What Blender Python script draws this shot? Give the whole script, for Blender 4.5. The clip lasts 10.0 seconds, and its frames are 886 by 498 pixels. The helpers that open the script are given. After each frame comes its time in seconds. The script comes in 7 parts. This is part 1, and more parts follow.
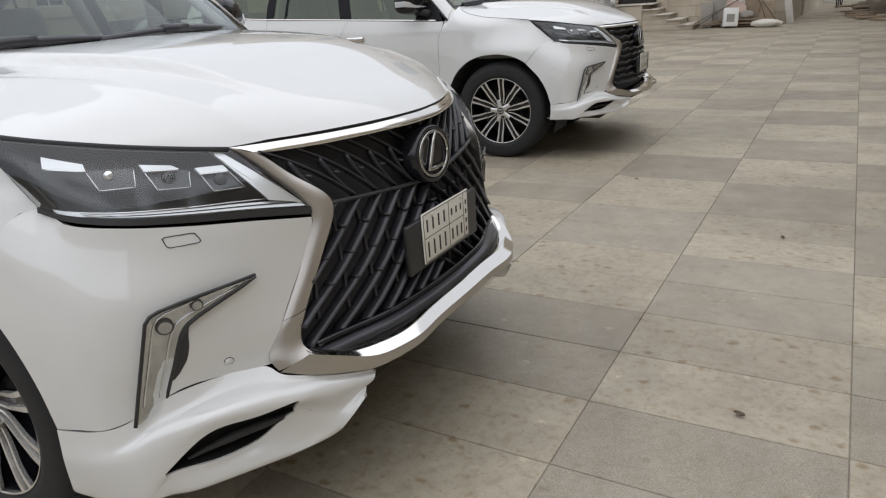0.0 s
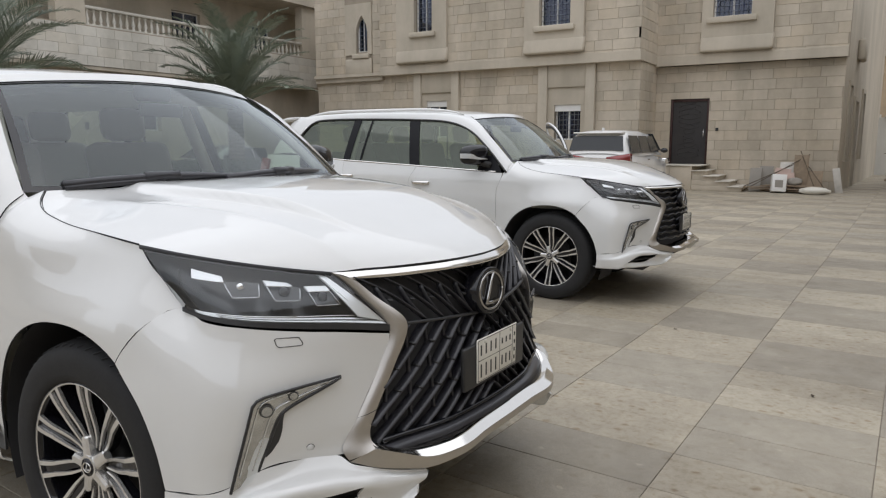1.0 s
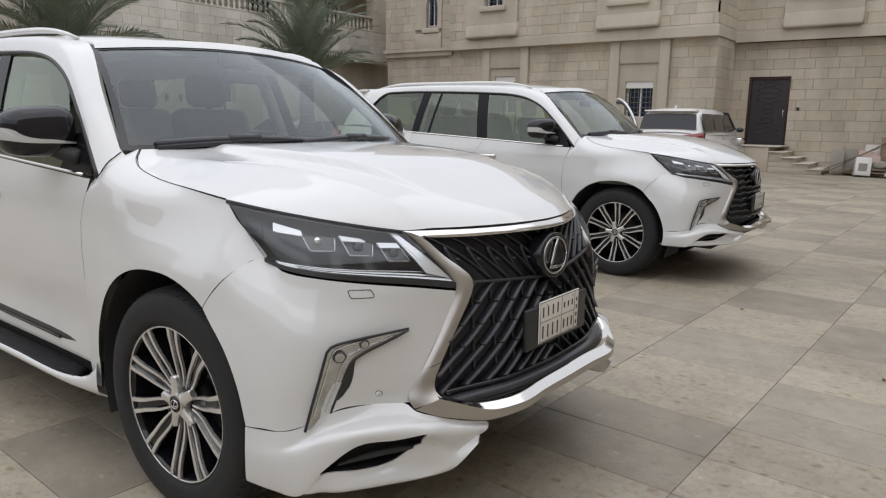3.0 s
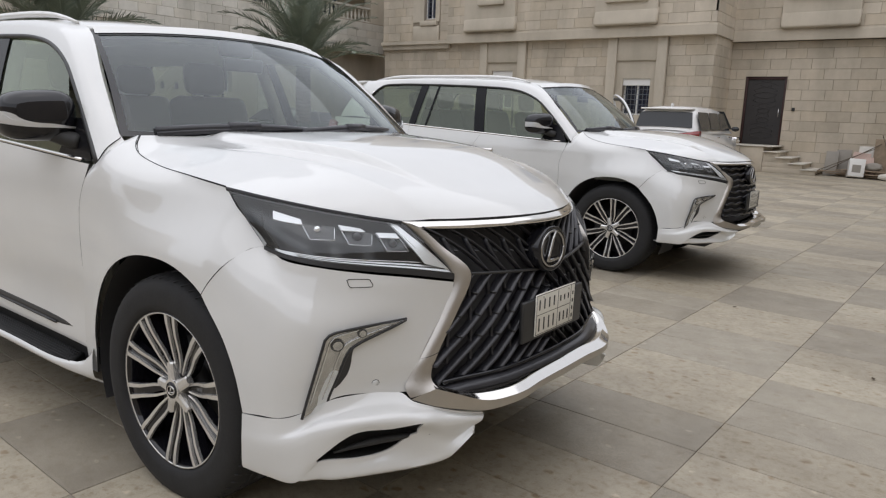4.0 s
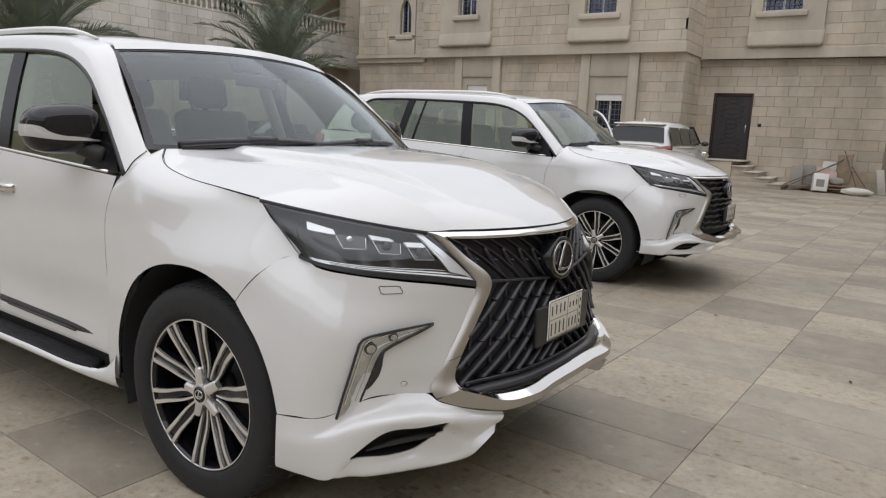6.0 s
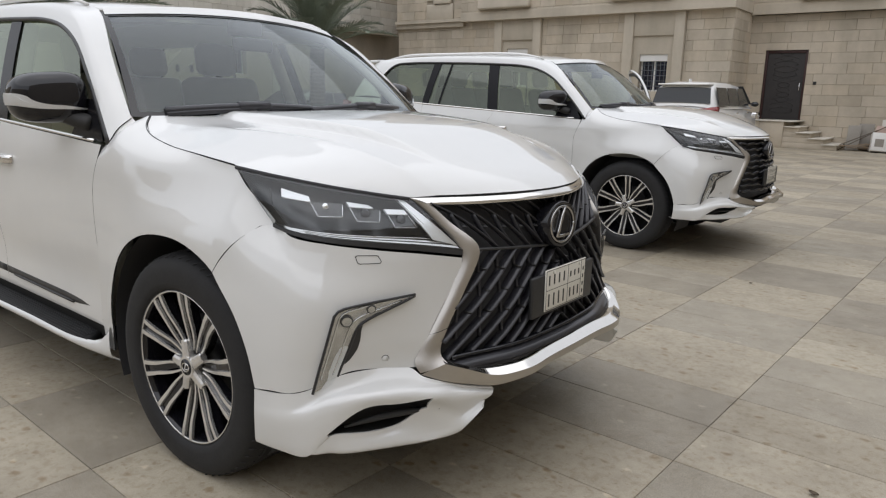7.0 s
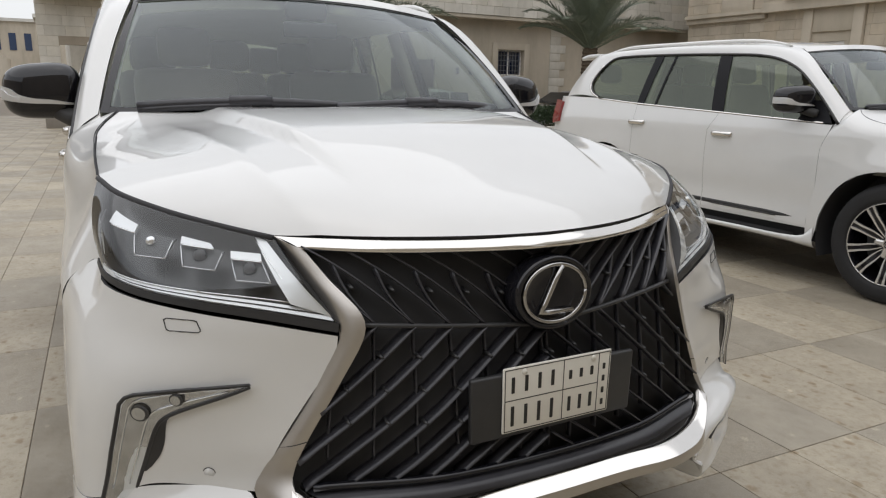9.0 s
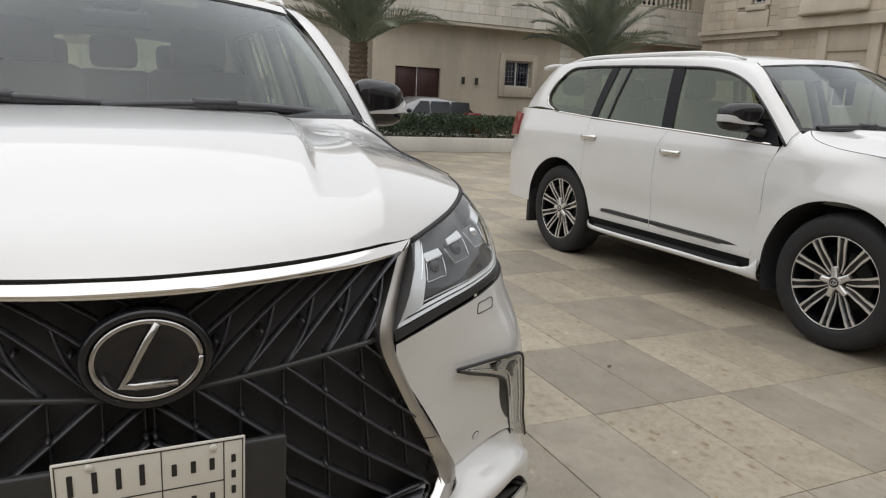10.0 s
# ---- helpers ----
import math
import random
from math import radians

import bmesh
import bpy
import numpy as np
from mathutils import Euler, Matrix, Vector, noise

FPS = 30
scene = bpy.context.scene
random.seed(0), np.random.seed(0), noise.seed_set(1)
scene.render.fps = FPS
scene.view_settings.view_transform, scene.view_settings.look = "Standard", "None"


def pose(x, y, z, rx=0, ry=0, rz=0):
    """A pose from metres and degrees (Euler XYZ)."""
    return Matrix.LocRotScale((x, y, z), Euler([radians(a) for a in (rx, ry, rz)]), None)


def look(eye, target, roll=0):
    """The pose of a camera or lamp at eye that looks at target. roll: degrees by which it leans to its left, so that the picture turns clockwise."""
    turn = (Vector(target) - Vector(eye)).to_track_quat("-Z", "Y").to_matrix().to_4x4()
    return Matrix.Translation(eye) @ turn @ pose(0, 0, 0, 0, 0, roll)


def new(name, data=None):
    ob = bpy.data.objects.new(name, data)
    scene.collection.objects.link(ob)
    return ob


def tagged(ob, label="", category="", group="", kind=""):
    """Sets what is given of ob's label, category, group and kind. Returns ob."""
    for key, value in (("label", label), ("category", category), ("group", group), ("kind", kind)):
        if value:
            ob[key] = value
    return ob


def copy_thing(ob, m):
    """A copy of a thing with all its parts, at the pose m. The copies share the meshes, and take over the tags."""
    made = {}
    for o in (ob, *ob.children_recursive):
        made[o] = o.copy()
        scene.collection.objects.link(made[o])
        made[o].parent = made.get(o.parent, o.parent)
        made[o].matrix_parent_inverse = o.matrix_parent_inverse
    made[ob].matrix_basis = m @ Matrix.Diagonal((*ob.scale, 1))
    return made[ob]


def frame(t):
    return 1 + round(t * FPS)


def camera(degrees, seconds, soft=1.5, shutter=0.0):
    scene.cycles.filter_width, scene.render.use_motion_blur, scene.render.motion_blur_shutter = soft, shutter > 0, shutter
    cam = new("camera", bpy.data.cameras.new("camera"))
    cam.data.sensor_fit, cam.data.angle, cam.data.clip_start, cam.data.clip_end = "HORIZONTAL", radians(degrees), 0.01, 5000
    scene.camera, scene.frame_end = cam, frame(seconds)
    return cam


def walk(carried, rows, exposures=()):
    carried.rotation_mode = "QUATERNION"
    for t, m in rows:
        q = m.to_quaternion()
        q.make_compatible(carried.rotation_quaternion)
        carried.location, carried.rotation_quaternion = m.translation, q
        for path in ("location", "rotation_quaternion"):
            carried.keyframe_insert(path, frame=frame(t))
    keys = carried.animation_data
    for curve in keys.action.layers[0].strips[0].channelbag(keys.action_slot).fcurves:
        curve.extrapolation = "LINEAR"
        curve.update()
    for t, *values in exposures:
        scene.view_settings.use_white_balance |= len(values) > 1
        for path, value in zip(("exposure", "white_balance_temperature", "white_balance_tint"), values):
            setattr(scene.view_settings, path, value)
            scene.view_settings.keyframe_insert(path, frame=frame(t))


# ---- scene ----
cam = camera(65.06, 10.0, soft=1.2)
PATH = [
    (0, (2.001, -1.807, 1.39), (1.108, -0.151, 0.71), -3.95),
    (0.5, (2.126, -1.995, 1.469), (1.26, -0.238, 1.062), -0.29),
    (1, (2.154, -2.171, 1.473), (1.115, -0.488, 1.173), 0.02),
    (1.5, (2.156, -2.23, 1.477), (1.033, -0.604, 1.177), 1.22),
    (2, (2.172, -2.255, 1.463), (0.957, -0.696, 1.153), 0.53),
    (2.5, (2.195, -2.254, 1.446), (0.994, -0.693, 1.097), 0.39),
    (4, (2.19, -2.276, 1.429), (1.026, -0.696, 1.046), 2.06),
    (4.5, (2.106, -2.383, 1.44), (0.711, -0.981, 1.146), 0.57),
    (5, (2.078, -2.478, 1.449), (0.575, -1.2, 1.114), 0.43),
    (5.5, (2.117, -2.492, 1.444), (0.824, -1.002, 1.111), 1.83),
    (6, (2.126, -2.493, 1.437), (1.026, -0.86, 1.092), 2.5),
    (7.5, (2.243, -1.971, 1.408), (0.994, -0.478, 0.948), 0.38),
    (8, (2.166, -1.591, 1.406), (0.854, -0.112, 1.106), 0.58),
    (8.5, (2.201, -1.251, 1.401), (0.629, -0.087, 0.983), 0.36),
    (9, (2.218, -0.929, 1.394), (0.501, -0.006, 0.946), 0.96),
    (9.5, (2.163, -0.512, 1.393), (0.444, 0.428, 0.995), 0.88),
    (10, (2.194, -0.044, 1.396), (0.444, 0.829, 0.973), 2.66),
]
walk(cam, [(t, look(eye, target, roll)) for t, eye, target, roll in PATH],
     exposures=((0.0, 0.82, 6300, 11), (2.5, 0.82, 6300, 12), (6.0, 0.83, 6370, 13), (7.5, 0.82, 6330, 11), (9.0, 0.79, 6500, 11), (10.0, 0.86, 6570, 11)))

# ---------- sky and light: a bright overcast day ----------
world = bpy.data.worlds.new("overcast_sky")
scene.world = world
world.use_nodes = True
wn, wl = world.node_tree.nodes, world.node_tree.links
sky = wn.new("ShaderNodeTexSky")
sky.sky_type, sky.sun_disc = "NISHITA", False
sky.sun_elevation, sky.sun_rotation = radians(84), radians(160)
sky.air_density, sky.dust_density, sky.ozone_density = 1.0, 2.0, 1.0
grey = wn.new("ShaderNodeHueSaturation")
grey.inputs["Saturation"].default_value = 0.45
veil = wn.new("ShaderNodeMix")  # an even layer of cloud before the clear sky
veil.data_type = "RGBA"
veil.inputs[0].default_value = 0.78
veil.inputs[7].default_value = (5.42, 5.5, 5.56, 1)
wl.new(sky.outputs[0], grey.inputs["Color"])
wl.new(grey.outputs[0], veil.inputs[6])
wl.new(veil.outputs[2], wn["Background"].inputs["Color"])
wn["Background"].inputs["Strength"].default_value = 0.1
sun = new("sun", bpy.data.lights.new("sun", "SUN"))
sun.data.energy, sun.data.angle, sun.data.color = 0.7, radians(110), (0.99, 0.99, 1.0)
sun.matrix_basis = look((0.1, -0.8, 6.0), (0, 0, 0))
scene.view_settings.exposure = 0.84

# ---------- small helpers ----------
def link(name, bm, mat, parent=None, label="", smooth=True):
    me = bpy.data.meshes.new(name)
    bmesh.ops.recalc_face_normals(bm, faces=bm.faces)
    bm.to_mesh(me)
    bm.free()
    for p in me.polygons:
        p.use_smooth = smooth
    for m in (mat if isinstance(mat, (list, tuple)) else [mat]):
        me.materials.append(m)
    ob = new(name, me)
    if parent:
        ob.parent = parent
    if label:
        ob["label"] = label
    return ob


def part(name, bm, mat, parent, label="", smooth=True):
    return link(name, bm, mat, parent, label, smooth)


def thing(name, label, category, kind="", group="", at=None):
    ob = new(name)
    ob.empty_display_size = 0.1
    if at is not None:
        ob.matrix_basis = at
    return tagged(ob, label, category, group, kind)


def box(bm, x0, x1, y0, y1, z0, z1, bevel=0.0):
    r = bmesh.ops.create_cube(bm, size=1.0)
    vs = r["verts"]
    for v in vs:
        v.co = Vector(((x0 + x1) / 2 + v.co.x * (x1 - x0), (y0 + y1) / 2 + v.co.y * (y1 - y0), (z0 + z1) / 2 + v.co.z * (z1 - z0)))
    if bevel:
        es = list({e for v in vs for e in v.link_edges})
        bmesh.ops.bevel(bm, geom=es, offset=bevel, segments=2, affect="EDGES", profile=0.5)
    return bm


def boxes(*rows, bevel=0.0):
    bm = bmesh.new()
    for r in rows:
        box(bm, *r, bevel=bevel)
    return bm


def cyl(bm, a, b, r0, r1=None, n=16, caps=True):
    a, b = Vector(a), Vector(b)
    d = b - a
    m = Matrix.Translation((a + b) / 2) @ d.to_track_quat("Z", "Y").to_matrix().to_4x4()
    bmesh.ops.create_cone(bm, cap_ends=caps, cap_tris=False, segments=n, radius1=r0, radius2=r0 if r1 is None else r1, depth=d.length, matrix=m)
    return bm


def crom(pts, n, closed=False):
    """n points spread along a smooth curve through pts, by length."""
    p = [Vector(q) for q in pts]
    if len(p) == 2:
        return [p[0].lerp(p[1], i / (n - 1)) for i in range(n)]
    ext = [p[-1]] + p + [p[0], p[1]] if closed else [2 * p[0] - p[1]] + p + [2 * p[-1] - p[-2]]
    fine = []
    for i in range(1, len(ext) - 2):
        a, b, c, d = ext[i - 1 : i + 3]
        ta, tb, tc = max((b - a).length, 1e-6) ** 0.5, max((c - b).length, 1e-6) ** 0.5, max((d - c).length, 1e-6) ** 0.5
        m1 = (b - a) / ta - (c - a) / (ta + tb) + (c - b) / tb
        m2 = (c - b) / tb - (d - b) / (tb + tc) + (d - c) / tc
        m1, m2 = m1 * tb, m2 * tb
        for k in range(12):
            s = k / 12
            fine.append((2 * s**3 - 3 * s**2 + 1) * b + (s**3 - 2 * s**2 + s) * m1 + (-2 * s**3 + 3 * s**2) * c + (s**3 - s**2) * m2)
    fine.append(ext[-2] if not closed else fine[0].copy())
    at = [0.0]
    for a, b in zip(fine, fine[1:]):
        at.append(at[-1] + (b - a).length)
    out, j = [], 0
    for i in range(n):
        want = at[-1] * i / (n if closed else n - 1)
        while j < len(at) - 2 and at[j + 1] < want:
            j += 1
        s = (want - at[j]) / max(at[j + 1] - at[j], 1e-9)
        out.append(fine[j].lerp(fine[j + 1], s))
    return out


def grid(bm, rows, closed=False):
    """A sheet of quads through rows of points."""
    vs = [[bm.verts.new(p) for p in r] for r in rows]
    n = len(rows[0])
    for a, b in zip(vs, vs[1:]):
        for i in range(n if closed else n - 1):
            q = [a[i], a[(i + 1) % n], b[(i + 1) % n], b[i]]
            if len({tuple(v.co) for v in q}) >= 3:
                try:
                    bm.faces.new(q)
                except ValueError:
                    pass
    return vs


def surf(guides, nu, nv, gap=0.0, smooth_across=True):
    """Points of a smooth sheet through guide curves."""
    rows = [crom(g, nu) for g in guides]
    cols = []
    for i in range(nu):
        col = [r[i] for r in rows]
        cols.append(crom(col, nv) if smooth_across else crom_lin(col, nv))
    pts = [[cols[i][j] for i in range(nu)] for j in range(nv)]
    return inset(pts, gap) if gap else pts


def crom_lin(p, n):
    out = []
    for i in range(n):
        s = i / (n - 1) * (len(p) - 1)
        k = min(int(s), len(p) - 2)
        out.append(p[k].lerp(p[k + 1], s - k))
    return out


def inset(pts, gap):
    nv, nu = len(pts), len(pts[0])
    for j in range(nv):
        for i, k in ((0, 1), (nu - 1, nu - 2)):
            d = pts[j][k] - pts[j][i]
            if d.length > 2 * gap:
                pts[j][i] = pts[j][i] + d.normalized() * gap
    for i in range(nu):
        for j, k in ((0, 1), (nv - 1, nv - 2)):
            d = pts[k][i] - pts[j][i]
            if d.length > 2 * gap:
                pts[j][i] = pts[j][i] + d.normalized() * gap
    return pts


def tube(bm, pts, r, n=8, flat=1.0, up=Vector((0, 0, 1)), taper=None):
    """A bar with a rounded section along points."""
    rings = []
    for i, p in enumerate(pts):
        d = (pts[min(i + 1, len(pts) - 1)] - pts[max(i - 1, 0)]).normalized()
        a = d.cross(up)
        a = a.normalized() if a.length > 1e-4 else Vector((1, 0, 0))
        b = a.cross(d).normalized()
        k = r * (taper(i / max(len(pts) - 1, 1)) if taper else 1.0)
        rings.append([p + a * (math.cos(t) * k * flat) + b * (math.sin(t) * k) for t in [2 * math.pi * q / n for q in range(n)]])
    vs = grid(bm, rings, closed=True)
    for ring in (vs[0], vs[-1]):
        try:
            bm.faces.new(ring)
        except ValueError:
            pass
    return bm


# ---------- materials ----------
def material(name, build):
    m = bpy.data.materials.new(name)
    m.use_nodes = True
    nt = m.node_tree
    build(nt, nt.nodes, nt.links, nt.nodes["Principled BSDF"])
    return m


def coords(nt, scale=(1, 1, 1), world=True):
    n = nt.nodes.new("ShaderNodeNewGeometry" if world else "ShaderNodeTexCoord")
    mp = nt.nodes.new("ShaderNodeMapping")
    mp.inputs["Scale"].default_value = scale
    nt.links.new(n.outputs["Position" if world else "Object"], mp.inputs["Vector"])
    return mp.outputs["Vector"]


def noise_tex(nt, vec, scale, detail=4, rough=0.55):
    n = nt.nodes.new("ShaderNodeTexNoise")
    n.inputs["Scale"].default_value, n.inputs["Detail"].default_value, n.inputs["Roughness"].default_value = scale, detail, rough
    nt.links.new(vec, n.inputs["Vector"])
    return n.outputs["Fac"]


def ramp(nt, fac, *stops):
    r = nt.nodes.new("ShaderNodeValToRGB")
    el = r.color_ramp.elements
    while len(el) < len(stops):
        el.new(0.5)
    for e, (p, c) in zip(el, stops):
        e.position = p
        e.color = (*c, 1) if len(c) == 3 else (c[0], c[0], c[0], 1)
    nt.links.new(fac, r.inputs["Fac"])
    return r.outputs["Color"]


def blend(nt, a, b, fac, mode="MIX"):
    n = nt.nodes.new("ShaderNodeMix")
    n.data_type, n.blend_type = "RGBA", mode
    for sock, v in ((n.inputs[0], fac), (n.inputs[6], a), (n.inputs[7], b)):
        if isinstance(v, (int, float)):
            sock.default_value = v
        elif isinstance(v, tuple):
            sock.default_value = (*v, 1)
        else:
            nt.links.new(v, sock)
    return n.outputs[2]


def bump(nt, height, strength, dist, target):
    b = nt.nodes.new("ShaderNodeBump")
    b.inputs["Strength"].default_value, b.inputs["Distance"].default_value = strength, dist
    nt.links.new(height, b.inputs["Height"])
    nt.links.new(b.outputs["Normal"], target.inputs["Normal"])


def plain(name, col, rough=0.5, metal=0.0, coat=0.0, spots=0.0, scale=30.0, bumpy=0.0):
    def build(nt, N, L, p):
        p.inputs["Roughness"].default_value, p.inputs["Metallic"].default_value = rough, metal
        p.inputs["Coat Weight"].default_value, p.inputs["Coat Roughness"].default_value = coat, 0.03
        v = coords(nt, world=False)
        f1, f2 = noise_tex(nt, v, scale), noise_tex(nt, v, scale * 0.13, 3)
        lo, hi = tuple(c * (1 - spots) for c in col), tuple(min(1, c * (1 + spots)) for c in col)
        c = blend(nt, ramp(nt, f1, (0.3, lo), (0.7, hi)), ramp(nt, f2, (0.3, lo), (0.7, hi)), 0.5)
        L.new(c, p.inputs["Base Color"])
        if bumpy:
            bump(nt, f1, bumpy, 0.004, p)
    return material(name, build)


def stone_mat(name, col, vary=0.12, stain=0.25, rough=0.75, random_mix=True):
    """Cut limestone: each block differs a little, with grain, veins and rain stains."""
    def build(nt, N, L, p):
        p.inputs["Roughness"].default_value = rough
        v = coords(nt)
        fine, mid = noise_tex(nt, v, 55, 5, 0.65), noise_tex(nt, v, 5, 4)
        big = noise_tex(nt, coords(nt, (0.6, 0.6, 0.18)), 1.4, 4, 0.6)
        c = ramp(nt, fine, (0.25, tuple(x * 0.88 for x in col)), (0.75, tuple(min(1, x * 1.08) for x in col)))
        c = blend(nt, c, ramp(nt, mid, (0.3, tuple(x * (1 - vary) for x in col)), (0.7, tuple(min(1, x * (1 + vary * 0.6)) for x in col))), 0.5)
        if random_mix:
            info = nt.nodes.new("ShaderNodeObjectInfo")
            c = blend(nt, c, ramp(nt, info.outputs["Random"], (0.0, (0.80, 0.79, 0.77)), (0.5, (1, 1, 1)), (1.0, (0.92, 0.89, 0.84))), 0.85, "MULTIPLY")
        c = blend(nt, c, ramp(nt, big, (0.35, (1 - stain, 1 - stain, 1 - stain * 1.05)), (0.6, (1, 1, 1))), 0.9, "MULTIPLY")
        L.new(c, p.inputs["Base Color"])
        bump(nt, fine, 0.35, 0.004, p)
    return material(name, build)


def slab_mat(name, col, pits, speck, blotch):
    """Worn limestone paving: blotches, tan pits, pale shells, fine grit and soiled areas."""
    def build(nt, N, L, p):
        v = coords(nt)
        info = nt.nodes.new("ShaderNodeObjectInfo")
        isl = nt.nodes.new("ShaderNodeNewGeometry")
        both = nt.nodes.new("ShaderNodeMath")
        both.operation = "ADD"
        L.new(info.outputs["Random"], both.inputs[0])
        L.new(isl.outputs["Random Per Island"], both.inputs[1])
        fr = nt.nodes.new("ShaderNodeMath")
        fr.operation = "FRACT"
        L.new(both.outputs[0], fr.inputs[0])
        grit = noise_tex(nt, v, 260, 3, 0.8)
        c = ramp(nt, grit, (0.34, tuple(x * (1 - 1.3 * speck) for x in col)), (0.52, col), (0.68, tuple(x * (1 + 1.5 * speck) for x in col)))
        mid = noise_tex(nt, v, 24, 4, 0.65)
        c = blend(nt, c, ramp(nt, mid, (0.36, (0.80, 0.76, 0.68)), (0.50, (1, 1, 1)), (0.68, (1.10, 1.10, 1.10))), blotch, "MULTIPLY")
        c = blend(nt, c, ramp(nt, noise_tex(nt, v, 5, 5, 0.6), (0.3, (0.86, 0.85, 0.83)), (0.7, (1.10, 1.10, 1.10))), 0.8, "MULTIPLY")
        for scale, lo, hi, tint, amount, off in ((11.0, 0.10, 0.22, (0.66, 0.56, 0.43), pits, 0.0), (8.0, 0.055, 0.12, (1.35, 1.33, 1.30), 0.9, 3.7), (31.0, 0.10, 0.22, (0.74, 0.68, 0.58), pits * 0.8, 1.3)):
            vor = nt.nodes.new("ShaderNodeTexVoronoi")
            vor.inputs["Scale"].default_value = scale
            vor.inputs["Randomness"].default_value = 1.0
            mv = nt.nodes.new("ShaderNodeMapping")
            mv.inputs["Location"].default_value = (off, off * 1.7, 0)
            mv.inputs["Scale"].default_value = (0.75, 1.1, 1)
            L.new(blend(nt, v, noise_vec(nt, v, 26), 0.035), mv.inputs["Vector"])
            L.new(mv.outputs["Vector"], vor.inputs["Vector"])
            c = blend(nt, c, ramp(nt, vor.outputs["Distance"], (lo, tint), (hi, (1, 1, 1))), amount, "MULTIPLY")
        c = blend(nt, c, ramp(nt, noise_tex(nt, v, 0.5, 6, 0.68), (0.36, (0.76, 0.75, 0.735)), (0.58, (1.02, 1.02, 1.0))), 0.85, "MULTIPLY")
        c = blend(nt, c, ramp(nt, fr.outputs[0], (0, (0.90, 0.89, 0.87)), (0.5, (1.0, 0.99, 0.97)), (1, (1.07, 1.07, 1.06))), 1.0, "MULTIPLY")
        L.new(c, p.inputs["Base Color"])
        L.new(ramp(nt, noise_tex(nt, v, 3, 4), (0.3, (0.45,)), (0.7, (0.70,))), p.inputs["Roughness"])
        bump(nt, noise_tex(nt, v, 120, 4, 0.7), 0.35, 0.003, p)
    return material(name, build)


def noise_vec(nt, vec, scale):
    n = nt.nodes.new("ShaderNodeTexNoise")
    n.inputs["Scale"].default_value = scale
    nt.links.new(vec, n.inputs["Vector"])
    return n.outputs["Color"]


def glass_mat(name, tint, gloss=0.05, rough=0.0, haze=0.0, haze_col=(0.5, 0.5, 0.5), shine=(1, 1, 1)):
    """Clear or filmed glass: gloss is the share that it mirrors when seen straight on."""
    def build(nt, N, L, p):
        N.remove(p)
        tr, gl = N.new("ShaderNodeBsdfTransparent"), N.new("ShaderNodeBsdfGlossy")
        tr.inputs["Color"].default_value = (*tint, 1)
        gl.inputs["Roughness"].default_value = rough
        gl.inputs["Color"].default_value = (*shine, 1)
        lw, pw, mr = N.new("ShaderNodeLayerWeight"), N.new("ShaderNodeMath"), N.new("ShaderNodeMapRange")
        lw.inputs["Blend"].default_value = 0.5
        pw.operation = "POWER"
        pw.inputs[1].default_value = 4.0
        L.new(lw.outputs["Facing"], pw.inputs[0])
        L.new(pw.outputs[0], mr.inputs["Value"])
        mr.inputs["To Min"].default_value, mr.inputs["To Max"].default_value = gloss, 1.0
        mix = N.new("ShaderNodeMixShader")
        base = tr.outputs[0]
        # pale diffuse haze painted into the pane to lift its dark tone
        if haze:
            df, m2 = N.new("ShaderNodeBsdfDiffuse"), N.new("ShaderNodeMixShader")
            df.inputs["Color"].default_value = (*haze_col, 1)
            dust_haze = ramp(nt, noise_tex(nt, coords(nt, world=False), 5, 5), (0.35, (haze * 0.6,)), (0.75, (haze * 1.3,)))
            L.new(dust_haze, m2.inputs[0])
            L.new(tr.outputs[0], m2.inputs[1])
            L.new(df.outputs[0], m2.inputs[2])
            base = m2.outputs[0]
        L.new(mr.outputs[0], mix.inputs[0])
        L.new(base, mix.inputs[1])
        L.new(gl.outputs[0], mix.inputs[2])
        L.new(mix.outputs[0], N["Material Output"].inputs[0])
    return material(name, build)


def paint_mat(name, col):
    """Pearl white car paint: soft pearl flake below a clear coat, with a thin dusty film."""
    def build(nt, N, L, p):
        v = coords(nt, world=False)
        dust_haze = ramp(nt, noise_tex(nt, v, 3.0, 5, 0.6), (0.35, tuple(x * 0.965 for x in col)), (0.7, col))
        L.new(dust_haze, p.inputs["Base Color"])
        p.inputs["Roughness"].default_value = 0.32
        p.inputs["Specular IOR Level"].default_value = 0.15
        p.inputs["Coat Weight"].default_value = 1.0
        L.new(ramp(nt, noise_tex(nt, v, 2.2, 4), (0.3, (0.01,)), (0.8, (0.045,))), p.inputs["Coat Roughness"])
        p.inputs["Coat IOR"].default_value = 1.8
        flake = noise_tex(nt, v, 900, 2)
        bump(nt, flake, 0.02, 0.001, p)
    return material(name, build)


M_PAINT = paint_mat("pearl_paint", (0.714, 0.717, 0.708))
M_VAN = paint_mat("van_paint", (0.78, 0.775, 0.76))
M_CHROME = plain("chrome", (0.74, 0.72, 0.69), 0.10, 1.0, spots=0.03)
M_SATIN = plain("satin_chrome", (0.50, 0.475, 0.445), 0.36, 1.0, spots=0.05)
M_ALLOY = plain("machined_alloy", (0.74, 0.73, 0.71), 0.25, 0.75, spots=0.05, scale=60)
M_BLACK = plain("gloss_black", (0.010, 0.010, 0.013), 0.06, spots=0.1)
M_PILLAR = plain("pillar_film", (0.012, 0.012, 0.014), 0.22, spots=0.1)
M_PILLAR.node_tree.nodes["Principled BSDF"].inputs["Specular IOR Level"].default_value = 0.16
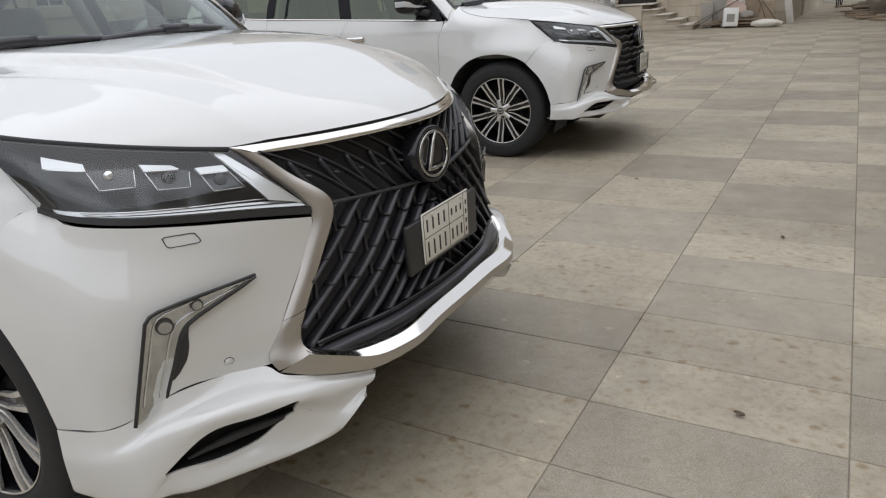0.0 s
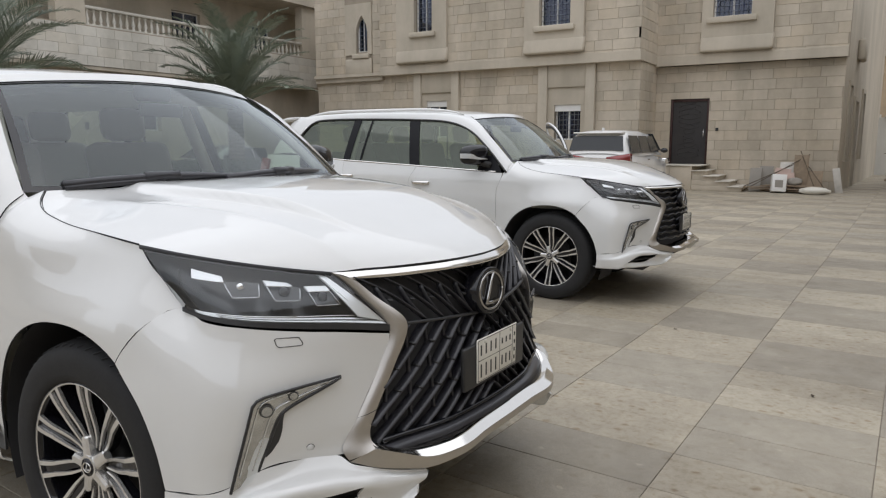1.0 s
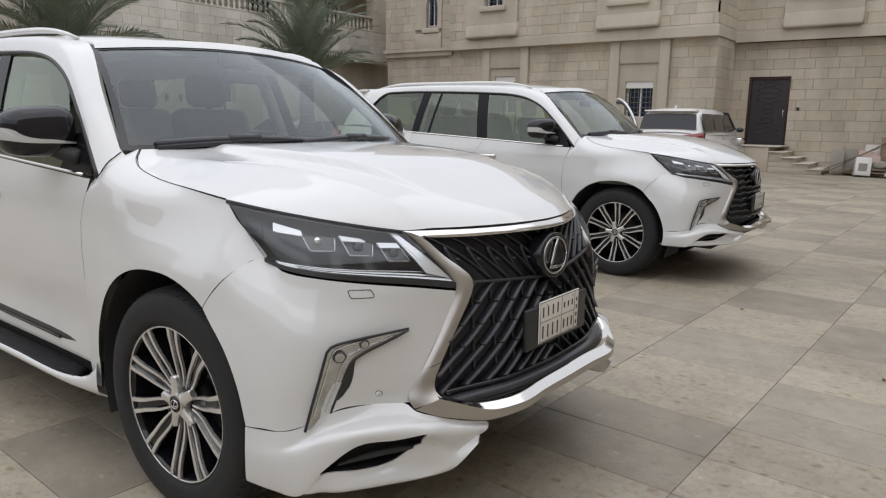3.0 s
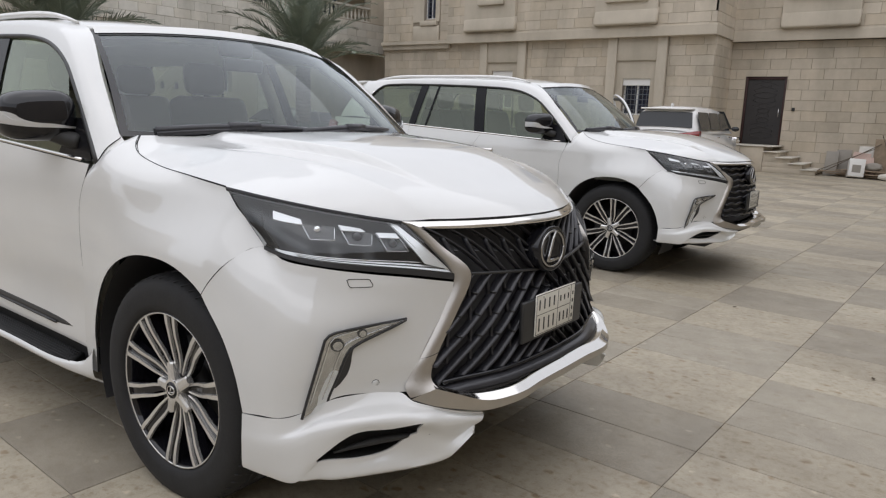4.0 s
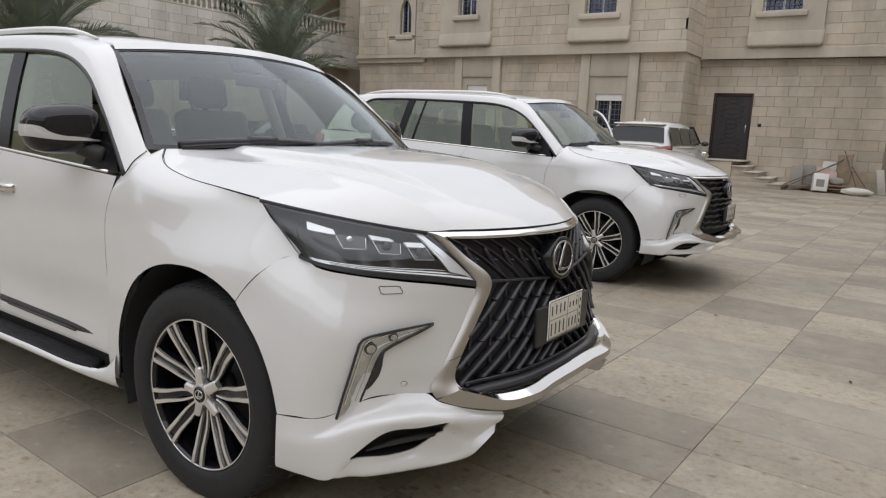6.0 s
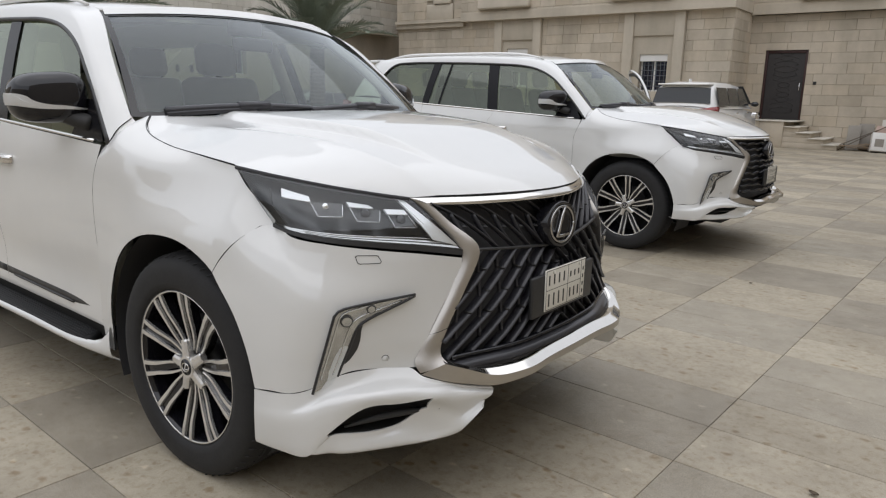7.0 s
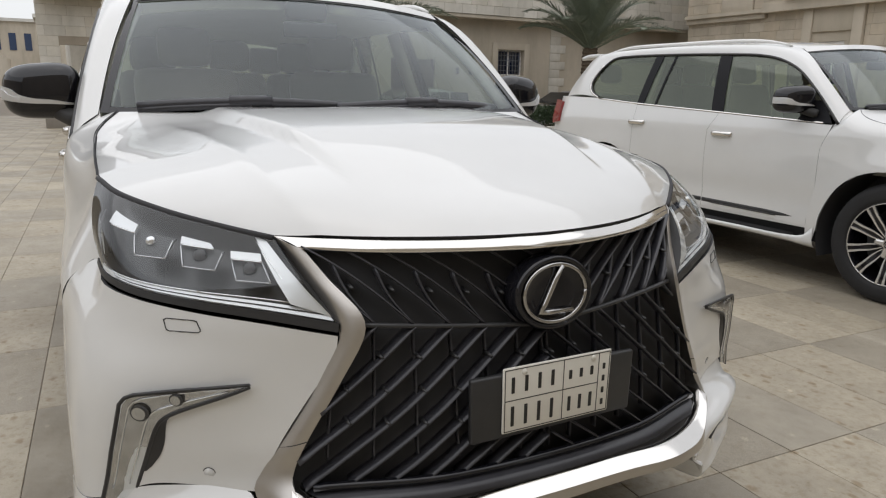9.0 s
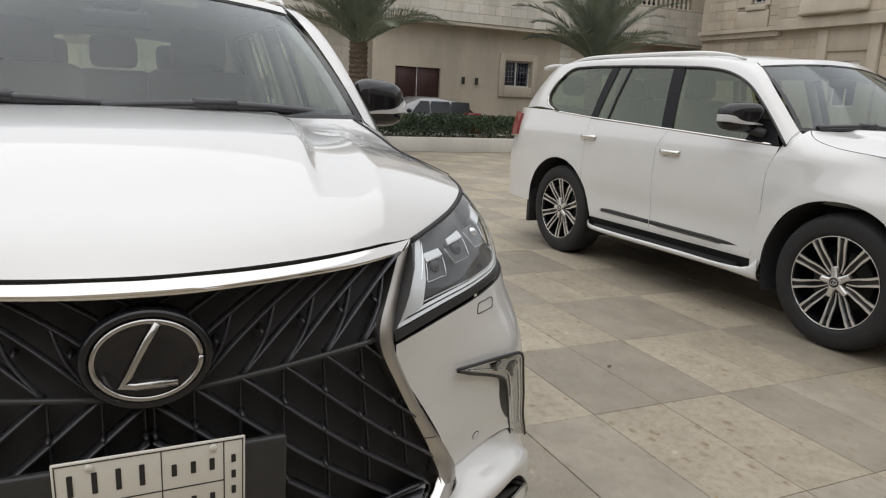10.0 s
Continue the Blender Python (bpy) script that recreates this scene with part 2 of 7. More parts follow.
M_TRIM = plain("satin_black_trim", (0.027, 0.027, 0.028), 0.42, spots=0.2)
M_MATT = plain("matt_black_plastic", (0.028, 0.028, 0.028), 0.65, spots=0.2, bumpy=0.1, scale=200)
M_DARK = plain("dark_cavity", (0.034, 0.034, 0.037), 0.8)
M_TYRE = plain("tyre_rubber", (0.015, 0.015, 0.016), 0.75, spots=0.25, bumpy=0.15, scale=120)
M_LENS = glass_mat("lamp_lens", (0.95, 0.965, 0.97), 0.05)
M_REFL = plain("lamp_reflector", (0.80, 0.80, 0.80), 0.13, 1.0)
M_LAMPIN = plain("lamp_housing", (0.030, 0.031, 0.034), 0.30, spots=0.15)
M_GRILLE = plain("grille_black", (0.036, 0.036, 0.042), 0.28, spots=0.2)
M_BADGE = plain("badge_chrome", (0.44, 0.43, 0.42), 0.10, 1.0, spots=0.05)
M_FOG = plain("fog_reflector", (0.54, 0.54, 0.55), 0.12, 0.95, spots=0.3, scale=30)
M_RED = plain("red_lens", (0.22, 0.014, 0.014), 0.18, coat=0.8, spots=0.1)
M_WIND = glass_mat("windscreen_glass", (0.80, 0.87, 0.87), 0.065, 0.0, 0.02, (0.54, 0.60, 0.64), (0.92, 0.97, 1.0))
M_TINT = glass_mat("tinted_glass", (0.48, 0.55, 0.44), 0.115, 0.0, 0.02, (0.54, 0.60, 0.50), (0.90, 0.96, 0.84))
M_DARKGLASS = plain("dark_car_glass", (0.018, 0.020, 0.022), 0.12)
M_BLADE = plain("clear_light_blade", (0.72, 0.73, 0.74), 0.30, 0.45, coat=0.5)
M_SEAT = plain("cream_leather", (0.22, 0.20, 0.175), 0.55, spots=0.08)
M_CABIN = plain("cabin_lining", (0.55, 0.54, 0.48), 0.8, spots=0.08)
M_DASH = plain("dash_plastic", (0.035, 0.033, 0.032), 0.6, spots=0.15)
M_PLATE = plain("plate_white", (0.70, 0.68, 0.62), 0.4, spots=0.04)
M_INK = plain("plate_black", (0.02, 0.02, 0.02), 0.5)
M_SLAB_L = slab_mat("paving_light", (0.398, 0.354, 0.282), 0.85, 0.10, 0.7)
M_SLAB_D = slab_mat("paving_dark", (0.330, 0.296, 0.242), 0.35, 0.26, 0.35)
M_JOINT = plain("paving_joint", (0.27, 0.24, 0.20), 0.9, spots=0.3)
M_STONE = stone_mat("limestone_block", (0.57, 0.50, 0.402))
M_STONE2 = stone_mat("limestone_block_pale", (0.68, 0.645, 0.575))
M_QUOIN = stone_mat("grey_quoin", (0.23, 0.215, 0.19))
M_RENDER = stone_mat("stone_render", (0.52, 0.46, 0.37), 0.06, 0.22, 0.8, False)
M_MORTAR = stone_mat("mortar_joint", (0.36, 0.31, 0.245), 0.1, 0.2, 0.9, False)
M_ORANGE = stone_mat("orange_stone", (0.47, 0.36, 0.24))
M_WHITEWALL = stone_mat("white_wall", (0.60, 0.58, 0.53), 0.05, 0.15, 0.8, False)
M_WINGLASS = glass_mat("window_glass", (0.30, 0.40, 0.62), 0.08)
# dark bluish colour that stands for the shade of unlit rooms
M_ROOMSHADE = plain("room_shade", (0.035, 0.055, 0.11), 0.8)
M_BARS = plain("iron_bars_blue", (0.20, 0.23, 0.29), 0.45, 0.5)
M_WFRAME = plain("white_window_frame", (0.72, 0.71, 0.68), 0.45, spots=0.05)
M_SHUTTER = plain("rolling_shutter", (0.62, 0.59, 0.52), 0.55, spots=0.05)
M_DOORP = plain("dark_door_panel", (0.030, 0.026, 0.025), 0.35, spots=0.3, scale=6)
M_PINK = plain("pink_board", (0.45, 0.33, 0.28), 0.8, spots=0.15, scale=6)
M_DOOR = plain("dark_iron_door", (0.048, 0.022, 0.020), 0.4, 0.3, spots=0.3, scale=9)
M_FROND = plain("palm_leaf", (0.17, 0.20, 0.145), 0.5, spots=0.35, scale=3)
M_TRUNK = plain("palm_trunk", (0.11, 0.085, 0.06), 0.9, spots=0.35, scale=14, bumpy=0.8)
M_HEDGE = plain("hedge_leaf", (0.035, 0.06, 0.025), 0.6, spots=0.4, scale=8)
M_SOIL = plain("planter_soil", (0.12, 0.09, 0.06), 0.95, spots=0.3)
M_PLANTER = stone_mat("planter_concrete", (0.30, 0.275, 0.24), 0.1, 0.2, 0.85, False)
M_WOOD = plain("scrap_wood", (0.25, 0.19, 0.13), 0.8, spots=0.25, scale=12)
M_SCRAP = plain("scrap_board", (0.55, 0.52, 0.47), 0.7, spots=0.2, scale=8)
M_GREY_CAR = plain("grey_car_paint", (0.25, 0.255, 0.26), 0.3, 0.5, coat=0.8, spots=0.04)


# ---------- ground ----------
TURN_FLOOR = radians(-2.3)
FLOOR = Matrix.Translation((1.474, 1.884, 0)) @ Matrix.Rotation(TURN_FLOOR, 4, "Z")
CW, CH = 0.812, 0.785
bm = bmesh.new()
box(bm, -400, 400, -400, 400, -0.5, -0.006)
ground = link("ground", bm, M_JOINT, smooth=False)
tagged(ground, "plaza bedding with dark joints under stone paving", "ground", kind="structure")

STONES = {}


def stone_mesh(w, h, d, mat, worn):
    """One dressed block, d thick, face towards -y, with worn edges."""
    key = (round(w, 2), round(h, 3), round(d, 3), mat.name, worn)
    if key not in STONES:
        bm = bmesh.new()
        b = worn
        f = [(-w / 2 + b, -d, b), (w / 2 - b, -d, b), (w / 2 - b, -d, h - b), (-w / 2 + b, -d, h - b)]
        m = [(-w / 2, -d + b, 0), (w / 2, -d + b, 0), (w / 2, -d + b, h), (-w / 2, -d + b, h)]
        k = [(-w / 2, 0.01, 0), (w / 2, 0.01, 0), (w / 2, 0.01, h), (-w / 2, 0.01, h)]
        vf, vm, vk = ([bm.verts.new(p) for p in q] for q in (f, m, k))
        bm.faces.new(vf)
        for i in range(4):
            j = (i + 1) % 4
            bm.faces.new((vf[i], vm[i], vm[j], vf[j]))
            bm.faces.new((vm[i], vk[i], vk[j], vm[j]))
        bmesh.ops.recalc_face_normals(bm, faces=bm.faces)
        me = bpy.data.meshes.new("stone_block")
        bm.to_mesh(me)
        bm.free()
        me.materials.append(mat)
        STONES[key] = me
    return STONES[key]


LATER = []


def lay_blocks(wall, frame_m, width, z0, z1, holes, mat=None, course=0.318, length=0.66, joint=0.007, depth=0.013, seed=1):
    """Courses of blocks on a wall face: u runs along the face, the face looks along -y of frame_m."""
    LATER.append((wall, frame_m, width, z0, z1, holes, mat or M_STONE, course, length, joint, depth, seed))


def lay_now(wall, frame_m, width, z0, z1, holes, mat, course, length, joint, depth, seed):
    rnd = random.Random(seed)
    z, row = z0, 0
    while z < z1 - 0.05:
        h = min(course, z1 - z) - joint
        u = -length * (0.5 if row % 2 else 0.0) - rnd.random() * 0.08
        while u < width:
            w = length * rnd.choice((1.0, 1.0, 0.9, 1.1))
            spans = [(max(u, 0), min(u + w, width))]
            for a, b, c, d in holes:
                if z < d - 0.03 and z + h > c + 0.03:
                    spans = [s for lo, hi in spans for s in ((lo, min(hi, a)), (max(lo, b), hi)) if s[1] - s[0] > 0.06]
            for lo, hi in spans:
                if hi - lo - joint > 0.05:
                    me = stone_mesh(hi - lo - joint, h, depth, mat, 0.006)
                    ob = new("stone_block", me)
                    ob.parent = wall
                    jig = (rnd.random() - 0.5) * 0.006
                    ob.matrix_basis = frame_m @ Matrix.Translation(((lo + hi) / 2, jig, z))
            u += w
        z += course
        row += 1


def wall_mesh(width, z0, z1, thick, holes):
    """A wall with openings through it: u along x, outer face at y = 0, going back to y = thick."""
    us = sorted({0, width, *[h[0] for h in holes], *[h[1] for h in holes]})
    zs = sorted({z0, z1, *[h[2] for h in holes], *[h[3] for h in holes]})
    bm = bmesh.new()
    for a, b in zip(us, us[1:]):
        for c, d in zip(zs, zs[1:]):
            if not any(h[0] <= a and b <= h[1] and h[2] <= c and d <= h[3] for h in holes):
                box(bm, a, b, 0, thick, c, d)
    bmesh.ops.remove_doubles(bm, verts=bm.verts, dist=1e-4)
    seen = {}
    for f in list(bm.faces):
        seen.setdefault(tuple(sorted(v.index for v in f.verts)) if False else tuple(round(c, 3) for c in f.calc_center_median()), []).append(f)
    bmesh.ops.delete(bm, geom=[f for fs in seen.values() if len(fs) > 1 for f in fs], context="FACES")
    return bm


def wall(name, label, frame_m, width, z0, z1, thick=0.3, holes=(), mat=None, blocks=True, block_mat=None, seed=1, **kw):
    ob = link(name, wall_mesh(width, z0, z1, thick, list(holes)), mat or (M_MORTAR if blocks else M_RENDER), smooth=False)
    ob.matrix_basis = frame_m
    tagged(ob, label, "wall", kind="structure")
    if blocks:
        lay_blocks(ob, Matrix.Identity(4), width, z0, z1, list(holes) + list(kw.pop("skip", ())), block_mat, seed=seed, **kw)
    return ob


def face_y(x, y):
    """A face that looks along -y, with u along +x from x."""
    return Matrix.Translation((x, y, 0))


def face_x(x, y):
    """A face that looks along +x, with u along +y from y."""
    return Matrix.Translation((x, y, 0)) @ Matrix.Rotation(radians(90), 4, "Z")


def window(name, label, m, u0, u1, z0, z1, back=0.16, bars=True, frame_mat=None):
    """A window set back in its opening, with frame, two panes and iron bars."""
    ob = thing(name, label, "window", "structure", at=m)
    fm = frame_mat or M_WFRAME
    w = 0.05
    part("window_frame", boxes((u0, u1, back, back + 0.06, z0, z0 + w), (u0, u1, back, back + 0.06, z1 - w, z1), (u0, u0 + w, back, back + 0.06, z0 + w, z1 - w),
                               (u1 - w, u1, back, back + 0.06, z0 + w, z1 - w), ((u0 + u1) / 2 - w / 2, (u0 + u1) / 2 + w / 2, back, back + 0.06, z0 + w, z1 - w)), fm, ob, smooth=False)
    for a, b in ((u0 + w, (u0 + u1) / 2 - w / 2), ((u0 + u1) / 2 + w / 2, u1 - w)):
        part("pane", boxes((a, b, back + 0.03, back + 0.036, z0 + w, z1 - w)), M_WINGLASS, ob, smooth=False)
    # flat dark panel, the room's shade put into its colour
    part("room_behind", boxes((u0 - 0.9, u1 + 0.9, back + 0.35, back + 0.4, z0 - 0.3, z1 + 0.6)), M_ROOMSHADE, ob, smooth=False)
    if bars:
        bm = bmesh.new()
        n = max(4, int((u1 - u0) / 0.13))
        for i in range(1, n):
            u = u0 + (u1 - u0) * i / n
            cyl(bm, (u, back - 0.03, z0), (u, back - 0.03, z1), 0.008, n=6)
        k = max(3, int((z1 - z0) / 0.16))
        for i in range(1, k):
            z = z0 + (z1 - z0) * i / k
            cyl(bm, (u0, back - 0.03, z), (u1, back - 0.03, z), 0.008, n=6)
        part("window_grille", bm, M_BARS, ob)
    return ob


def bay_panel(name, m, u0, u1, zb, zt, opening, proud=0.15):
    """A rendered panel under and round an upper window, with a rounded foot and a projecting sill."""
    ob = thing(name, "smooth rendered limestone window surround with projecting sill", "window surround", "structure", at=m)
    a, b, c, d = opening
    bm = bmesh.new()
    for r in ((u0, u1, -proud, 0.0, zb + 0.30, c), (u0, a, -proud, 0.0, c, zt), (b, u1, -proud, 0.0, c, zt), (a, b, -proud, 0.0, d, zt)):
        if r[5] - r[4] > 0.02 and r[1] - r[0] > 0.02:
            box(bm, *r)
    part("surround", bm, M_RENDER, ob, smooth=False)
    foot = boxes((u0 - 0.02, u1 + 0.02, -proud - 0.10, 0.10, zb - 0.08, zb + 0.42))
    for v in foot.verts:
        if v.co.z > zb + 0.2 and v.co.y < 0:
            v.co.y = -proud - 0.004
    es = [e for e in foot.edges if all(v.co.y < 0 for v in e.verts) or all(v.co.z < zb for v in e.verts)]
    bmesh.ops.bevel(foot, geom=es, offset=0.085, segments=4, affect="EDGES", profile=0.5)
    part("rounded_foot", foot, M_RENDER, ob)
    part("sill", boxes((a - 0.16, b + 0.16, -proud - 0.12, -proud + 0.02, c - 0.20, c - 0.02), bevel=0.02), M_RENDER, ob)
    return ob


# ---------- house with the dark door (faces the plaza along -y) ----------
ZC = 4.12
WX0, WX1 = -17.9, -4.4
gw = face_y(WX0, 20.4)
U = lambda x: x - WX0
h_ground = [(U(-7.30), U(-6.36), 1.60, 2.78), (U(-12.49), U(-11.6), 1.7, 3.06)]
skip_g = [(U(-7.87), U(-5.85), 0, ZC), (U(-13.02), U(-11.03), 0, ZC)]
wall("wall_house_wing", "cream limestone block wall with recessed window bays", gw, WX1 - WX0, 0, ZC, 0.35, h_ground, skip=skip_g, seed=3)
window("window_wing", "barred window with white frame in limestone wall", gw, *h_ground[0])
window("window_wing_far", "shuttered window in limestone wall", gw, *h_ground[1], bars=False)
for n_, (a, b, w0, w1, z0_, z1_) in enumerate(((U(-7.87), U(-5.85), U(-7.30), U(-6.36), 1.60, 2.78), (U(-13.02), U(-11.03), U(-12.49), U(-11.6), 1.7, 3.06))):
    ob = thing("window_surround", "plain limestone pilasters framing a ground floor window", "window surround", "structure", at=gw)
    part("pilaster", boxes((a, a + 0.33, -0.16, 0.0, 0, ZC), bevel=0.02), M_RENDER, ob)
    part("pilaster", boxes((b - 0.33, b, -0.16, 0.0, 0, ZC), bevel=0.02), M_RENDER, ob)
    part("infill", boxes((a + 0.33, w0, -0.03, 0.0, 0, 3.35), (w1, b - 0.33, -0.03, 0.0, 0, 3.35), (w0, w1, -0.03, 0.0, z1_, 3.35), (w0, w1, -0.03, 0.0, 0, z0_)), M_RENDER, ob, smooth=False)
    part("lintel", boxes((a + 0.33, b - 0.33, -0.10, 0.0, 3.35, ZC), bevel=0.015), M_RENDER, ob)
    part("shutter_box", boxes((w0, w1, 0.02, 0.12, z1_ - 0.22, z1_)), M_WFRAME, ob, smooth=False)
# the return beside the entrance
wall("wall_house_return", "limestone block return wall beside the entrance", face_x(WX1, 20.4), 1.9, 0, ZC, 0.3, seed=5)
# entrance wall with its door
EX0, EX1 = -4.4, 1.2
ew = face_y(EX0, 22.3)
V = lambda x: x - EX0
d_hole = (V(-3.88), V(-2.64), 0.80, 2.95)
wall("wall_house_entrance", "cream limestone block wall round a dark entrance door", ew, EX1 - EX0, 0, ZC, 0.3, [d_hole], seed=7)
lint = link("lintel_stone", boxes((d_hole[0] - 0.05, (d_hole[0] + d_hole[1]) / 2 - 0.003, -0.02, 0.01, 2.955, 3.172), ((d_hole[0] + d_hole[1]) / 2 + 0.003, d_hole[1] + 0.03, -0.02, 0.01, 2.955, 3.172), bevel=0.005), M_STONE, smooth=False)
lint.matrix_basis = ew
tagged(lint, "two limestone lintel blocks over the dark door", "lintel", kind="structure")
door = thing("door_1", "dark brown ornate iron entrance door, closed", "door", "structure", at=ew)
part("door_frame", boxes((d_hole[0], d_hole[0] + 0.07, 0.03, 0.16, 0.80, 2.95), (d_hole[1] - 0.07, d_hole[1], 0.03, 0.16, 0.80, 2.95), (d_hole[0] + 0.07, d_hole[1] - 0.07, 0.03, 0.16, 2.86, 2.95), bevel=0.008), M_DOOR, door)
part("door_leaf", boxes((d_hole[0] + 0.07, d_hole[1] - 0.07, 0.09, 0.15, 0.80, 2.86)), M_DOORP, door, smooth=False)
bm = bmesh.new()
for k in range(9):
    cx, cz = (d_hole[0] + d_hole[1]) / 2, 1.0 + k * 0.21
    for s in (-1, 1):
        pts = [Vector((cx + s * (0.08 + 0.28 * math.sin(q * 0.9 + k)), 0.08, cz + 0.05 * q)) for q in range(5)]
        tube(bm, crom(pts, 14), 0.006, 5)
part("scrollwork", bm, M_DOORP, door, "wrought iron scrolls")
part("door_handle", cyl(bmesh.new(), (d_hole[1] - 0.16, 0.06, 1.7), (d_hole[1] - 0.16, 0.06, 1.95), 0.014), M_ALLOY, door)
lampb = thing("doorbell", "small dark bell box on the limestone wall", "doorbell", at=ew)
part("bell_box", boxes((V(-2.40), V(-2.31), -0.055, -0.02, 1.89, 1.99), bevel=0.008), M_MATT, lampb)
# upper storey
UX0 = -14.45
uw = face_y(UX0, 20.1)
Q = lambda x: x - UX0
op1, op2 = (Q(-7.75), Q(-6.65), 5.35, 7.2), (Q(-12.78), Q(-11.99), 5.55, 7.3)
p1, p2 = (Q(-8.29), Q(-6.18), 4.52, 8.2), (Q(-13.58), Q(-11.38), 4.52, 8.2)
wall("wall_house_upper", "overhanging limestone block upper storey", uw, WX1 - UX0 + 0.05, ZC, 8.6, 0.6, [op1, op2], skip=[p1, p2], seed=11)
window("window_upper", "barred upper window", uw, *op1, back=0.10)
window("window_upper_far", "barred upper window", uw, *op2, back=0.10)
bay_panel("window_surround", uw, p1[0], p1[1], p1[2], p1[3], op1)
bay_panel("window_surround", uw, p2[0], p2[1], p2[2], p2[3], op2)
uf = face_y(WX0, 20.28)
opa = (U(-15.72), U(-15.15), 5.05, 6.35)
wall("wall_house_upper_end", "limestone block upper storey with a pointed arch window", uf, UX0 - WX0, 3.95, 8.6, 0.4, [opa], skip=[(U(-16.3), U(-14.95), 4.15, 6.9)], seed=13)
window("window_arch", "narrow pointed arch window with bars", uf, *opa, back=0.10)
arch = thing("window_surround", "rendered pointed arch surround with a sill block", "window surround", "structure", at=uf)
bm = bmesh.new()
a0, a1 = opa[0], opa[1]
box(bm, a0 - 0.55, a0, -0.07, 0, 4.95, 6.9)
box(bm, a1, a1 + 0.2, -0.07, 0, 4.95, 6.9)
for s, e in ((a0, 1), (a1, -1)):
    ps = [(s, 5.8), (s + e * 0.05, 6.05), (s + e * 0.15, 6.25), ((a0 + a1) / 2, 6.45), ((a0 + a1) / 2, 6.9), (s, 6.9)]
    fr_ = [bm.verts.new((x_, -0.07, z_)) for x_, z_ in ps]
    bk_ = [bm.verts.new((x_, 0.10, z_)) for x_, z_ in ps]
    bm.faces.new(fr_)
    for i in range(len(ps)):
        j = (i + 1) % len(ps)
        bm.faces.new((fr_[i], bk_[i], bk_[j], fr_[j]))
part("surround", bm, M_RENDER, arch, smooth=False)
part("sill", boxes((a0 - 0.15, a1 + 0.1, -0.16, 0.0, 4.80, 4.98), bevel=0.02), M_RENDER, arch)
part("apron", boxes((a0 - 0.55, a1 + 0.2, -0.10, 0.0, 4.2, 4.8), bevel=0.05), M_RENDER, arch)
wall("wall_house_upper_right", "limestone block upper storey above the entrance", face_y(EX0 + 0.05, 22.0), EX1 - EX0, ZC - 0.05, 8.6, 0.6, [(1.75, 2.9, 5.45, 7.2)], skip=[(1.42, 3.54, 4.4, 8.2)], seed=17)
window("window_upper_right", "barred upper window", face_y(EX0 + 0.05, 22.0), 1.75, 2.9, 5.45, 7.2, back=0.10)
bay_panel("window_surround", face_y(EX0 + 0.05, 22.0), 1.42, 3.54, 4.45, 8.2, (1.75, 2.9, 5.45, 7.2))
wall("wall_house_upper_return", "limestone return of the upper storey", face_x(WX1 + 0.05, 20.1), 2.2, ZC, 8.6, 0.3, seed=19)
fas = link("fascia", boxes((UX0 - 0.02, WX1 + 0.08, 20.06, 20.40, ZC - 0.05, ZC + 0.26), (WX1 + 0.02, WX1 + 0.08, 20.40, 21.96, ZC - 0.05, ZC + 0.26), (WX1 + 0.08, EX1 + 0.04, 21.95, 22.28, ZC - 0.10, ZC + 0.21), (WX0, UX0 - 0.02, 20.24, 20.40, ZC - 0.20, ZC + 0.06), bevel=0.012), M_RENDER, smooth=False)
tagged(fas, "smooth limestone band under the overhanging storey", "fascia", kind="structure")
link("soffit", boxes((WX0, WX1 + 0.04, 20.13, 22.6, ZC - 0.02, ZC + 0.1), (EX0, EX1, 22.03, 22.7, ZC - 0.10, ZC + 0.02)), M_RENDER, smooth=False)
tagged(bpy.data.objects["soffit"], "smooth rendered soffit below the upper storey", "soffit", kind="structure")
# side wall along the alley, with tall recesses
SIDE_M = Matrix.Translation((EX1, 22.31, 0)) @ Matrix.Rotation(radians(86.3), 4, "Z")
side = wall("wall_house_side", "limestone side wall along the alley with tall openings", SIDE_M, 15.0, 0, 8.6, 0.4, [(1.2, 2.0, 0.9, 3.3), (3.2, 4.2, 0.0, 2.9), (5.6, 6.4, 0.9, 3.3)], blocks=False)
for k, (a, b, c, d) in enumerate([(1.2, 2.0, 0.9, 3.3), (3.2, 4.2, 0.0, 2.9), (5.6, 6.4, 0.9, 3.3)]):
    o = thing("window_side", "dark opening in the side wall", "window", "structure", at=SIDE_M)
    # dark board across the opening stands for the shade inside
    part("reveal", boxes((a, b, 0.3, 0.35, c, d)), M_ROOMSHADE, o, smooth=False)
    part("surround", boxes((a - 0.14, a, -0.06, 0.0, c, d + 0.14), (b, b + 0.14, -0.06, 0.0, c, d + 0.14), (a, b, -0.06, 0.0, d, d + 0.14)), M_RENDER, o, smooth=False)
bay = thing("window_side_bay", "rounded stone balcony bracket on the side wall", "bracket", "structure", at=SIDE_M)
part("bracket", boxes((2.8, 3.7, -0.22, 0.0, 4.2, 4.9), bevel=0.08), M_RENDER, bay)

# entrance steps
steps = thing("entrance_steps", "pale stone steps rising to the dark door", "steps", "structure")
part("landing", boxes((-4.38, -3.50, 20.92, 22.28, 0, 0.769), (-3.492, -2.80, 20.92, 22.28, 0, 0.769), bevel=0.006), M_STONE, steps)
part("tread", boxes((-4.38, -2.50, 20.88, 22.28, 0.77, 0.80), bevel=0.008), M_STONE2, steps)
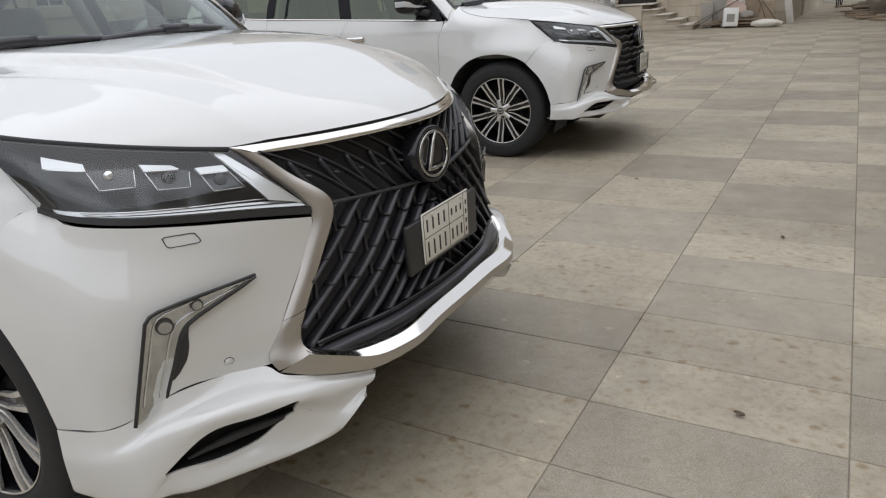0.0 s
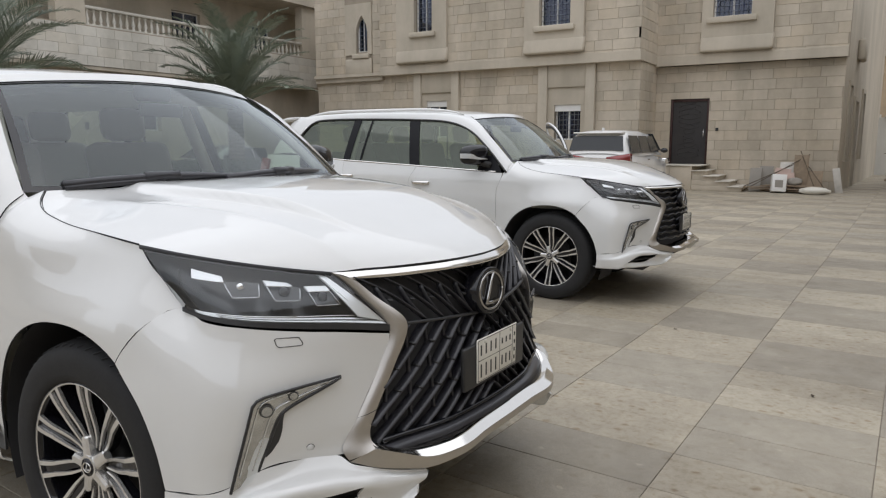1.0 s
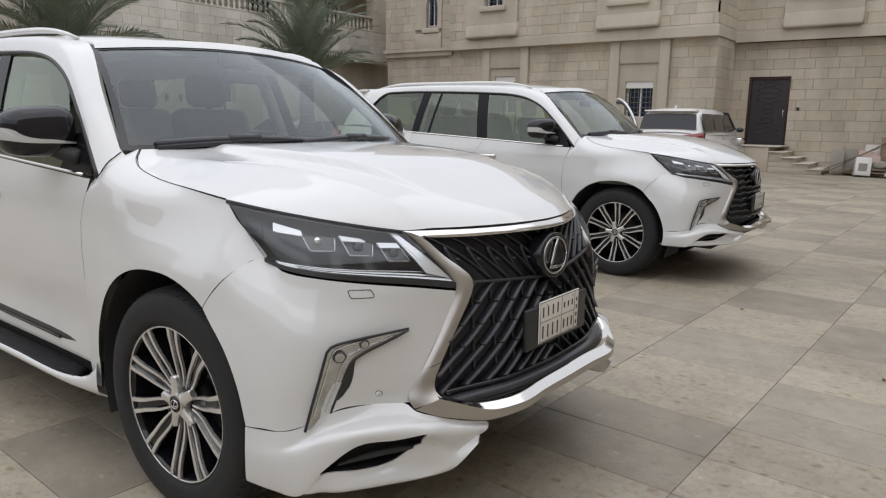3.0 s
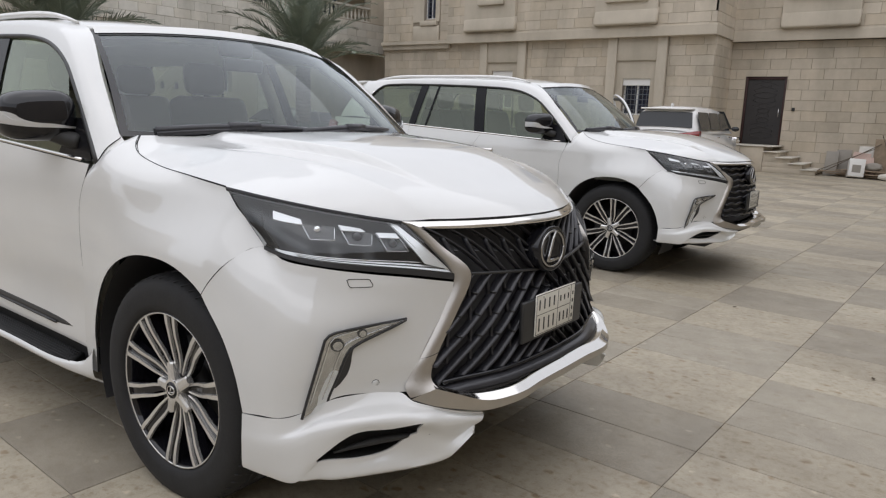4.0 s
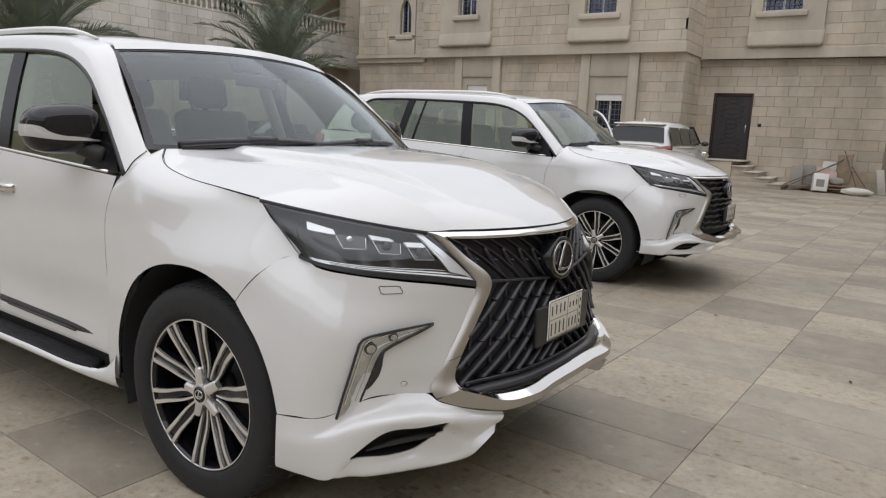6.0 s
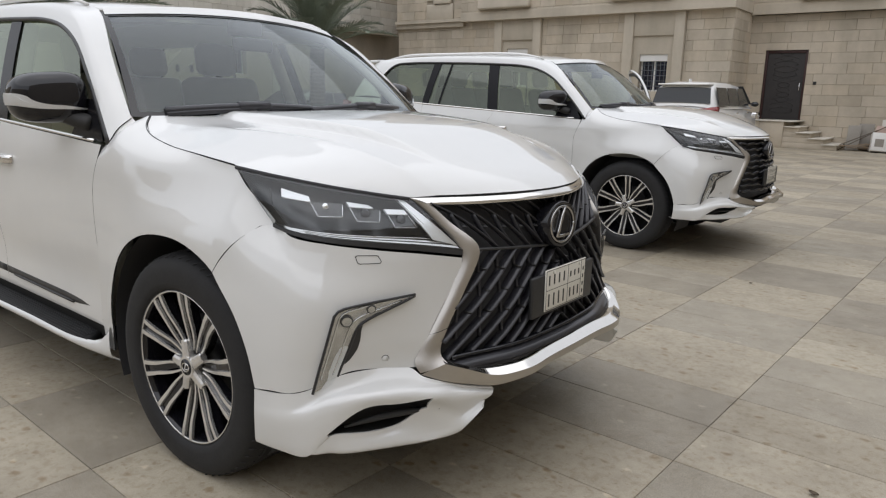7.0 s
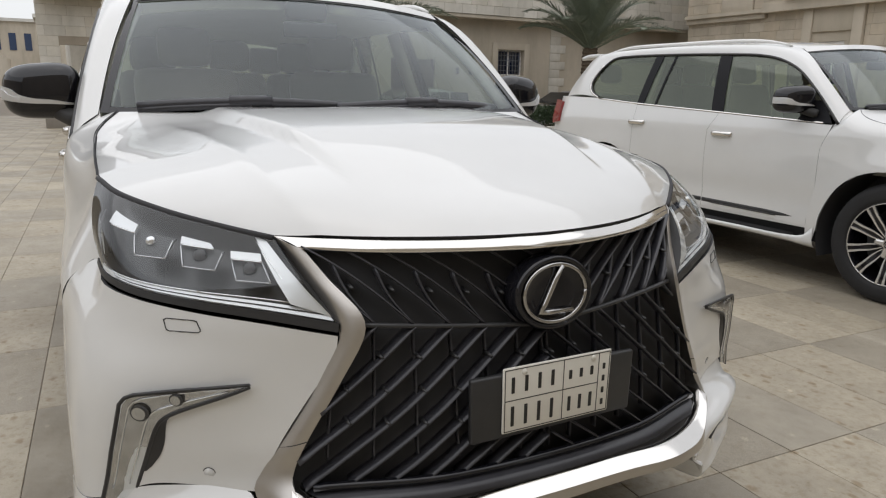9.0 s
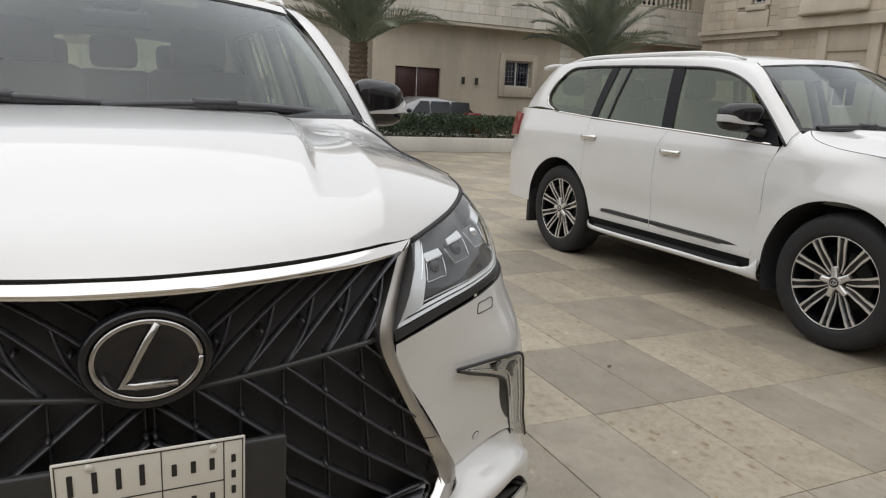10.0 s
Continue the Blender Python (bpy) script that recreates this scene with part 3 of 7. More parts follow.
for k in range(4):
    xr = -1.25 - 0.36 * k
    part("step", boxes((-2.79, xr - 0.05, 20.92 + 0.01 * k, 22.28, 0.16 * k + 0.001, 0.16 * k + 0.1595), bevel=0.004), M_STONE, steps)
    part("tread", boxes((xr - 0.46, xr, 20.87, 22.28, 0.16 * k + 0.132, 0.16 * k + 0.163), bevel=0.006), M_STONE2, steps)

# ---------- the alley behind, and the building on the other side ----------
wall("wall_alley_end", "low white boundary wall at the end of the alley", face_y(-1.0, 37.0), 16, 0, 2.7, 0.25, blocks=False, mat=M_WHITEWALL)
wall("wall_far_house", "orange limestone house behind the alley", face_y(-1.0, 41.0), 12, 0, 11, 0.4, [(2.3, 3.1, 3.0, 4.2), (2.3, 3.1, 6.2, 7.6)], block_mat=M_ORANGE, course=0.42, length=1.6, seed=23)
window("window_far_house", "small dark window with stone sill", face_y(-1.0, 41.0), 2.3, 3.1, 3.0, 4.2)
window("window_far_house_top", "small dark window with stone sill", face_y(-1.0, 41.0), 2.3, 3.1, 6.2, 7.6)
for a in (3.0, 6.2):
    s_ = link("window_sill", boxes((1.15, 2.25, 40.85, 40.99, a - 0.28, a - 0.02), bevel=0.03), M_STONE2)
    tagged(s_, "projecting stone sill block", "sill", kind="structure")
porch = thing("porch", "white rendered overhang with downlights on square piers", "porch", "structure")
part("canopy", boxes((4.25, 9.0, 4.0, 25.0, 2.85, 6.5), bevel=0.05), M_WHITEWALL, porch)
part("canopy_end", boxes((3.45, 9.0, 25.0, 27.5, 2.80, 6.5), bevel=0.08), M_WHITEWALL, porch)
for y_ in (5.0, 9.0):
    part("pier", boxes((4.9, 5.4, y_, y_ + 0.5, 0, 2.85), bevel=0.02), M_STONE2, porch)
part("back_wall", boxes((7.4, 7.7, 4.0, 25.0, 0, 2.85)), M_STONE, porch, smooth=False)
bm = bmesh.new()
for k in range(6):
    cyl(bm, (5.9, 7.0 + 3 * k, 2.842), (5.9, 7.0 + 3 * k, 2.85), 0.07, n=16)
part("downlight", bm, M_MATT, porch)

wall("wall_right_house", "limestone wall below the white overhang", Matrix.Translation((5.2, 30.0, 0)) @ Matrix.Rotation(radians(-95), 4, "Z"), 17.0, 0, 2.84, 0.3, seed=41)

# ---------- long house across the plaza (faces +x) ----------
CX, BX = -24.0, -21.0
cf = face_x(CX, -1.5)
K = lambda y: y + 1.5
shut = (K(4.97), K(6.34), 2.05, 3.40)
wall("wall_long_house_low", "pale limestone block wall with a shuttered window", cf, 11.5, 0, 4.25, 0.3, [shut, (0.6, 1.7, 0.2, 2.6)], skip=[(K(4.63), K(6.56), 1.7, 3.82), (K(2.75), K(3.6), 0, 4.25)], block_mat=M_STONE2, seed=29)
sh = thing("window_shutter", "window with closed cream rolling shutter and stone frame", "window", "structure", at=cf)
bm = bmesh.new()
for k in range(27):
    box(bm, shut[0], shut[1], 0.04, 0.06, 2.05 + k * 0.05, 2.05 + k * 0.05 + 0.045)
part("shutter", bm, M_SHUTTER, sh, smooth=False)
a, b = K(4.63), K(6.56)
part("stone_frame", boxes((a, shut[0], -0.07, 0.0, 1.71, 3.82), (shut[1], b, -0.07, 0.0, 1.71, 3.82), (shut[0], shut[1], -0.07, 0.0, 3.40, 3.82), (shut[0], shut[1], -0.07, 0.0, 1.71, 2.05), bevel=0.015), M_RENDER, sh)
q_ = thing("corner_quoins", "grey toothed corner stones on the pale wall", "quoin", "structure", at=cf)
for k in range(13):
    w_ = 0.80 if k % 2 else 0.58
    part("quoin_block", boxes((K(2.78), K(2.78) + w_, -0.03, 0.0, 0.318 * k + 0.003, 0.318 * k + 0.312), bevel=0.008), M_QUOIN, q_)
wall("wall_long_house_top", "pale limestone upper storey with balustrade opening", face_x(CX + 0.5, -1.5), 11.5, 4.25, 5.35, 0.3, block_mat=M_STONE2, seed=31)
link("slab_edge", boxes((CX - 0.3, CX + 0.48, -1.5, 10.0, 4.1, 4.24), (CX - 0.3, CX + 0.9, -1.5, 2.4, 4.0, 4.24), bevel=0.01), M_RENDER, smooth=False)
tagged(bpy.data.objects["slab_edge"], "rendered slab edge over the ground floor", "slab", kind="structure")


def balustrade(name, m, length, z0, z1):
    ob = thing(name, "stone balustrade with turned balusters", "balustrade", "structure", at=m)
    part("handrail", boxes((0, length, 0.02, 0.24, z1 - 0.10, z1), bevel=0.02), M_STONE2, ob)
    part("plinth", boxes((0, length, 0.03, 0.23, z0, z0 + 0.06), bevel=0.01), M_STONE2, ob)
    bm = bmesh.new()
    prof = [(0, 0.05), (0.08, 0.055), (0.14, 0.03), (0.35, 0.07), (0.55, 0.045), (0.8, 0.03), (0.92, 0.055), (1, 0.05)]
    rings = [[Vector((r * math.cos(t), 0.13 + r * math.sin(t), z0 + 0.06 + (z1 - z0 - 0.16) * s)) for t in [2 * math.pi * q / 8 for q in range(8)]] for s, r in prof]
    grid(bm, rings, closed=True)
    me = bpy.data.meshes.new("baluster")
    bmesh.ops.recalc_face_normals(bm, faces=bm.faces)
    bm.to_mesh(me)
    bm.free()
    for p in me.polygons:
        p.use_smooth = True
    me.materials.append(M_STONE2)
    n = int(length / 0.24)
    for i in range(n):
        o = new("baluster", me)
        o.parent = ob
        o.location = (0.12 + (length - 0.24) * i / max(n - 1, 1), 0, 0)
    return ob


balustrade("balustrade_low", face_x(CX + 0.5, 4.0), 6.0, 5.35, 6.0)
wall("wall_long_house_back", "shaded wall behind the balcony", face_x(CX - 1.6, -1.5), 11.5, 4.25, 9.2, 0.3, [(7.2, 8.8, 4.6, 6.9)], blocks=False)
window("window_balcony", "dark balcony window", face_x(CX - 1.6, -1.5), 7.2, 8.8, 4.6, 6.9, bars=False)
link("roof_slab", boxes((CX - 1.9, CX + 0.6, -1.5, 10.0, 8.6, 9.2), (CX + 0.1, CX + 0.5, -1.5, 3.2, 5.35, 8.6)), M_RENDER, smooth=False)
tagged(bpy.data.objects["roof_slab"], "rendered upper slab and pier of the long house", "slab", kind="structure")
bf = face_x(BX, 8.6)
J = lambda y: y - 8.6
win_b, door_b = (J(13.75), J(14.95), 1.95, 2.90), (J(9.35), J(11.1), 0.0, 2.45)
wall("wall_long_house_mid", "rendered limestone wall with a dark door and barred window", bf, 16.7, 0, 4.05, 0.3, [win_b, door_b], blocks=False)
window("window_mid", "barred window with white sashes and stone frame", bf, *win_b)
fr = thing("window_surround", "plain projecting stone window frame", "window surround", "structure", at=bf)
a, b, c, d = win_b
part("stone_frame", boxes((a - 0.24, a, -0.08, 0, c - 0.38, d + 0.25), (b, b + 0.24, -0.08, 0, c - 0.38, d + 0.25), (a, b, -0.08, 0, d, d + 0.25), (a, b, -0.08, 0, c - 0.38, c), bevel=0.015), M_RENDER, fr)
dr = thing("door_2", "dark wooden double door in the rendered wall", "door", "structure", at=bf)
for a, b in ((door_b[0], (door_b[0] + door_b[1]) / 2 - 0.01), ((door_b[0] + door_b[1]) / 2 + 0.01, door_b[1])):
    part("door_leaf", boxes((a, b, 0.1, 0.15, 0.0, 2.45), (a + 0.12, b - 0.12, 0.08, 0.1, 0.3, 1.1), (a + 0.12, b - 0.12, 0.08, 0.1, 1.3, 2.25), bevel=0.01), M_DOOR, dr)
for k in range(2):
    wl_ = thing("wall_lamp", "small dark wall lamp beside the door", "wall lamp", at=bf @ Matrix.Translation((J(12.0 + 0.55 * k), 0, 0)))
    part("lamp_body", boxes((-0.04, 0.04, -0.14, 0.0, 1.95, 2.2), bevel=0.02), M_MATT, wl_)
q2 = thing("corner_quoins", "projecting corner stones on the rendered wall", "quoin", "structure", at=bf)
for k in range(12):
    w_ = 0.75 if k % 2 else 0.5
    part("quoin_block", boxes((J(16.2), J(16.2) + w_, -0.03, 0.0, 0.318 * k + 0.003, 0.318 * k + 0.312), bevel=0.008), M_STONE2, q2)
wall("wall_long_house_upper", "pale limestone parapet of the upper balcony", face_x(BX + 0.6, 8.6), 14.5, 4.05, 5.35, 0.3, block_mat=M_STONE2, seed=37)
link("slab_edge_mid", boxes((BX - 0.3, BX + 0.58, 8.6, 23.1, 3.93, 4.04)), M_RENDER, smooth=False)
tagged(bpy.data.objects["slab_edge_mid"], "rendered slab edge over the ground floor", "slab", kind="structure")
balustrade("balustrade_mid", face_x(BX + 0.6, 11.9), 11.0, 5.35, 6.0)
wall("wall_long_house_upper_back", "shaded wall behind the upper balcony", face_x(BX - 1.4, 8.6), 16.5, 4.05, 9.2, 0.3, [(8.2, 9.6, 4.8, 6.8), (12.5, 13.6, 4.8, 6.8)], blocks=False)
window("window_balcony_mid", "dark balcony window", face_x(BX - 1.4, 8.6), 8.2, 9.6, 4.8, 6.8, bars=False)
window("window_balcony_end", "dark balcony window", face_x(BX - 1.4, 8.6), 12.5, 13.6, 4.8, 6.8, bars=False)
link("roof_slab_mid", boxes((BX - 1.8, BX + 0.8, 8.6, 25.0, 7.6, 8.1), (BX + 0.2, BX + 0.6, 10.9, 11.9, 5.35, 7.6), (BX + 0.2, BX + 0.6, 22.2, 23.1, 5.35, 7.6)), M_RENDER, smooth=False)
tagged(bpy.data.objects["roof_slab_mid"], "rendered upper slab and piers of the long house", "slab", kind="structure")
wall("wall_gap", "shaded wall between the two houses", face_y(-22.4, 25.0), 6.0, 0, 9.0, 0.3, [(1.0, 2.4, 0.6, 2.6), (2.0, 3.4, 4.8, 6.6)], blocks=False)
window("window_gap", "dark window with white frame", face_y(-22.4, 25.0), 1.0, 2.4, 0.6, 2.6, bars=False)
window("window_gap_top", "dark window", face_y(-22.4, 25.0), 2.0, 3.4, 4.8, 6.6, bars=False)
balustrade("balustrade_gap", face_y(-20.4, 24.0), 2.6, 4.5, 5.2)
link("slab_gap", boxes((-20.6, -17.8, 23.9, 25.0, 4.2, 4.5)), M_RENDER, smooth=False)
tagged(bpy.data.objects["slab_gap"], "balcony slab between the houses", "slab", kind="structure")
wall("wall_house_end", "limestone end wall of the house wing", Matrix.Translation((WX0, 28.0, 0)) @ Matrix.Rotation(radians(-90), 4, "Z"), 7.6, 0, 8.6, 0.3, blocks=False)

# ---------- planters ----------
pl1 = thing("planter", "long low concrete planter along the wall", "planter", "structure")
part("planter_wall", boxes((-23.2, -23.0, -1.5, 9.5, 0, 0.64), (-24.0, -23.2, 9.3, 9.5, 0, 0.64), (-24.0, -23.2, -1.5, -1.3, 0, 0.64), bevel=0.012), M_PLANTER, pl1)
part("soil", boxes((-24.0, -23.2, -1.3, 9.3, 0, 0.58)), M_SOIL, pl1, smooth=False)
pl2 = thing("planter", "low white kerb planter with a clipped hedge", "planter", "structure")
part("planter_wall", boxes((-14.8, -14.6, 3.8, 17.5, 0, 0.38), (-16.6, -16.4, 3.8, 17.5, 0, 0.38), (-16.4, -14.8, 3.8, 4.0, 0, 0.38), (-16.4, -14.8, 17.3, 17.5, 0, 0.38), bevel=0.012), M_WHITEWALL, pl2)
part("soil", boxes((-16.4, -14.8, 4.0, 17.3, 0, 0.33)), M_SOIL, pl2, smooth=False)


def leaf_clump(name, label, x0, x1, y0, y1, z0, z1, count, size, seed, mat=None, lumpy=0.15):
    """A shrub mass of many small leaves on twigs."""
    rnd = random.Random(seed)
    verts, faces = [], []
    for _ in range(count):
        x, y = rnd.uniform(x0, x1), rnd.uniform(y0, y1)
        top = z1 - lumpy * (0.5 + 0.5 * math.sin(y * 2.3 + seed) * math.sin(y * 0.9 + x * 3)) * rnd.random()
        z = z0 + (top - z0) * rnd.random() ** 0.55
        if rnd.random() < 0.5:
            x = rnd.choice((x0, x1)) + rnd.uniform(-0.05, 0.05)
        c = Vector((x, y, z))
        a = Vector((rnd.gauss(0, 1), rnd.gauss(0, 1), rnd.gauss(0.3, 1))).normalized()
        b = a.cross(Vector((rnd.gauss(0, 1), rnd.gauss(0, 1), rnd.gauss(0, 1)))).normalized()
        s = size * rnd.uniform(0.6, 1.3)
        i = len(verts)
        verts += [c - a * s, c + b * s * 0.45, c + a * s, c - b * s * 0.45]
        faces.append((i, i + 1, i + 2, i + 3))
    me = bpy.data.meshes.new(name)
    me.from_pydata(verts, [], faces)
    me.materials.append(mat or M_HEDGE)
    ob = new(name, me)
    return tagged(ob, label, "hedge", kind="stuff")


leaf_clump("hedge", "dark green clipped hedge in the kerb planter", -16.2, -14.95, 4.1, 17.2, 0.33, 0.98, 26000, 0.045, 5)
for y0_, y1_, h_ in ((-1.2, 1.2, 1.0), (2.0, 3.0, 0.98), (3.2, 3.9, 0.9), (4.2, 5.6, 1.0), (6.0, 7.4, 0.95)):
    leaf_clump("shrub", "low dark shrub with reddish tips in the planter", -23.9, -23.3, y0_, y1_, 0.56, h_, 1500, 0.05, int(y0_ * 7) + 40, lumpy=0.3)


# ---------- date palms ----------
def palm(name, x, y, height, fronds, length, seed):
    rnd = random.Random(seed)
    ob = thing(name, "young date palm with arching grey-green fronds", "palm tree", at=Matrix.Translation((x, y, 0)))
    bm = bmesh.new()
    rings, n = [], 16
    for i in range(int(height / 0.06) + 1):
        z = i * 0.06
        r = 0.24 - 0.03 * z / height + (0.035 if i % 2 else 0.0)
        rings.append([Vector((math.cos(t) * r * (1 + 0.06 * math.sin(3 * t + i)), math.sin(t) * r, z + 0.02 * math.sin(5 * t + i))) for t in [2 * math.pi * q / n for q in range(n)]])
    grid(bm, rings, closed=True)
    part("trunk", bm, M_TRUNK, ob, "rough trunk with old leaf bases", smooth=False)
    for k in range(fronds):
        az = k * 2.39996 + rnd.uniform(-0.2, 0.2)
        s = k / (fronds - 1)
        rise = radians(88 - 62 * s ** 1.2 + rnd.uniform(-9, 9))
        L_ = length * (0.75 + 0.3 * math.sin(math.pi * min(1, s + 0.25))) * rnd.uniform(0.9, 1.08)
        d = Vector((math.cos(az), math.sin(az), 0))
        p, ang, pts = Vector((0.1 * d.x, 0.1 * d.y, height - 0.1 + 0.25 * (1 - s))), rise, []
        for i in range(18):
            pts.append(p.copy())
            p = p + (d * math.cos(ang) + Vector((0, 0, math.sin(ang)))) * (L_ / 17)
            ang -= radians(1.5 + 4.6 * (i / 17)) * (0.8 + 0.5 * (1 - s))
        bm = bmesh.new()
        tube(bm, pts, 0.022, 5, taper=lambda q: 1.1 - q)
        side = d.cross(Vector((0, 0, 1)))
        for i in range(2, 18):
            for h in range(5):
                q = pts[i - 1].lerp(pts[i], h / 5)
                fwd = (pts[i] - pts[i - 1]).normalized()
                up = side.cross(fwd).normalized()
                t = (i + h / 5) / 18
                ll = 0.60 * math.sin(math.pi * (0.12 + 0.80 * t)) * rnd.uniform(0.85, 1.1)
                for sg in (-1, 1):
                    tip = q + (fwd * 0.75 + side * sg * 0.75 + up * rnd.uniform(0.05, 0.45)).normalized() * ll - Vector((0, 0, 0.10 * ll + 0.03 * t))
                    mid = q.lerp(tip, 0.45) + up * 0.012
                    w = fwd * 0.015
                    v = [bm.verts.new(c) for c in (q - w * 0.5, mid - w, tip, mid + w, q + w * 0.5)]
                    bm.faces.new(v)
        part("frond", bm, M_FROND, ob, smooth=False)
    return ob


palm("date_palm", -15.4, 6.05, 2.75, 38, 3.35, 3)
palm("date_palm", -15.4, 13.6, 2.75, 38, 3.35, 8)

# ---------- far left: boundary wall and distant houses ----------
wall("wall_boundary", "long plain boundary wall with small lamps", Matrix.Translation((-120, -7.3, 0)) @ Matrix.Rotation(radians(180), 4, "Z") @ Matrix.Translation((-110, 0, 0)), 110, 0, 4.6, 0.3, blocks=False)
wall("wall_behind", "plain house wall closing the plaza behind", Matrix.Translation((30, -16, 0)) @ Matrix.Rotation(radians(180), 4, "Z"), 48, 0, 5.6, 0.4, blocks=False)
wall("wall_beside", "plain house wall closing the plaza at the side", Matrix.Translation((9.6, 4.0, 0)) @ Matrix.Rotation(radians(-90), 4, "Z"), 20, 0, 10.5, 0.4, blocks=False)
far = thing("distant_house", "flat-roofed pale house far down the street", "house")
part("wall", boxes((-150, -135, -20, -3.2, 0, 11), (-128, -118, -3.6, 6, 0, 10.5)), M_RENDER, far, smooth=False)
for k in range(7):
    # plain dark plate on the wall, shade of the room as colour
    part("window", boxes((-134.98, -134.9, -19 + 2.2 * k, -18 + 2.2 * k, 6.5, 9.2)), M_ROOMSHADE, far, smooth=False)
part("roof", boxes((-150.5, -134.5, -20.5, -3.0, 11, 11.5), (-128.4, -117.6, -3.9, 6.3, 10.5, 11.0)), M_WHITEWALL, far, smooth=False)
house2 = thing("street_house", "cream stone house with balconies along the street", "house")
part("wall", boxes((-60, -34, -0.5, 8, 0, 12)), M_STONE2, house2, smooth=False)
for k in range(3):
    for z_ in (4.2, 8.2):
        part("balcony", boxes((-44 + 5 * k, -41 + 5 * k, -1.5, -0.5, z_, z_ + 1.2), bevel=0.1), M_STONE2, house2)


# ---------- large white off-road cars ----------
def ss(a, b, x):
    t = max(0.0, min(1.0, (x - a) / (b - a)))
    return t * t * (3 - 2 * t)


def lerp(a, b, t):
    return a + (b - a) * t


def table(xs, ys):
    return lambda x: float(np.interp(x, xs, ys))


ARCH = 0.490
HUBZ = 0.412
belt = table([-3.6, -3.1, -2.5, -1.55, -0.6, -0.4], [1.345, 1.335, 1.295, 1.250, 1.205, 1.20])
_pz = np.linspace(0.2, 1.4, 61)
_py = np.interp(_pz, [0.2, 0.30, 0.42, 0.55, 0.75, 0.92, 1.03, 1.12, 1.20, 1.27, 1.40], [0.93, 0.955, 0.968, 0.972, 0.985, 0.990, 0.985, 0.982, 0.962, 0.940, 0.905])
for _ in range(3):
    _py[1:-1] = (_py[:-2] + 2 * _py[1:-1] + _py[2:]) / 4


def side_y(x, z):
    """Half width of the body side at a place along the car and a height."""
    y = float(np.interp(z, _pz, _py))
    y -= 0.085 * ss(-0.40, 0.30, x) * ss(0.90, 1.16, z) + 0.070 * ss(0.27, 0.52, x) * ss(0.83, 0.98, z)
    for cx in (0.0, -2.85):
        r = math.hypot(x - cx, z - HUBZ)
        y += 0.010 * math.exp(-((r - ARCH) / 0.10) ** 2) * ss(0.3, 0.6, z)
    if x < -3.25:
        y -= 0.13 * ((-3.25 - x) / 0.75) ** 2
    return y


def glass_y(z):
    d = z - 1.25
    return 0.942 - 0.24 * d - 0.16 * d * d


def arch_z(x, cx):
    n = 2.35 if x < cx and cx > -1 else 2.0
    d = 1 - (abs(x - cx) / ARCH) ** n
    return HUBZ + ARCH * d ** (1 / n) if d > 0 else 0.0


def mirrored(pts, s):
    return [[Vector((p[0], p[1] * s, p[2])) for p in row] for row in pts]


def crisp(ob):
    """Turns the thickness into real mesh, with hard edges round the panel."""
    dg = bpy.context.evaluated_depsgraph_get()
    dg.update()
    me = bpy.data.meshes.new_from_object(ob.evaluated_get(dg))
    ob.modifiers.clear()
    ob.data = me
    me.set_sharp_from_angle(angle=radians(50))


def sheet(name, pts, s, mat, parent, label="", thick=0.008, flip=False):
    """A thin pressed panel from rows of points; s: +1 the car's left, -1 its right."""
    bm = bmesh.new()
    grid(bm, mirrored(pts, s))
    bmesh.ops.remove_doubles(bm, verts=bm.verts, dist=1e-5)
    ob = link(name, bm, [mat, M_DARK] if mat is M_PAINT else mat, parent, label)
    if thick:
        sol = ob.modifiers.new("thickness", "SOLIDIFY")
        sol.thickness, sol.offset = thick, 0.0
        # panel edges coloured dark, for the shade in the shut lines
        if mat is M_PAINT and name != "front_lip":
            sol.material_offset_rim = 1
        crisp(ob)
    return ob


def column_panel(xs, zlo, zhi, nv, gap=0.0011, yfun=side_y, shear=None):
    pts = []
    for j in range(nv):
        row = []
        for x in xs:
            z = lerp(zlo(x), zhi(x), j / (nv - 1))
            xx = x + (shear(x, z) if shear else 0)
            row.append(Vector((xx, yfun(xx, z), z)))
        pts.append(row)
    return inset(pts, gap) if gap else pts


def lin(a, b, n):
    return [lerp(a, b, i / (n - 1)) for i in range(n)]


# shared outlines, for the left side (y positive)
HL_TOP = [(0.262, 0.890, 1.166), (0.42, 0.852, 1.147), (0.56, 0.760, 1.120), (0.67, 0.655, 1.095), (0.743, 0.579, 1.080)]
HL_BOT = [(0.475, 0.908, 1.002), (0.56, 0.898, 0.986), (0.665, 0.848, 0.971), (0.755, 0.747, 0.955), (0.83, 0.62, 0.937), (0.897, 0.487, 0.914)]
HOOD_SEAM = [(-0.418, 0.800, 1.303), (-0.37, 0.845, 1.270), (-0.30, 0.874, 1.240), (-0.146, 0.885, 1.205), (0.07, 0.890, 1.184), (0.262, 0.890, 1.166)]
CHROME_OUT = [(0.743, 0.579, 1.080), (0.80, 0.540, 1.005), (0.885, 0.490, 0.918), (0.900, 0.487, 0.886), (0.893, 0.550, 0.770), (0.885, 0.632, 0.650), (0.881, 0.680, 0.588), (0.885, 0.702, 0.556), (0.903, 0.699, 0.529)]
CHROME_IN = [(0.796, 0.533, 1.056), (0.848, 0.496, 1.000), (0.926, 0.445, 0.930), (0.936, 0.445, 0.900), (0.931, 0.506, 0.790), (0.922, 0.586, 0.660), (0.924, 0.616, 0.608), (0.940, 0.631, 0.580), (0.966, 0.630, 0.560)]


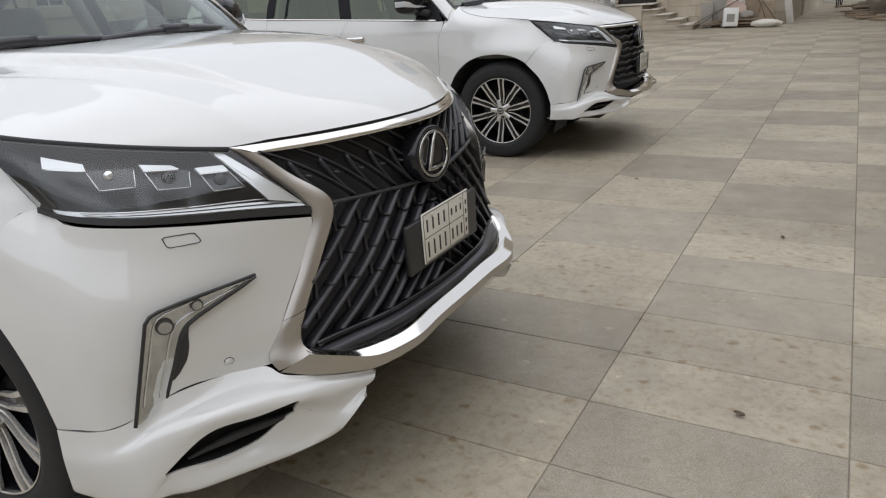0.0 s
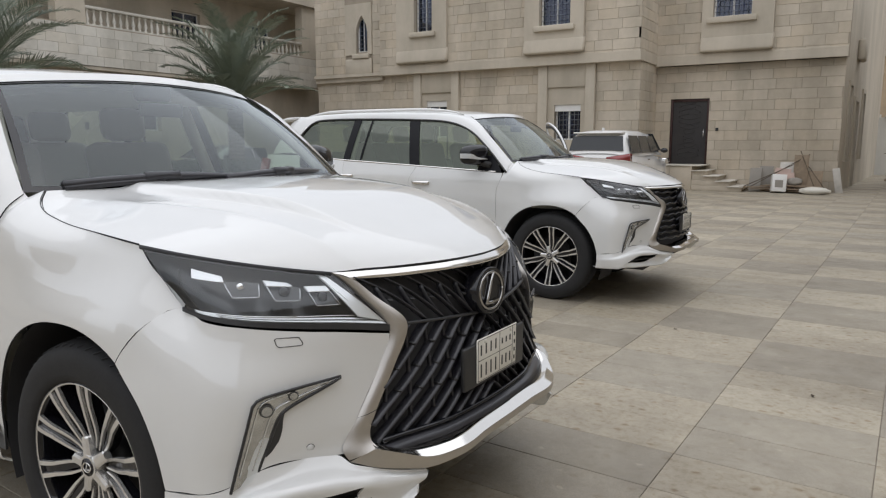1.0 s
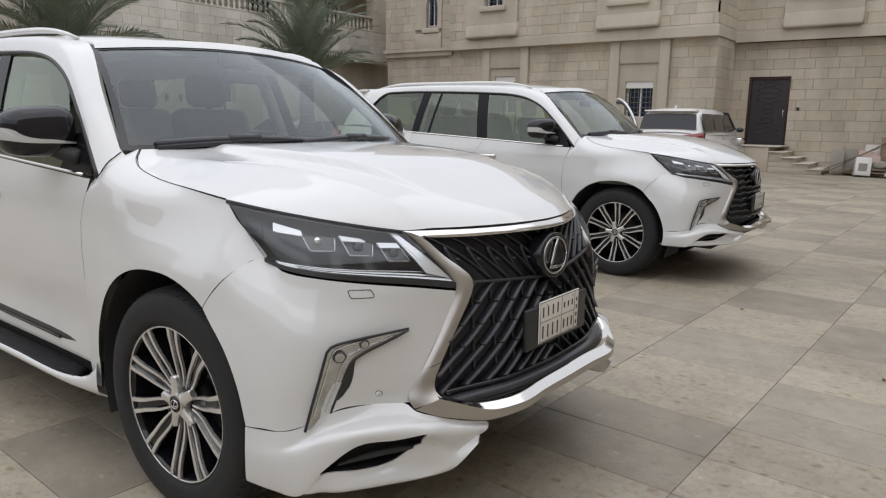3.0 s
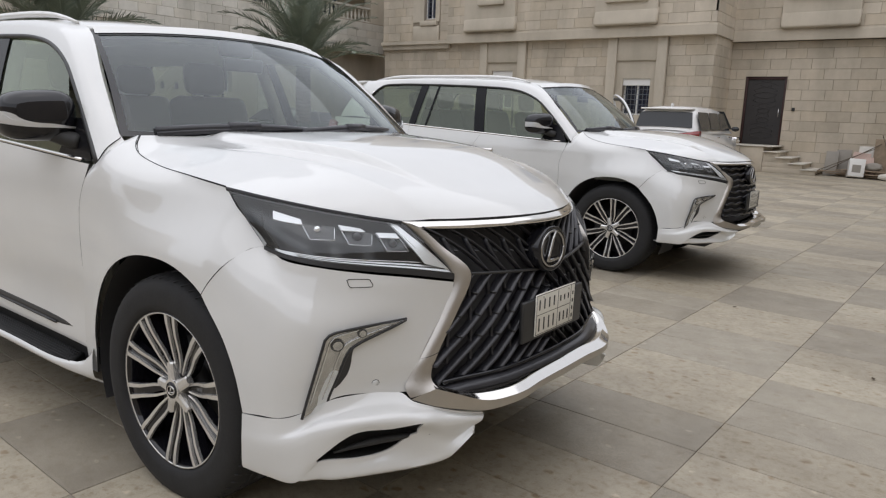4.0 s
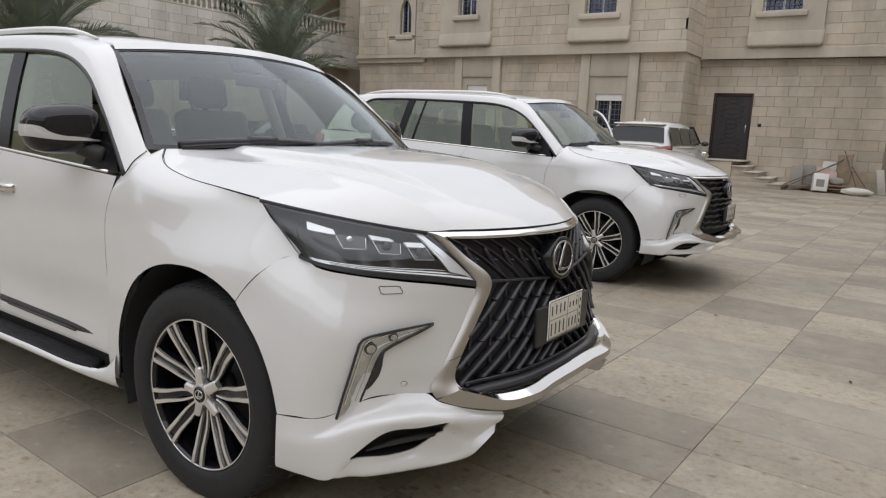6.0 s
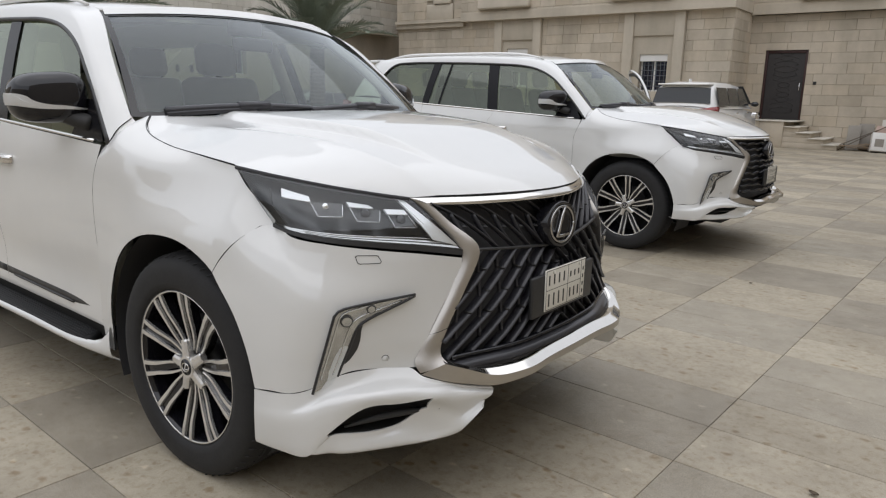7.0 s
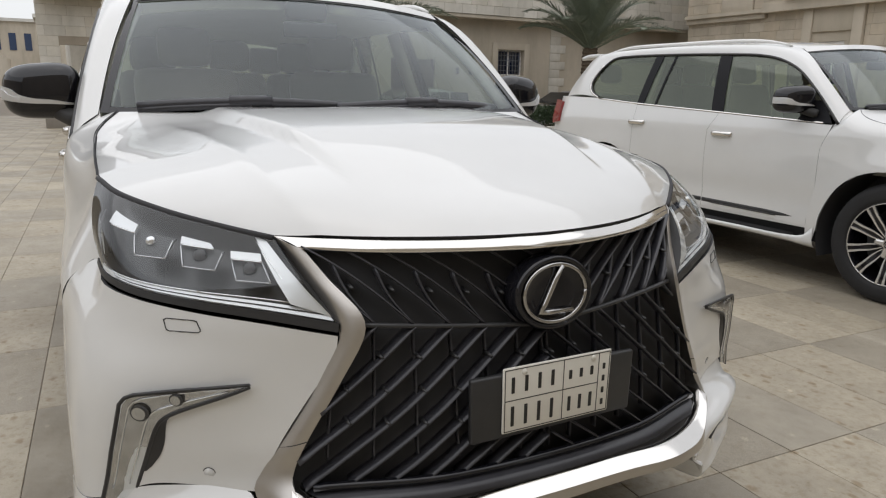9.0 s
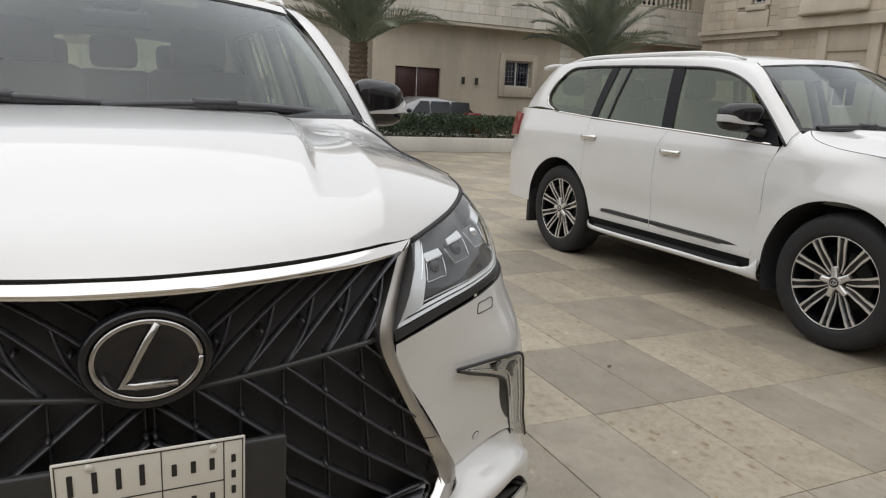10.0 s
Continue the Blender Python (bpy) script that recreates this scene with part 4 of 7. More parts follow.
def seam_z(x):
    p = HOOD_SEAM
    return float(np.interp(x, [-0.56, -0.49] + [q[0] for q in p], [1.200, 1.245] + [q[2] for q in p]))


def wing_y(x, z):
    """The front wing: the body side, rounding in at its top to meet the bonnet."""
    y = side_y(x, z)
    if x < 0.262:
        zt = seam_z(x)
        sy = float(np.interp(x, [-0.56, -0.49] + [q[0] for q in HOOD_SEAM], [0.955, 0.875] + [q[1] for q in HOOD_SEAM]))
        depth = lerp(0.11, 0.06, ss(-0.5, 0.2, x))
        k = max(0.0, (z - zt + depth) / depth)
        y = y + (sy - y) * min(1.0, k ** 2.4)
    return y


def bumper_seam(x):
    return float(np.interp(x, [0.262, 0.30, 0.36, 0.42, 0.472], [0.82, 0.866, 0.935, 0.987, 1.000]))


GRILLE_X = lambda y, z: float(np.interp(z, [0.52, 0.60, 0.72, 0.85, 0.95, 1.08], [1.015, 1.018, 1.008, 0.985, 0.965, 0.935])) - y * y * float(np.interp(z, [0.55, 0.65, 0.91, 1.06], [0.16, 0.22, 0.27, 0.46]))
SPINDLE = lambda z: float(np.interp(z, [0.545, 0.60, 0.66, 0.79, 0.895, 0.925, 1.0, 1.06], [0.60, 0.620, 0.588, 0.507, 0.447, 0.447, 0.498, 0.534]))


LIP = ("front_lip", "lip_slot", "slot_fin")


def drawn(p):
    """Where a place on the front end lies once the nose is drawn in."""
    p = Vector(p)
    if p.x > 0.55 and abs(p.y) > 0.01:
        f = ss(0.55, 0.95, p.x)
        p.y *= 1 - f * float(np.interp(p.z, [0.40, 0.57, 0.64, 0.79, 0.90, 1.08], [0.085, 0.068, 0.052, 0.038, 0.022, 0.034]))
        p.x -= f * float(np.interp(p.z, [0.40, 0.57, 0.64, 0.79, 0.90], [0.02, 0.035, 0.022, 0.011, 0.0])) * ss(0.25, 0.55, abs(p.y))
    return p


def even(p, k):
    """A smooth line with k steps between each two of its points."""
    p = [Vector(q) for q in p]
    out = []
    for i in range(len(p) - 1):
        a, b, c, d = p[max(i - 1, 0)], p[i], p[i + 1], p[min(i + 2, len(p) - 1)]
        for j in range(k):
            t = j / k
            out.append(0.5 * (2 * b + (c - a) * t + (2 * a - 5 * b + 4 * c - d) * t * t + (3 * b - a - 3 * c + d) * t ** 3))
    return out + [p[-1]]


def wheel(parent, x, s):
    """Ten double-spoked wheel with a star shaped centre, tyre, brake disc."""
    hub = new("wheel")
    hub.parent = parent
    hub.matrix_basis = Matrix.Translation((x, s * 0.835, 0.414)) @ Matrix.Rotation(radians(-90 * s), 4, "X") @ Matrix.Rotation(radians(12.3 if x < -1 else 9.3), 4, "Z")
    # the axle looks along +z of the wheel, outwards
    bm = bmesh.new()
    prof = [(0.268, -0.13), (0.300, -0.138), (0.365, -0.138), (0.400, -0.120), (0.416, -0.085), (0.418, -0.03), (0.418, 0.03), (0.416, 0.085), (0.402, 0.118), (0.388, 0.130), (0.360, 0.137), (0.345, 0.1365), (0.318, 0.138), (0.298, 0.133), (0.288, 0.122), (0.283, 0.09)]
    n = 72
    grid(bm, [[Vector((r * math.cos(t), r * math.sin(t), z)) for t in [2 * math.pi * q / n for q in range(n)]] for r, z in prof], closed=True)
    tyre = part("tyre", bm, M_TYRE, hub, "black road tyre")
    bm = bmesh.new()
    for k in range(60):
        t = 2 * math.pi * k / 60
        for z0, z1, tw in ((0.055, 0.118, 0.05), (-0.10, -0.05, -0.04)):
            a = Vector((0.4175 * math.cos(t), 0.4175 * math.sin(t), z0))
            b = Vector((0.4055 * math.cos(t + tw), 0.4055 * math.sin(t + tw), z1)) if z1 > 0.1 else Vector((0.4175 * math.cos(t + tw), 0.4175 * math.sin(t + tw), z1))
            tube(bm, [a, a.lerp(b, 0.5) * 1.003, b], 0.0028, 4)
    for z in (-0.045, 0.0, 0.045):
        tube(bm, [Vector((0.4178 * math.cos(q * 0.1047), 0.4178 * math.sin(q * 0.1047), z)) for q in range(61)], 0.003, 4)
    part("tread", bm, M_DARK, tyre, "tread grooves")
    bm = bmesh.new()
    for prof in ([(0.286, 0.108), (0.290, 0.120), (0.287, 0.124), (0.279, 0.121), (0.275, 0.10), (0.268, 0.02), (0.26, -0.11)],):
        grid(bm, [[Vector((r * math.cos(t), r * math.sin(t), z)) for t in [2 * math.pi * q / 64 for q in range(64)]] for r, z in prof], closed=True)
    rim = part("rim", bm, M_BLACK, hub, "gloss black rim barrel")
    bm = bmesh.new()
    grid(bm, [[Vector((r * math.cos(t), r * math.sin(t), z)) for t in [2 * math.pi * q / 64 for q in range(64)]] for r, z in [(0.2815, 0.1245), (0.2865, 0.1255), (0.2795, 0.1225)]], closed=True)
    part("rim_edge", bm, M_ALLOY, rim, "machined rim edge")
    # brake
    bm = bmesh.new()
    cyl(bm, (0, 0, -0.02), (0, 0, 0.01), 0.175, n=40)
    cyl(bm, (0, 0, 0.0), (0, 0, 0.05), 0.09, n=24)
    part("brake_disc", bm, M_MATT, hub)
    part("brake_caliper", boxes((-0.19, -0.10, -0.09, 0.09, -0.03, 0.045), bevel=0.015), M_MATT, hub)
    bm = bmesh.new()
    cyl(bm, (0, 0, -0.12), (0, 0, -0.10), 0.262, n=40)
    part("inner_shield", bm, M_DARK, hub)
    # spokes: a black core with two machined edges
    core, edge = bmesh.new(), bmesh.new()

    def bar(bm, a0, a1, r0, r1, half0, half1, off0, off1, zf, depth):
        """One tapered strip from the hub to the rim, with sides; off: sideways from the spoke's own line."""
        top, low = [], []
        for q in range(7):
            t = q / 6
            r = lerp(r0, r1, t)
            bend = 0.006 * math.sin(math.pi * min(1, t * 1.6))
            o, h, ang = lerp(off0, off1, t), lerp(half0, half1, t), lerp(a0, a1, t)
            c, sn = math.cos(ang), math.sin(ang)
            ring = []
            for w, z in ((-h, zf(r)), (h, zf(r)), (h * 1.15, zf(r) - depth), (-h * 1.15, zf(r) - depth)):
                ww = w + o + (bend if o > 0 else -bend)
                ring.append(Vector((r * c - ww * sn, r * sn + ww * c, z)))
            top.append(ring)
        grid(bm, top, closed=True)

    zf = lambda r: 0.090 + 0.034 * ss(0.05, 0.285, r)
    for k in range(10):
        a = 2 * math.pi * k / 10 + 0.10
        skew = 0.045 if k % 2 else -0.045
        bar(core, a + skew, a, 0.055, 0.282, 0.010, 0.021, 0, 0, lambda r: zf(r) - 0.010, 0.035)
        for o in (-1, 1):
            bar(edge, a + skew, a, 0.062, 0.283, 0.0032, 0.0082, o * 0.0095, o * 0.0235, zf, 0.010)
    part("spoke_core", core, M_BLACK, hub, "gloss black double spokes", smooth=False)
    part("spoke_edge", edge, M_ALLOY, hub, "machined silver spoke edges", smooth=False)
    bm = bmesh.new()
    for k in range(5):
        a = 2 * math.pi * k / 5 + 0.42
        ring = []
        for r, w in ((0.03, 0.022), (0.06, 0.019), (0.092, 0.018), (0.099, 0.013)):
            c, sn = math.cos(a), math.sin(a)
            ring.append([Vector((r * c - v * sn, r * sn + v * c, z)) for v, z in ((-w, 0.085), (-w, 0.112 - r * 0.10), (-w * 0.55, 0.118 - r * 0.10), (w * 0.55, 0.118 - r * 0.10), (w, 0.112 - r * 0.10), (w, 0.085))])
        g = grid(bm, ring)
        bm.faces.new(g[-1])
    cyl(bm, (0, 0, 0.08), (0, 0, 0.116), 0.044, 0.040, n=24)
    part("hub_star", bm, M_ALLOY, hub, "silver five-armed wheel centre", smooth=False)
    bm = bmesh.new()
    cyl(bm, (0, 0, 0.11), (0, 0, 0.1185), 0.032, 0.030, n=24)
    part("hub_cap", bm, M_BLACK, hub)
    bm = bmesh.new()
    tube(bm, [Vector((0.021 * math.cos(q * 0.2618), 0.016 * math.sin(q * 0.2618), 0.119)) for q in range(25)], 0.0022, 6)
    tube(bm, [Vector((0.006, 0.012, 0.119)), Vector((-0.008, -0.008, 0.119)), Vector((0.014, -0.008, 0.119))], 0.002, 6)
    part("hub_badge", bm, M_CHROME, hub)
    return hub


def car_body(name, label, at):
    car = thing(name, label, "car", at=at)
    # wheels
    for x in (0.0, -2.85):
        for s in (-1, 1):
            wheel(car, x, s)
    # bonnet
    rows = []
    seam = crom([Vector(p) for p in HOOD_SEAM[2:]], 10)[:-1] + crom([Vector(p) for p in HL_TOP], 14)
    seam = [Vector((-0.418, 0.800, 1.303)), Vector((-0.372, 0.842, 1.272))] + seam
    n_l, n_w = 72, 72
    sm = crom(seam, n_l)
    mid_line = crom([(-0.30, 0, 1.306), (0.10, 0, 1.292), (0.45, 0, 1.252), (0.75, 0, 1.180), (0.90, 0, 1.122), (0.962, 0, 1.084)], n_l)

    def bonnet_z(x, y, z, t, edge):
        """Raised middle with two creases, and a soft valley towards each wing."""
        a = abs(y)
        ridge = lerp(0.50, 0.36, ss(-0.3, 0.9, x))
        fade = 1 - ss(0.52, 0.86, t)
        wide = lerp(0.05, 0.015, ss(0.0, 0.42, t))
        up = 0.030 * (1 - ss(ridge - 0.4 * wide, ridge + wide, a)) - 0.003 * math.exp(-((a - ridge - 0.10) / 0.07) ** 2)
        crest = 0.011 * math.exp(-abs(a - lerp(0.70, 0.50, t)) / 0.045) * (1 - 0.7 * ss(0.8, 1.0, t)) * ss(0.05, 0.35, t)
        scoop = -0.002 * math.exp(-((a - 0.22) / 0.10) ** 2) * (1 - ss(0.25, 0.6, t))
        return z + (up * fade * ss(-0.22, 0.18, t) + crest + scoop) * edge
    pts = []
    for i in range(n_l):
        e, c = sm[i], mid_line[i]
        t = i / (n_l - 1)
        row = []
        for j in range(-n_w, n_w + 1):
            q = abs(j) / n_w
            x = lerp(c.x, e.x, q ** 2.0 if t < 0.75 else q ** lerp(2.0, 1.9, (t - 0.75) / 0.25))
            y = e.y * q
            drop = q ** lerp(2.6, 3.4, t)
            z = lerp(c.z, e.z, drop)
            z = bonnet_z(x, y, z, t, 1 - ss(0.80, 0.97, q))
            row.append(Vector((x, y * (1 if j >= 0 else -1), z)))
        pts.append(row)
    pts = inset(pts, 0.0022)
    bm = bmesh.new()
    grid(bm, pts)
    bonnet = link("bonnet", bm, [M_PAINT, M_DARK], car, "pearl white bonnet with two raised creases")
    m = bonnet.modifiers.new("thickness", "SOLIDIFY")
    m.thickness, m.offset, m.material_offset_rim = 0.012, -1.0, 1
    crisp(bonnet)
    for s in (-1, 1):
        # raised dark line along the seam, drawn as the gap's shade
        bm = bmesh.new()
        tube(bm, [Vector((p.x, (p.y + 0.004) * s, p.z + 0.004)) for p in crom([tuple(q) for q in HOOD_SEAM], 24)], 0.0016, 5)
        part("bonnet_gap", bm, M_DARK, car)
    # windscreen
    base = [(-0.430, 0.795, 1.300), (-0.375, 0.62, 1.290), (-0.32, 0.35, 1.285), (-0.30, 0.0, 1.283)]
    top = [(-0.965, 0.680, 1.722), (-0.915, 0.52, 1.752), (-0.885, 0.28, 1.768), (-0.875, 0.0, 1.772)]
    full = lambda c: c + [(x, -y, z) for x, y, z in c[-2::-1]]
    def screen(u, v):
        """A place on the windscreen: u from -1 to 1 across, v from its foot to its top."""
        a = Vector((-0.300 - 0.105 * u * u - 0.060 * u ** 6, 0.858 * u, 1.283 + 0.012 * u * u))
        b = Vector((-0.890 - 0.125 * u * u, 0.680 * u, 1.776 - 0.042 * u * u))
        return a.lerp(b, v) + Vector((0.62, 0.0, 0.75)) * (0.030 * 4 * v * (1 - v))
    su, sv = 0.972, (0.035, 0.950)
    bm = bmesh.new()
    grid(bm, [[screen(u, v) for u in lin(-su, su, 33)] for v in lin(*sv, 17)])
    part("windscreen", bm, M_WIND, car, "clear windscreen with light reflections").visible_shadow = False
    bm = bmesh.new()
    off = Vector((0.002, 0, 0.003))
    for us, vs in ((lin(-1, 1, 33), (0.0, sv[0] + 0.004)), (lin(-1, 1, 33), (sv[1] - 0.012, sv[1] + 0.004)), ((-1.0, -su + 0.003), lin(0, 1, 17)), ((su - 0.003, 1.0), lin(0, 1, 17))):
        grid(bm, [[screen(u, v) + off for u in us] for v in vs])
    part("windscreen_border", bm, M_BLACK, car, "black glass border")
    bm = bmesh.new()
    grid(bm, [[screen(u, v) + Vector((0.003, 0, 0.006 + 0.10 * (v - sv[1]))) for u in lin(-0.985, 0.985, 33)] for v in lin(sv[1] + 0.002, 1.02, 5)])
    part("roof_front_edge", bm, M_PAINT, car, "white roof edge over the windscreen")
    bm = bmesh.new()
    box(bm, -0.93, -0.86, -0.09, 0.09, 1.675, 1.755, 0.02)
    part("camera_housing", bm, M_MATT, car)
    # cowl and wipers
    bm = bmesh.new()
    grid(bm, surf([full([(-0.395, 0.79, 1.268), (-0.345, 0.62, 1.272), (-0.28, 0.35, 1.270), (-0.25, 0.0, 1.268)]), full([(x, y, z + 0.002) for x, y, z in base])], 25, 4))
    part("cowl", bm, M_MATT, car, "black cowl panel")
    for y0, y1 in ((-0.70, 0.06), (-0.06, 0.74)):
        bm = bmesh.new()
        line = [Vector((lerp(-0.36, -0.31, t) + 0.03 * math.sin(3.1 * t), -lerp(y0, y1, t), 1.318 + 0.020 * math.sin(3 * t))) for t in lin(0, 1, 12)]
        line = [Vector((p.x - 0.12 * (abs(p.y) / 0.8) ** 2, p.y, p.z)) for p in line]
        tube(bm, line, 0.018, 8)
        tube(bm, [p + Vector((0.003, 0, 0.004)) for p in line[5:8]], 0.021, 8)
        tube(bm, [p + Vector((0.010, 0, -0.012)) for p in line[6:]], 0.013, 6)
        tube(bm, [p + Vector((-0.015, 0, 0.004)) for p in line[2:]], 0.006, 5)
        part("wiper", bm, M_GRILLE, car)
    # roof
    W_TOP = [(-0.468, 1.196), (-0.605, 1.335), (-0.76, 1.475), (-0.912, 1.588), (-1.10, 1.668), (-1.30, 1.705), (-1.60, 1.722), (-2.0, 1.735), (-2.45, 1.743), (-2.80, 1.742), (-3.02, 1.725), (-3.13, 1.66), (-3.22, 1.55), (-3.25, 1.46), (-3.20, 1.39), (-3.08, 1.338)]
    EDGE = [(-0.455, 0.862, 1.292), (-0.605, 0.822, 1.428), (-0.755, 0.775, 1.558), (-0.905, 0.718, 1.682), (-1.02, 0.684, 1.745), (-1.24, 0.690, 1.785), (-1.60, 0.700, 1.806), (-2.0, 0.702, 1.814), (-2.45, 0.700, 1.814), (-2.85, 0.692, 1.806), (-3.20, 0.680, 1.790), (-3.46, 0.664, 1.762), (-3.56, 0.735, 1.620), (-3.62, 0.790, 1.505), (-3.655, 0.828, 1.42), (-3.68, 0.850, 1.345)]
    wl_ = [Vector((x, glass_y(z), z)) for x, z in W_TOP]
    ed_ = [Vector(p) for p in EDGE]
    md_ = [a.lerp(b, 0.5) + Vector((0, 0.022, 0.022)) * min(1.0, 0.35 + 0.25 * k) for k, (a, b) in enumerate(zip(wl_, ed_))]
    cant = surf([wl_, md_, ed_], 46, 8)
    for s in (-1, 1):
        sheet("roof_side", cant, s, M_PAINT, car, "pearl white roof pillar and side frame", 0.006)
    foot = [wl_[0], md_[0], ed_[0]]
    patch = [[p + Vector((-0.035, -0.006, 0.030)) for p in foot], [p + Vector((0.0, -0.005, 0.0)) for p in foot], [p + Vector((0.045, -0.008, -0.030)) for p in foot]]
    for s in (-1, 1):
        sheet("pillar_foot", surf_rows(patch, 5), s, M_VAN, car, "", 0.002)
    e_line = crom(ed_[4:12], 26)
    rows = []
    for p in e_line:
        t = (p.x - e_line[0].x) / (e_line[-1].x - e_line[0].x)
        cx = p.x + 0.10 * (1 - t) ** 3 * 1.0 - 0.06 * t ** 4
        cz = p.z + 0.050 - 0.022 * (1 - t) ** 4 - 0.02 * t**3
        row = []
        for j in range(-10, 11):
            q = abs(j) / 10
            row.append(Vector((lerp(cx, p.x, q**2), p.y * j / 10, lerp(cz, p.z, q**2.6))))
        rows.append(row)
    bm = bmesh.new()
    grid(bm, rows)
    r_ = link("roof", bm, M_PAINT, car, "pearl white roof")
    m = r_.modifiers.new("thickness", "SOLIDIFY")
    m.thickness, m.offset = 0.01, -1.0
    for s in (-1, 1):
        bm = bmesh.new()
        line = crom([(-1.10, 0.690 * s, 1.772), (-1.24, 0.700 * s, 1.806), (-1.5, 0.705 * s, 1.828), (-2.3, 0.708 * s, 1.836), (-2.95, 0.70 * s, 1.828), (-3.22, 0.69 * s, 1.792)], 24)
        tube(bm, line, 0.016, 8, flat=0.9, taper=lambda q: 0.45 + 0.55 * min(1, 6 * min(q, 1 - q)))
        part("roof_rail", bm, M_VAN, car, "silver white roof rail")
    # rear: tailgate, spoiler, bumper
    bm = bmesh.new()
    rear = [[(-3.46, 0.664, 1.762), (-3.56, 0.735, 1.62), (-3.655, 0.828, 1.42), (-3.70, 0.855, 1.30), (-3.80, 0.87, 1.05), (-3.86, 0.86, 0.85), (-3.90, 0.84, 0.55)],
            [(-3.54, 0.35, 1.79), (-3.67, 0.38, 1.64), (-3.78, 0.42, 1.42), (-3.84, 0.45, 1.30), (-3.92, 0.46, 1.05), (-3.97, 0.46, 0.85), (-4.02, 0.44, 0.55)],
            [(-3.56, 0.0, 1.795), (-3.69, 0.0, 1.645), (-3.80, 0.0, 1.42), (-3.87, 0.0, 1.30), (-3.95, 0.0, 1.05), (-4.0, 0.0, 0.85), (-4.05, 0.0, 0.55)]]
    rear += [[(x, -y, z) for x, y, z in g] for g in (rear[1], rear[0])]
    g = surf(rear, 22, 21)
    grid(bm, [r[8:] for r in g])
    part("tailgate", bm, M_PAINT, car)
    bm = bmesh.new()
    grid(bm, [r[1:9] for r in g[2:-2]])
    part("rear_window", bm, M_TINT, car)
    bm = bmesh.new()
    for side in (g[:3], g[-3:], [r[:2] for r in g]):
        grid(bm, [[p + Vector((-0.002, 0, 0.002)) for p in r[:9]] for r in side])
    part("rear_window_border", bm, M_BLACK, car)
    sp = surf([[(-3.40, y, 1.80 - 0.04 * abs(y)), (-3.56, y, 1.800 - 0.05 * abs(y)), (-3.68, y * 0.98, 1.785 - 0.06 * abs(y))] for y in (-0.70, -0.35, 0, 0.35, 0.70)], 8, 15)
    bm = bmesh.new()
    grid(bm, sp)
    o = link("spoiler", bm, M_PAINT, car, "white roof spoiler")
    m = o.modifiers.new("thickness", "SOLIDIFY")
    m.thickness, m.offset = 0.035, 0
    # side panels
    zlo_f = lambda x: max(0.33, arch_z(x, 0.0)) if x < 0.262 else bumper_seam(x)
    tip = lambda x: float(np.interp(x, [0.262, 0.33, 0.40, 0.472], [1.166, 1.105, 1.055, 1.004]))
    xs_f = lin(-0.56, -0.489, 4)[:-1] + [-ARCH * math.cos(q) for q in lin(0.03, 2.14, 26)] + lin(0.275, 0.470, 9)
    fender_back = lambda x, z: (0.06 * ss(1.0, 1.2, z) - 0.045 * ss(0.8, 0.45, z)) * (1 - ss(-0.56, -0.40, x))
    fender = column_panel(xs_f, zlo_f, lambda x: seam_z(x) if x < 0.262 else tip(x), 26, 0.0016, wing_y, shear=fender_back)
    b_line = lambda z: -1.60 + 0.09 * ss(1.08, 1.27, z)
    f_line = lambda z: -0.56 + 0.06 * ss(1.0, 1.2, z) - 0.045 * ss(0.8, 0.45, z)

    def door_pts(rear_x, front_x, zl, n):
        pts = []
        for j in range(18):
            row = []
            for i in range(n):
                u = i / (n - 1)
                x0 = lerp(-2.50 if rear_x is None else -1.6, front_x(0.8), u)
                z = lerp(zl(x0), belt(x0) - 0.014, j / 17)
                x = lerp(-2.50 if rear_x is None else rear_x(z), front_x(z), u)
                y = side_y(x, z) - 0.010 * math.exp(-((z - 0.62) / 0.10) ** 2)
                row.append(Vector((x, y, z)))
            pts.append(row)
        return inset(pts, 0.0011)
    front_door = door_pts(b_line, f_line, lambda x: 0.45, 18)
    rear_door = door_pts(None, b_line, lambda x: max(0.45, arch_z(x, -2.87)), 20)
    xs_q = [-2.50] + [-2.87 - ARCH * math.cos(q) for q in lin(2.40, 0.05, 24)][1:] + lin(-3.37, -3.90, 10)
    xs_q = sorted(set(xs_q))
    quarter = column_panel(xs_q, lambda x: max(0.42, arch_z(x, -2.87)), lambda x: belt(x) if x > -3.55 else 1.345, 16)
    for r in quarter:
        for p in r:
            if p.x < -3.62:
                k = (-3.62 - p.x) / 0.28
                p.x += 0.10 * k * ss(0.7, 1.3, p.z)
    for s in (-1, 1):
        sheet("front_wing", fender, s, M_PAINT, car, "pearl white front wing")
        d = sheet("front_door", front_door, s, M_PAINT, car, "pearl white front door")
        e = sheet("rear_door", rear_door, s, M_PAINT, car, "pearl white rear door")
        sheet("rear_quarter", quarter, s, M_PAINT, car, "pearl white rear quarter panel")
        for dd, hx, hz in ((d, -1.44, 1.072), (e, -2.45, 1.122)):
            y0 = side_y(hx, hz)
            bm = bmesh.new()
            tube(bm, [Vector((hx + q, (y0 + 0.028 - 0.024 * abs(q / 0.105) ** 4) * s, hz)) for q in lin(-0.105, 0.105, 14)], 0.021, 8, flat=0.5)
            part("door_handle", bm, M_CHROME, dd, "chrome door handle")
            bm = bmesh.new()
            r = bmesh.ops.create_uvsphere(bm, u_segments=16, v_segments=8, radius=1.0)
            for v in bm.verts:
                v.co = Vector((hx + 0.02 + v.co.x * 0.065, (y0 + v.co.y * 0.004) * s, hz - 0.004 + v.co.z * 0.026))
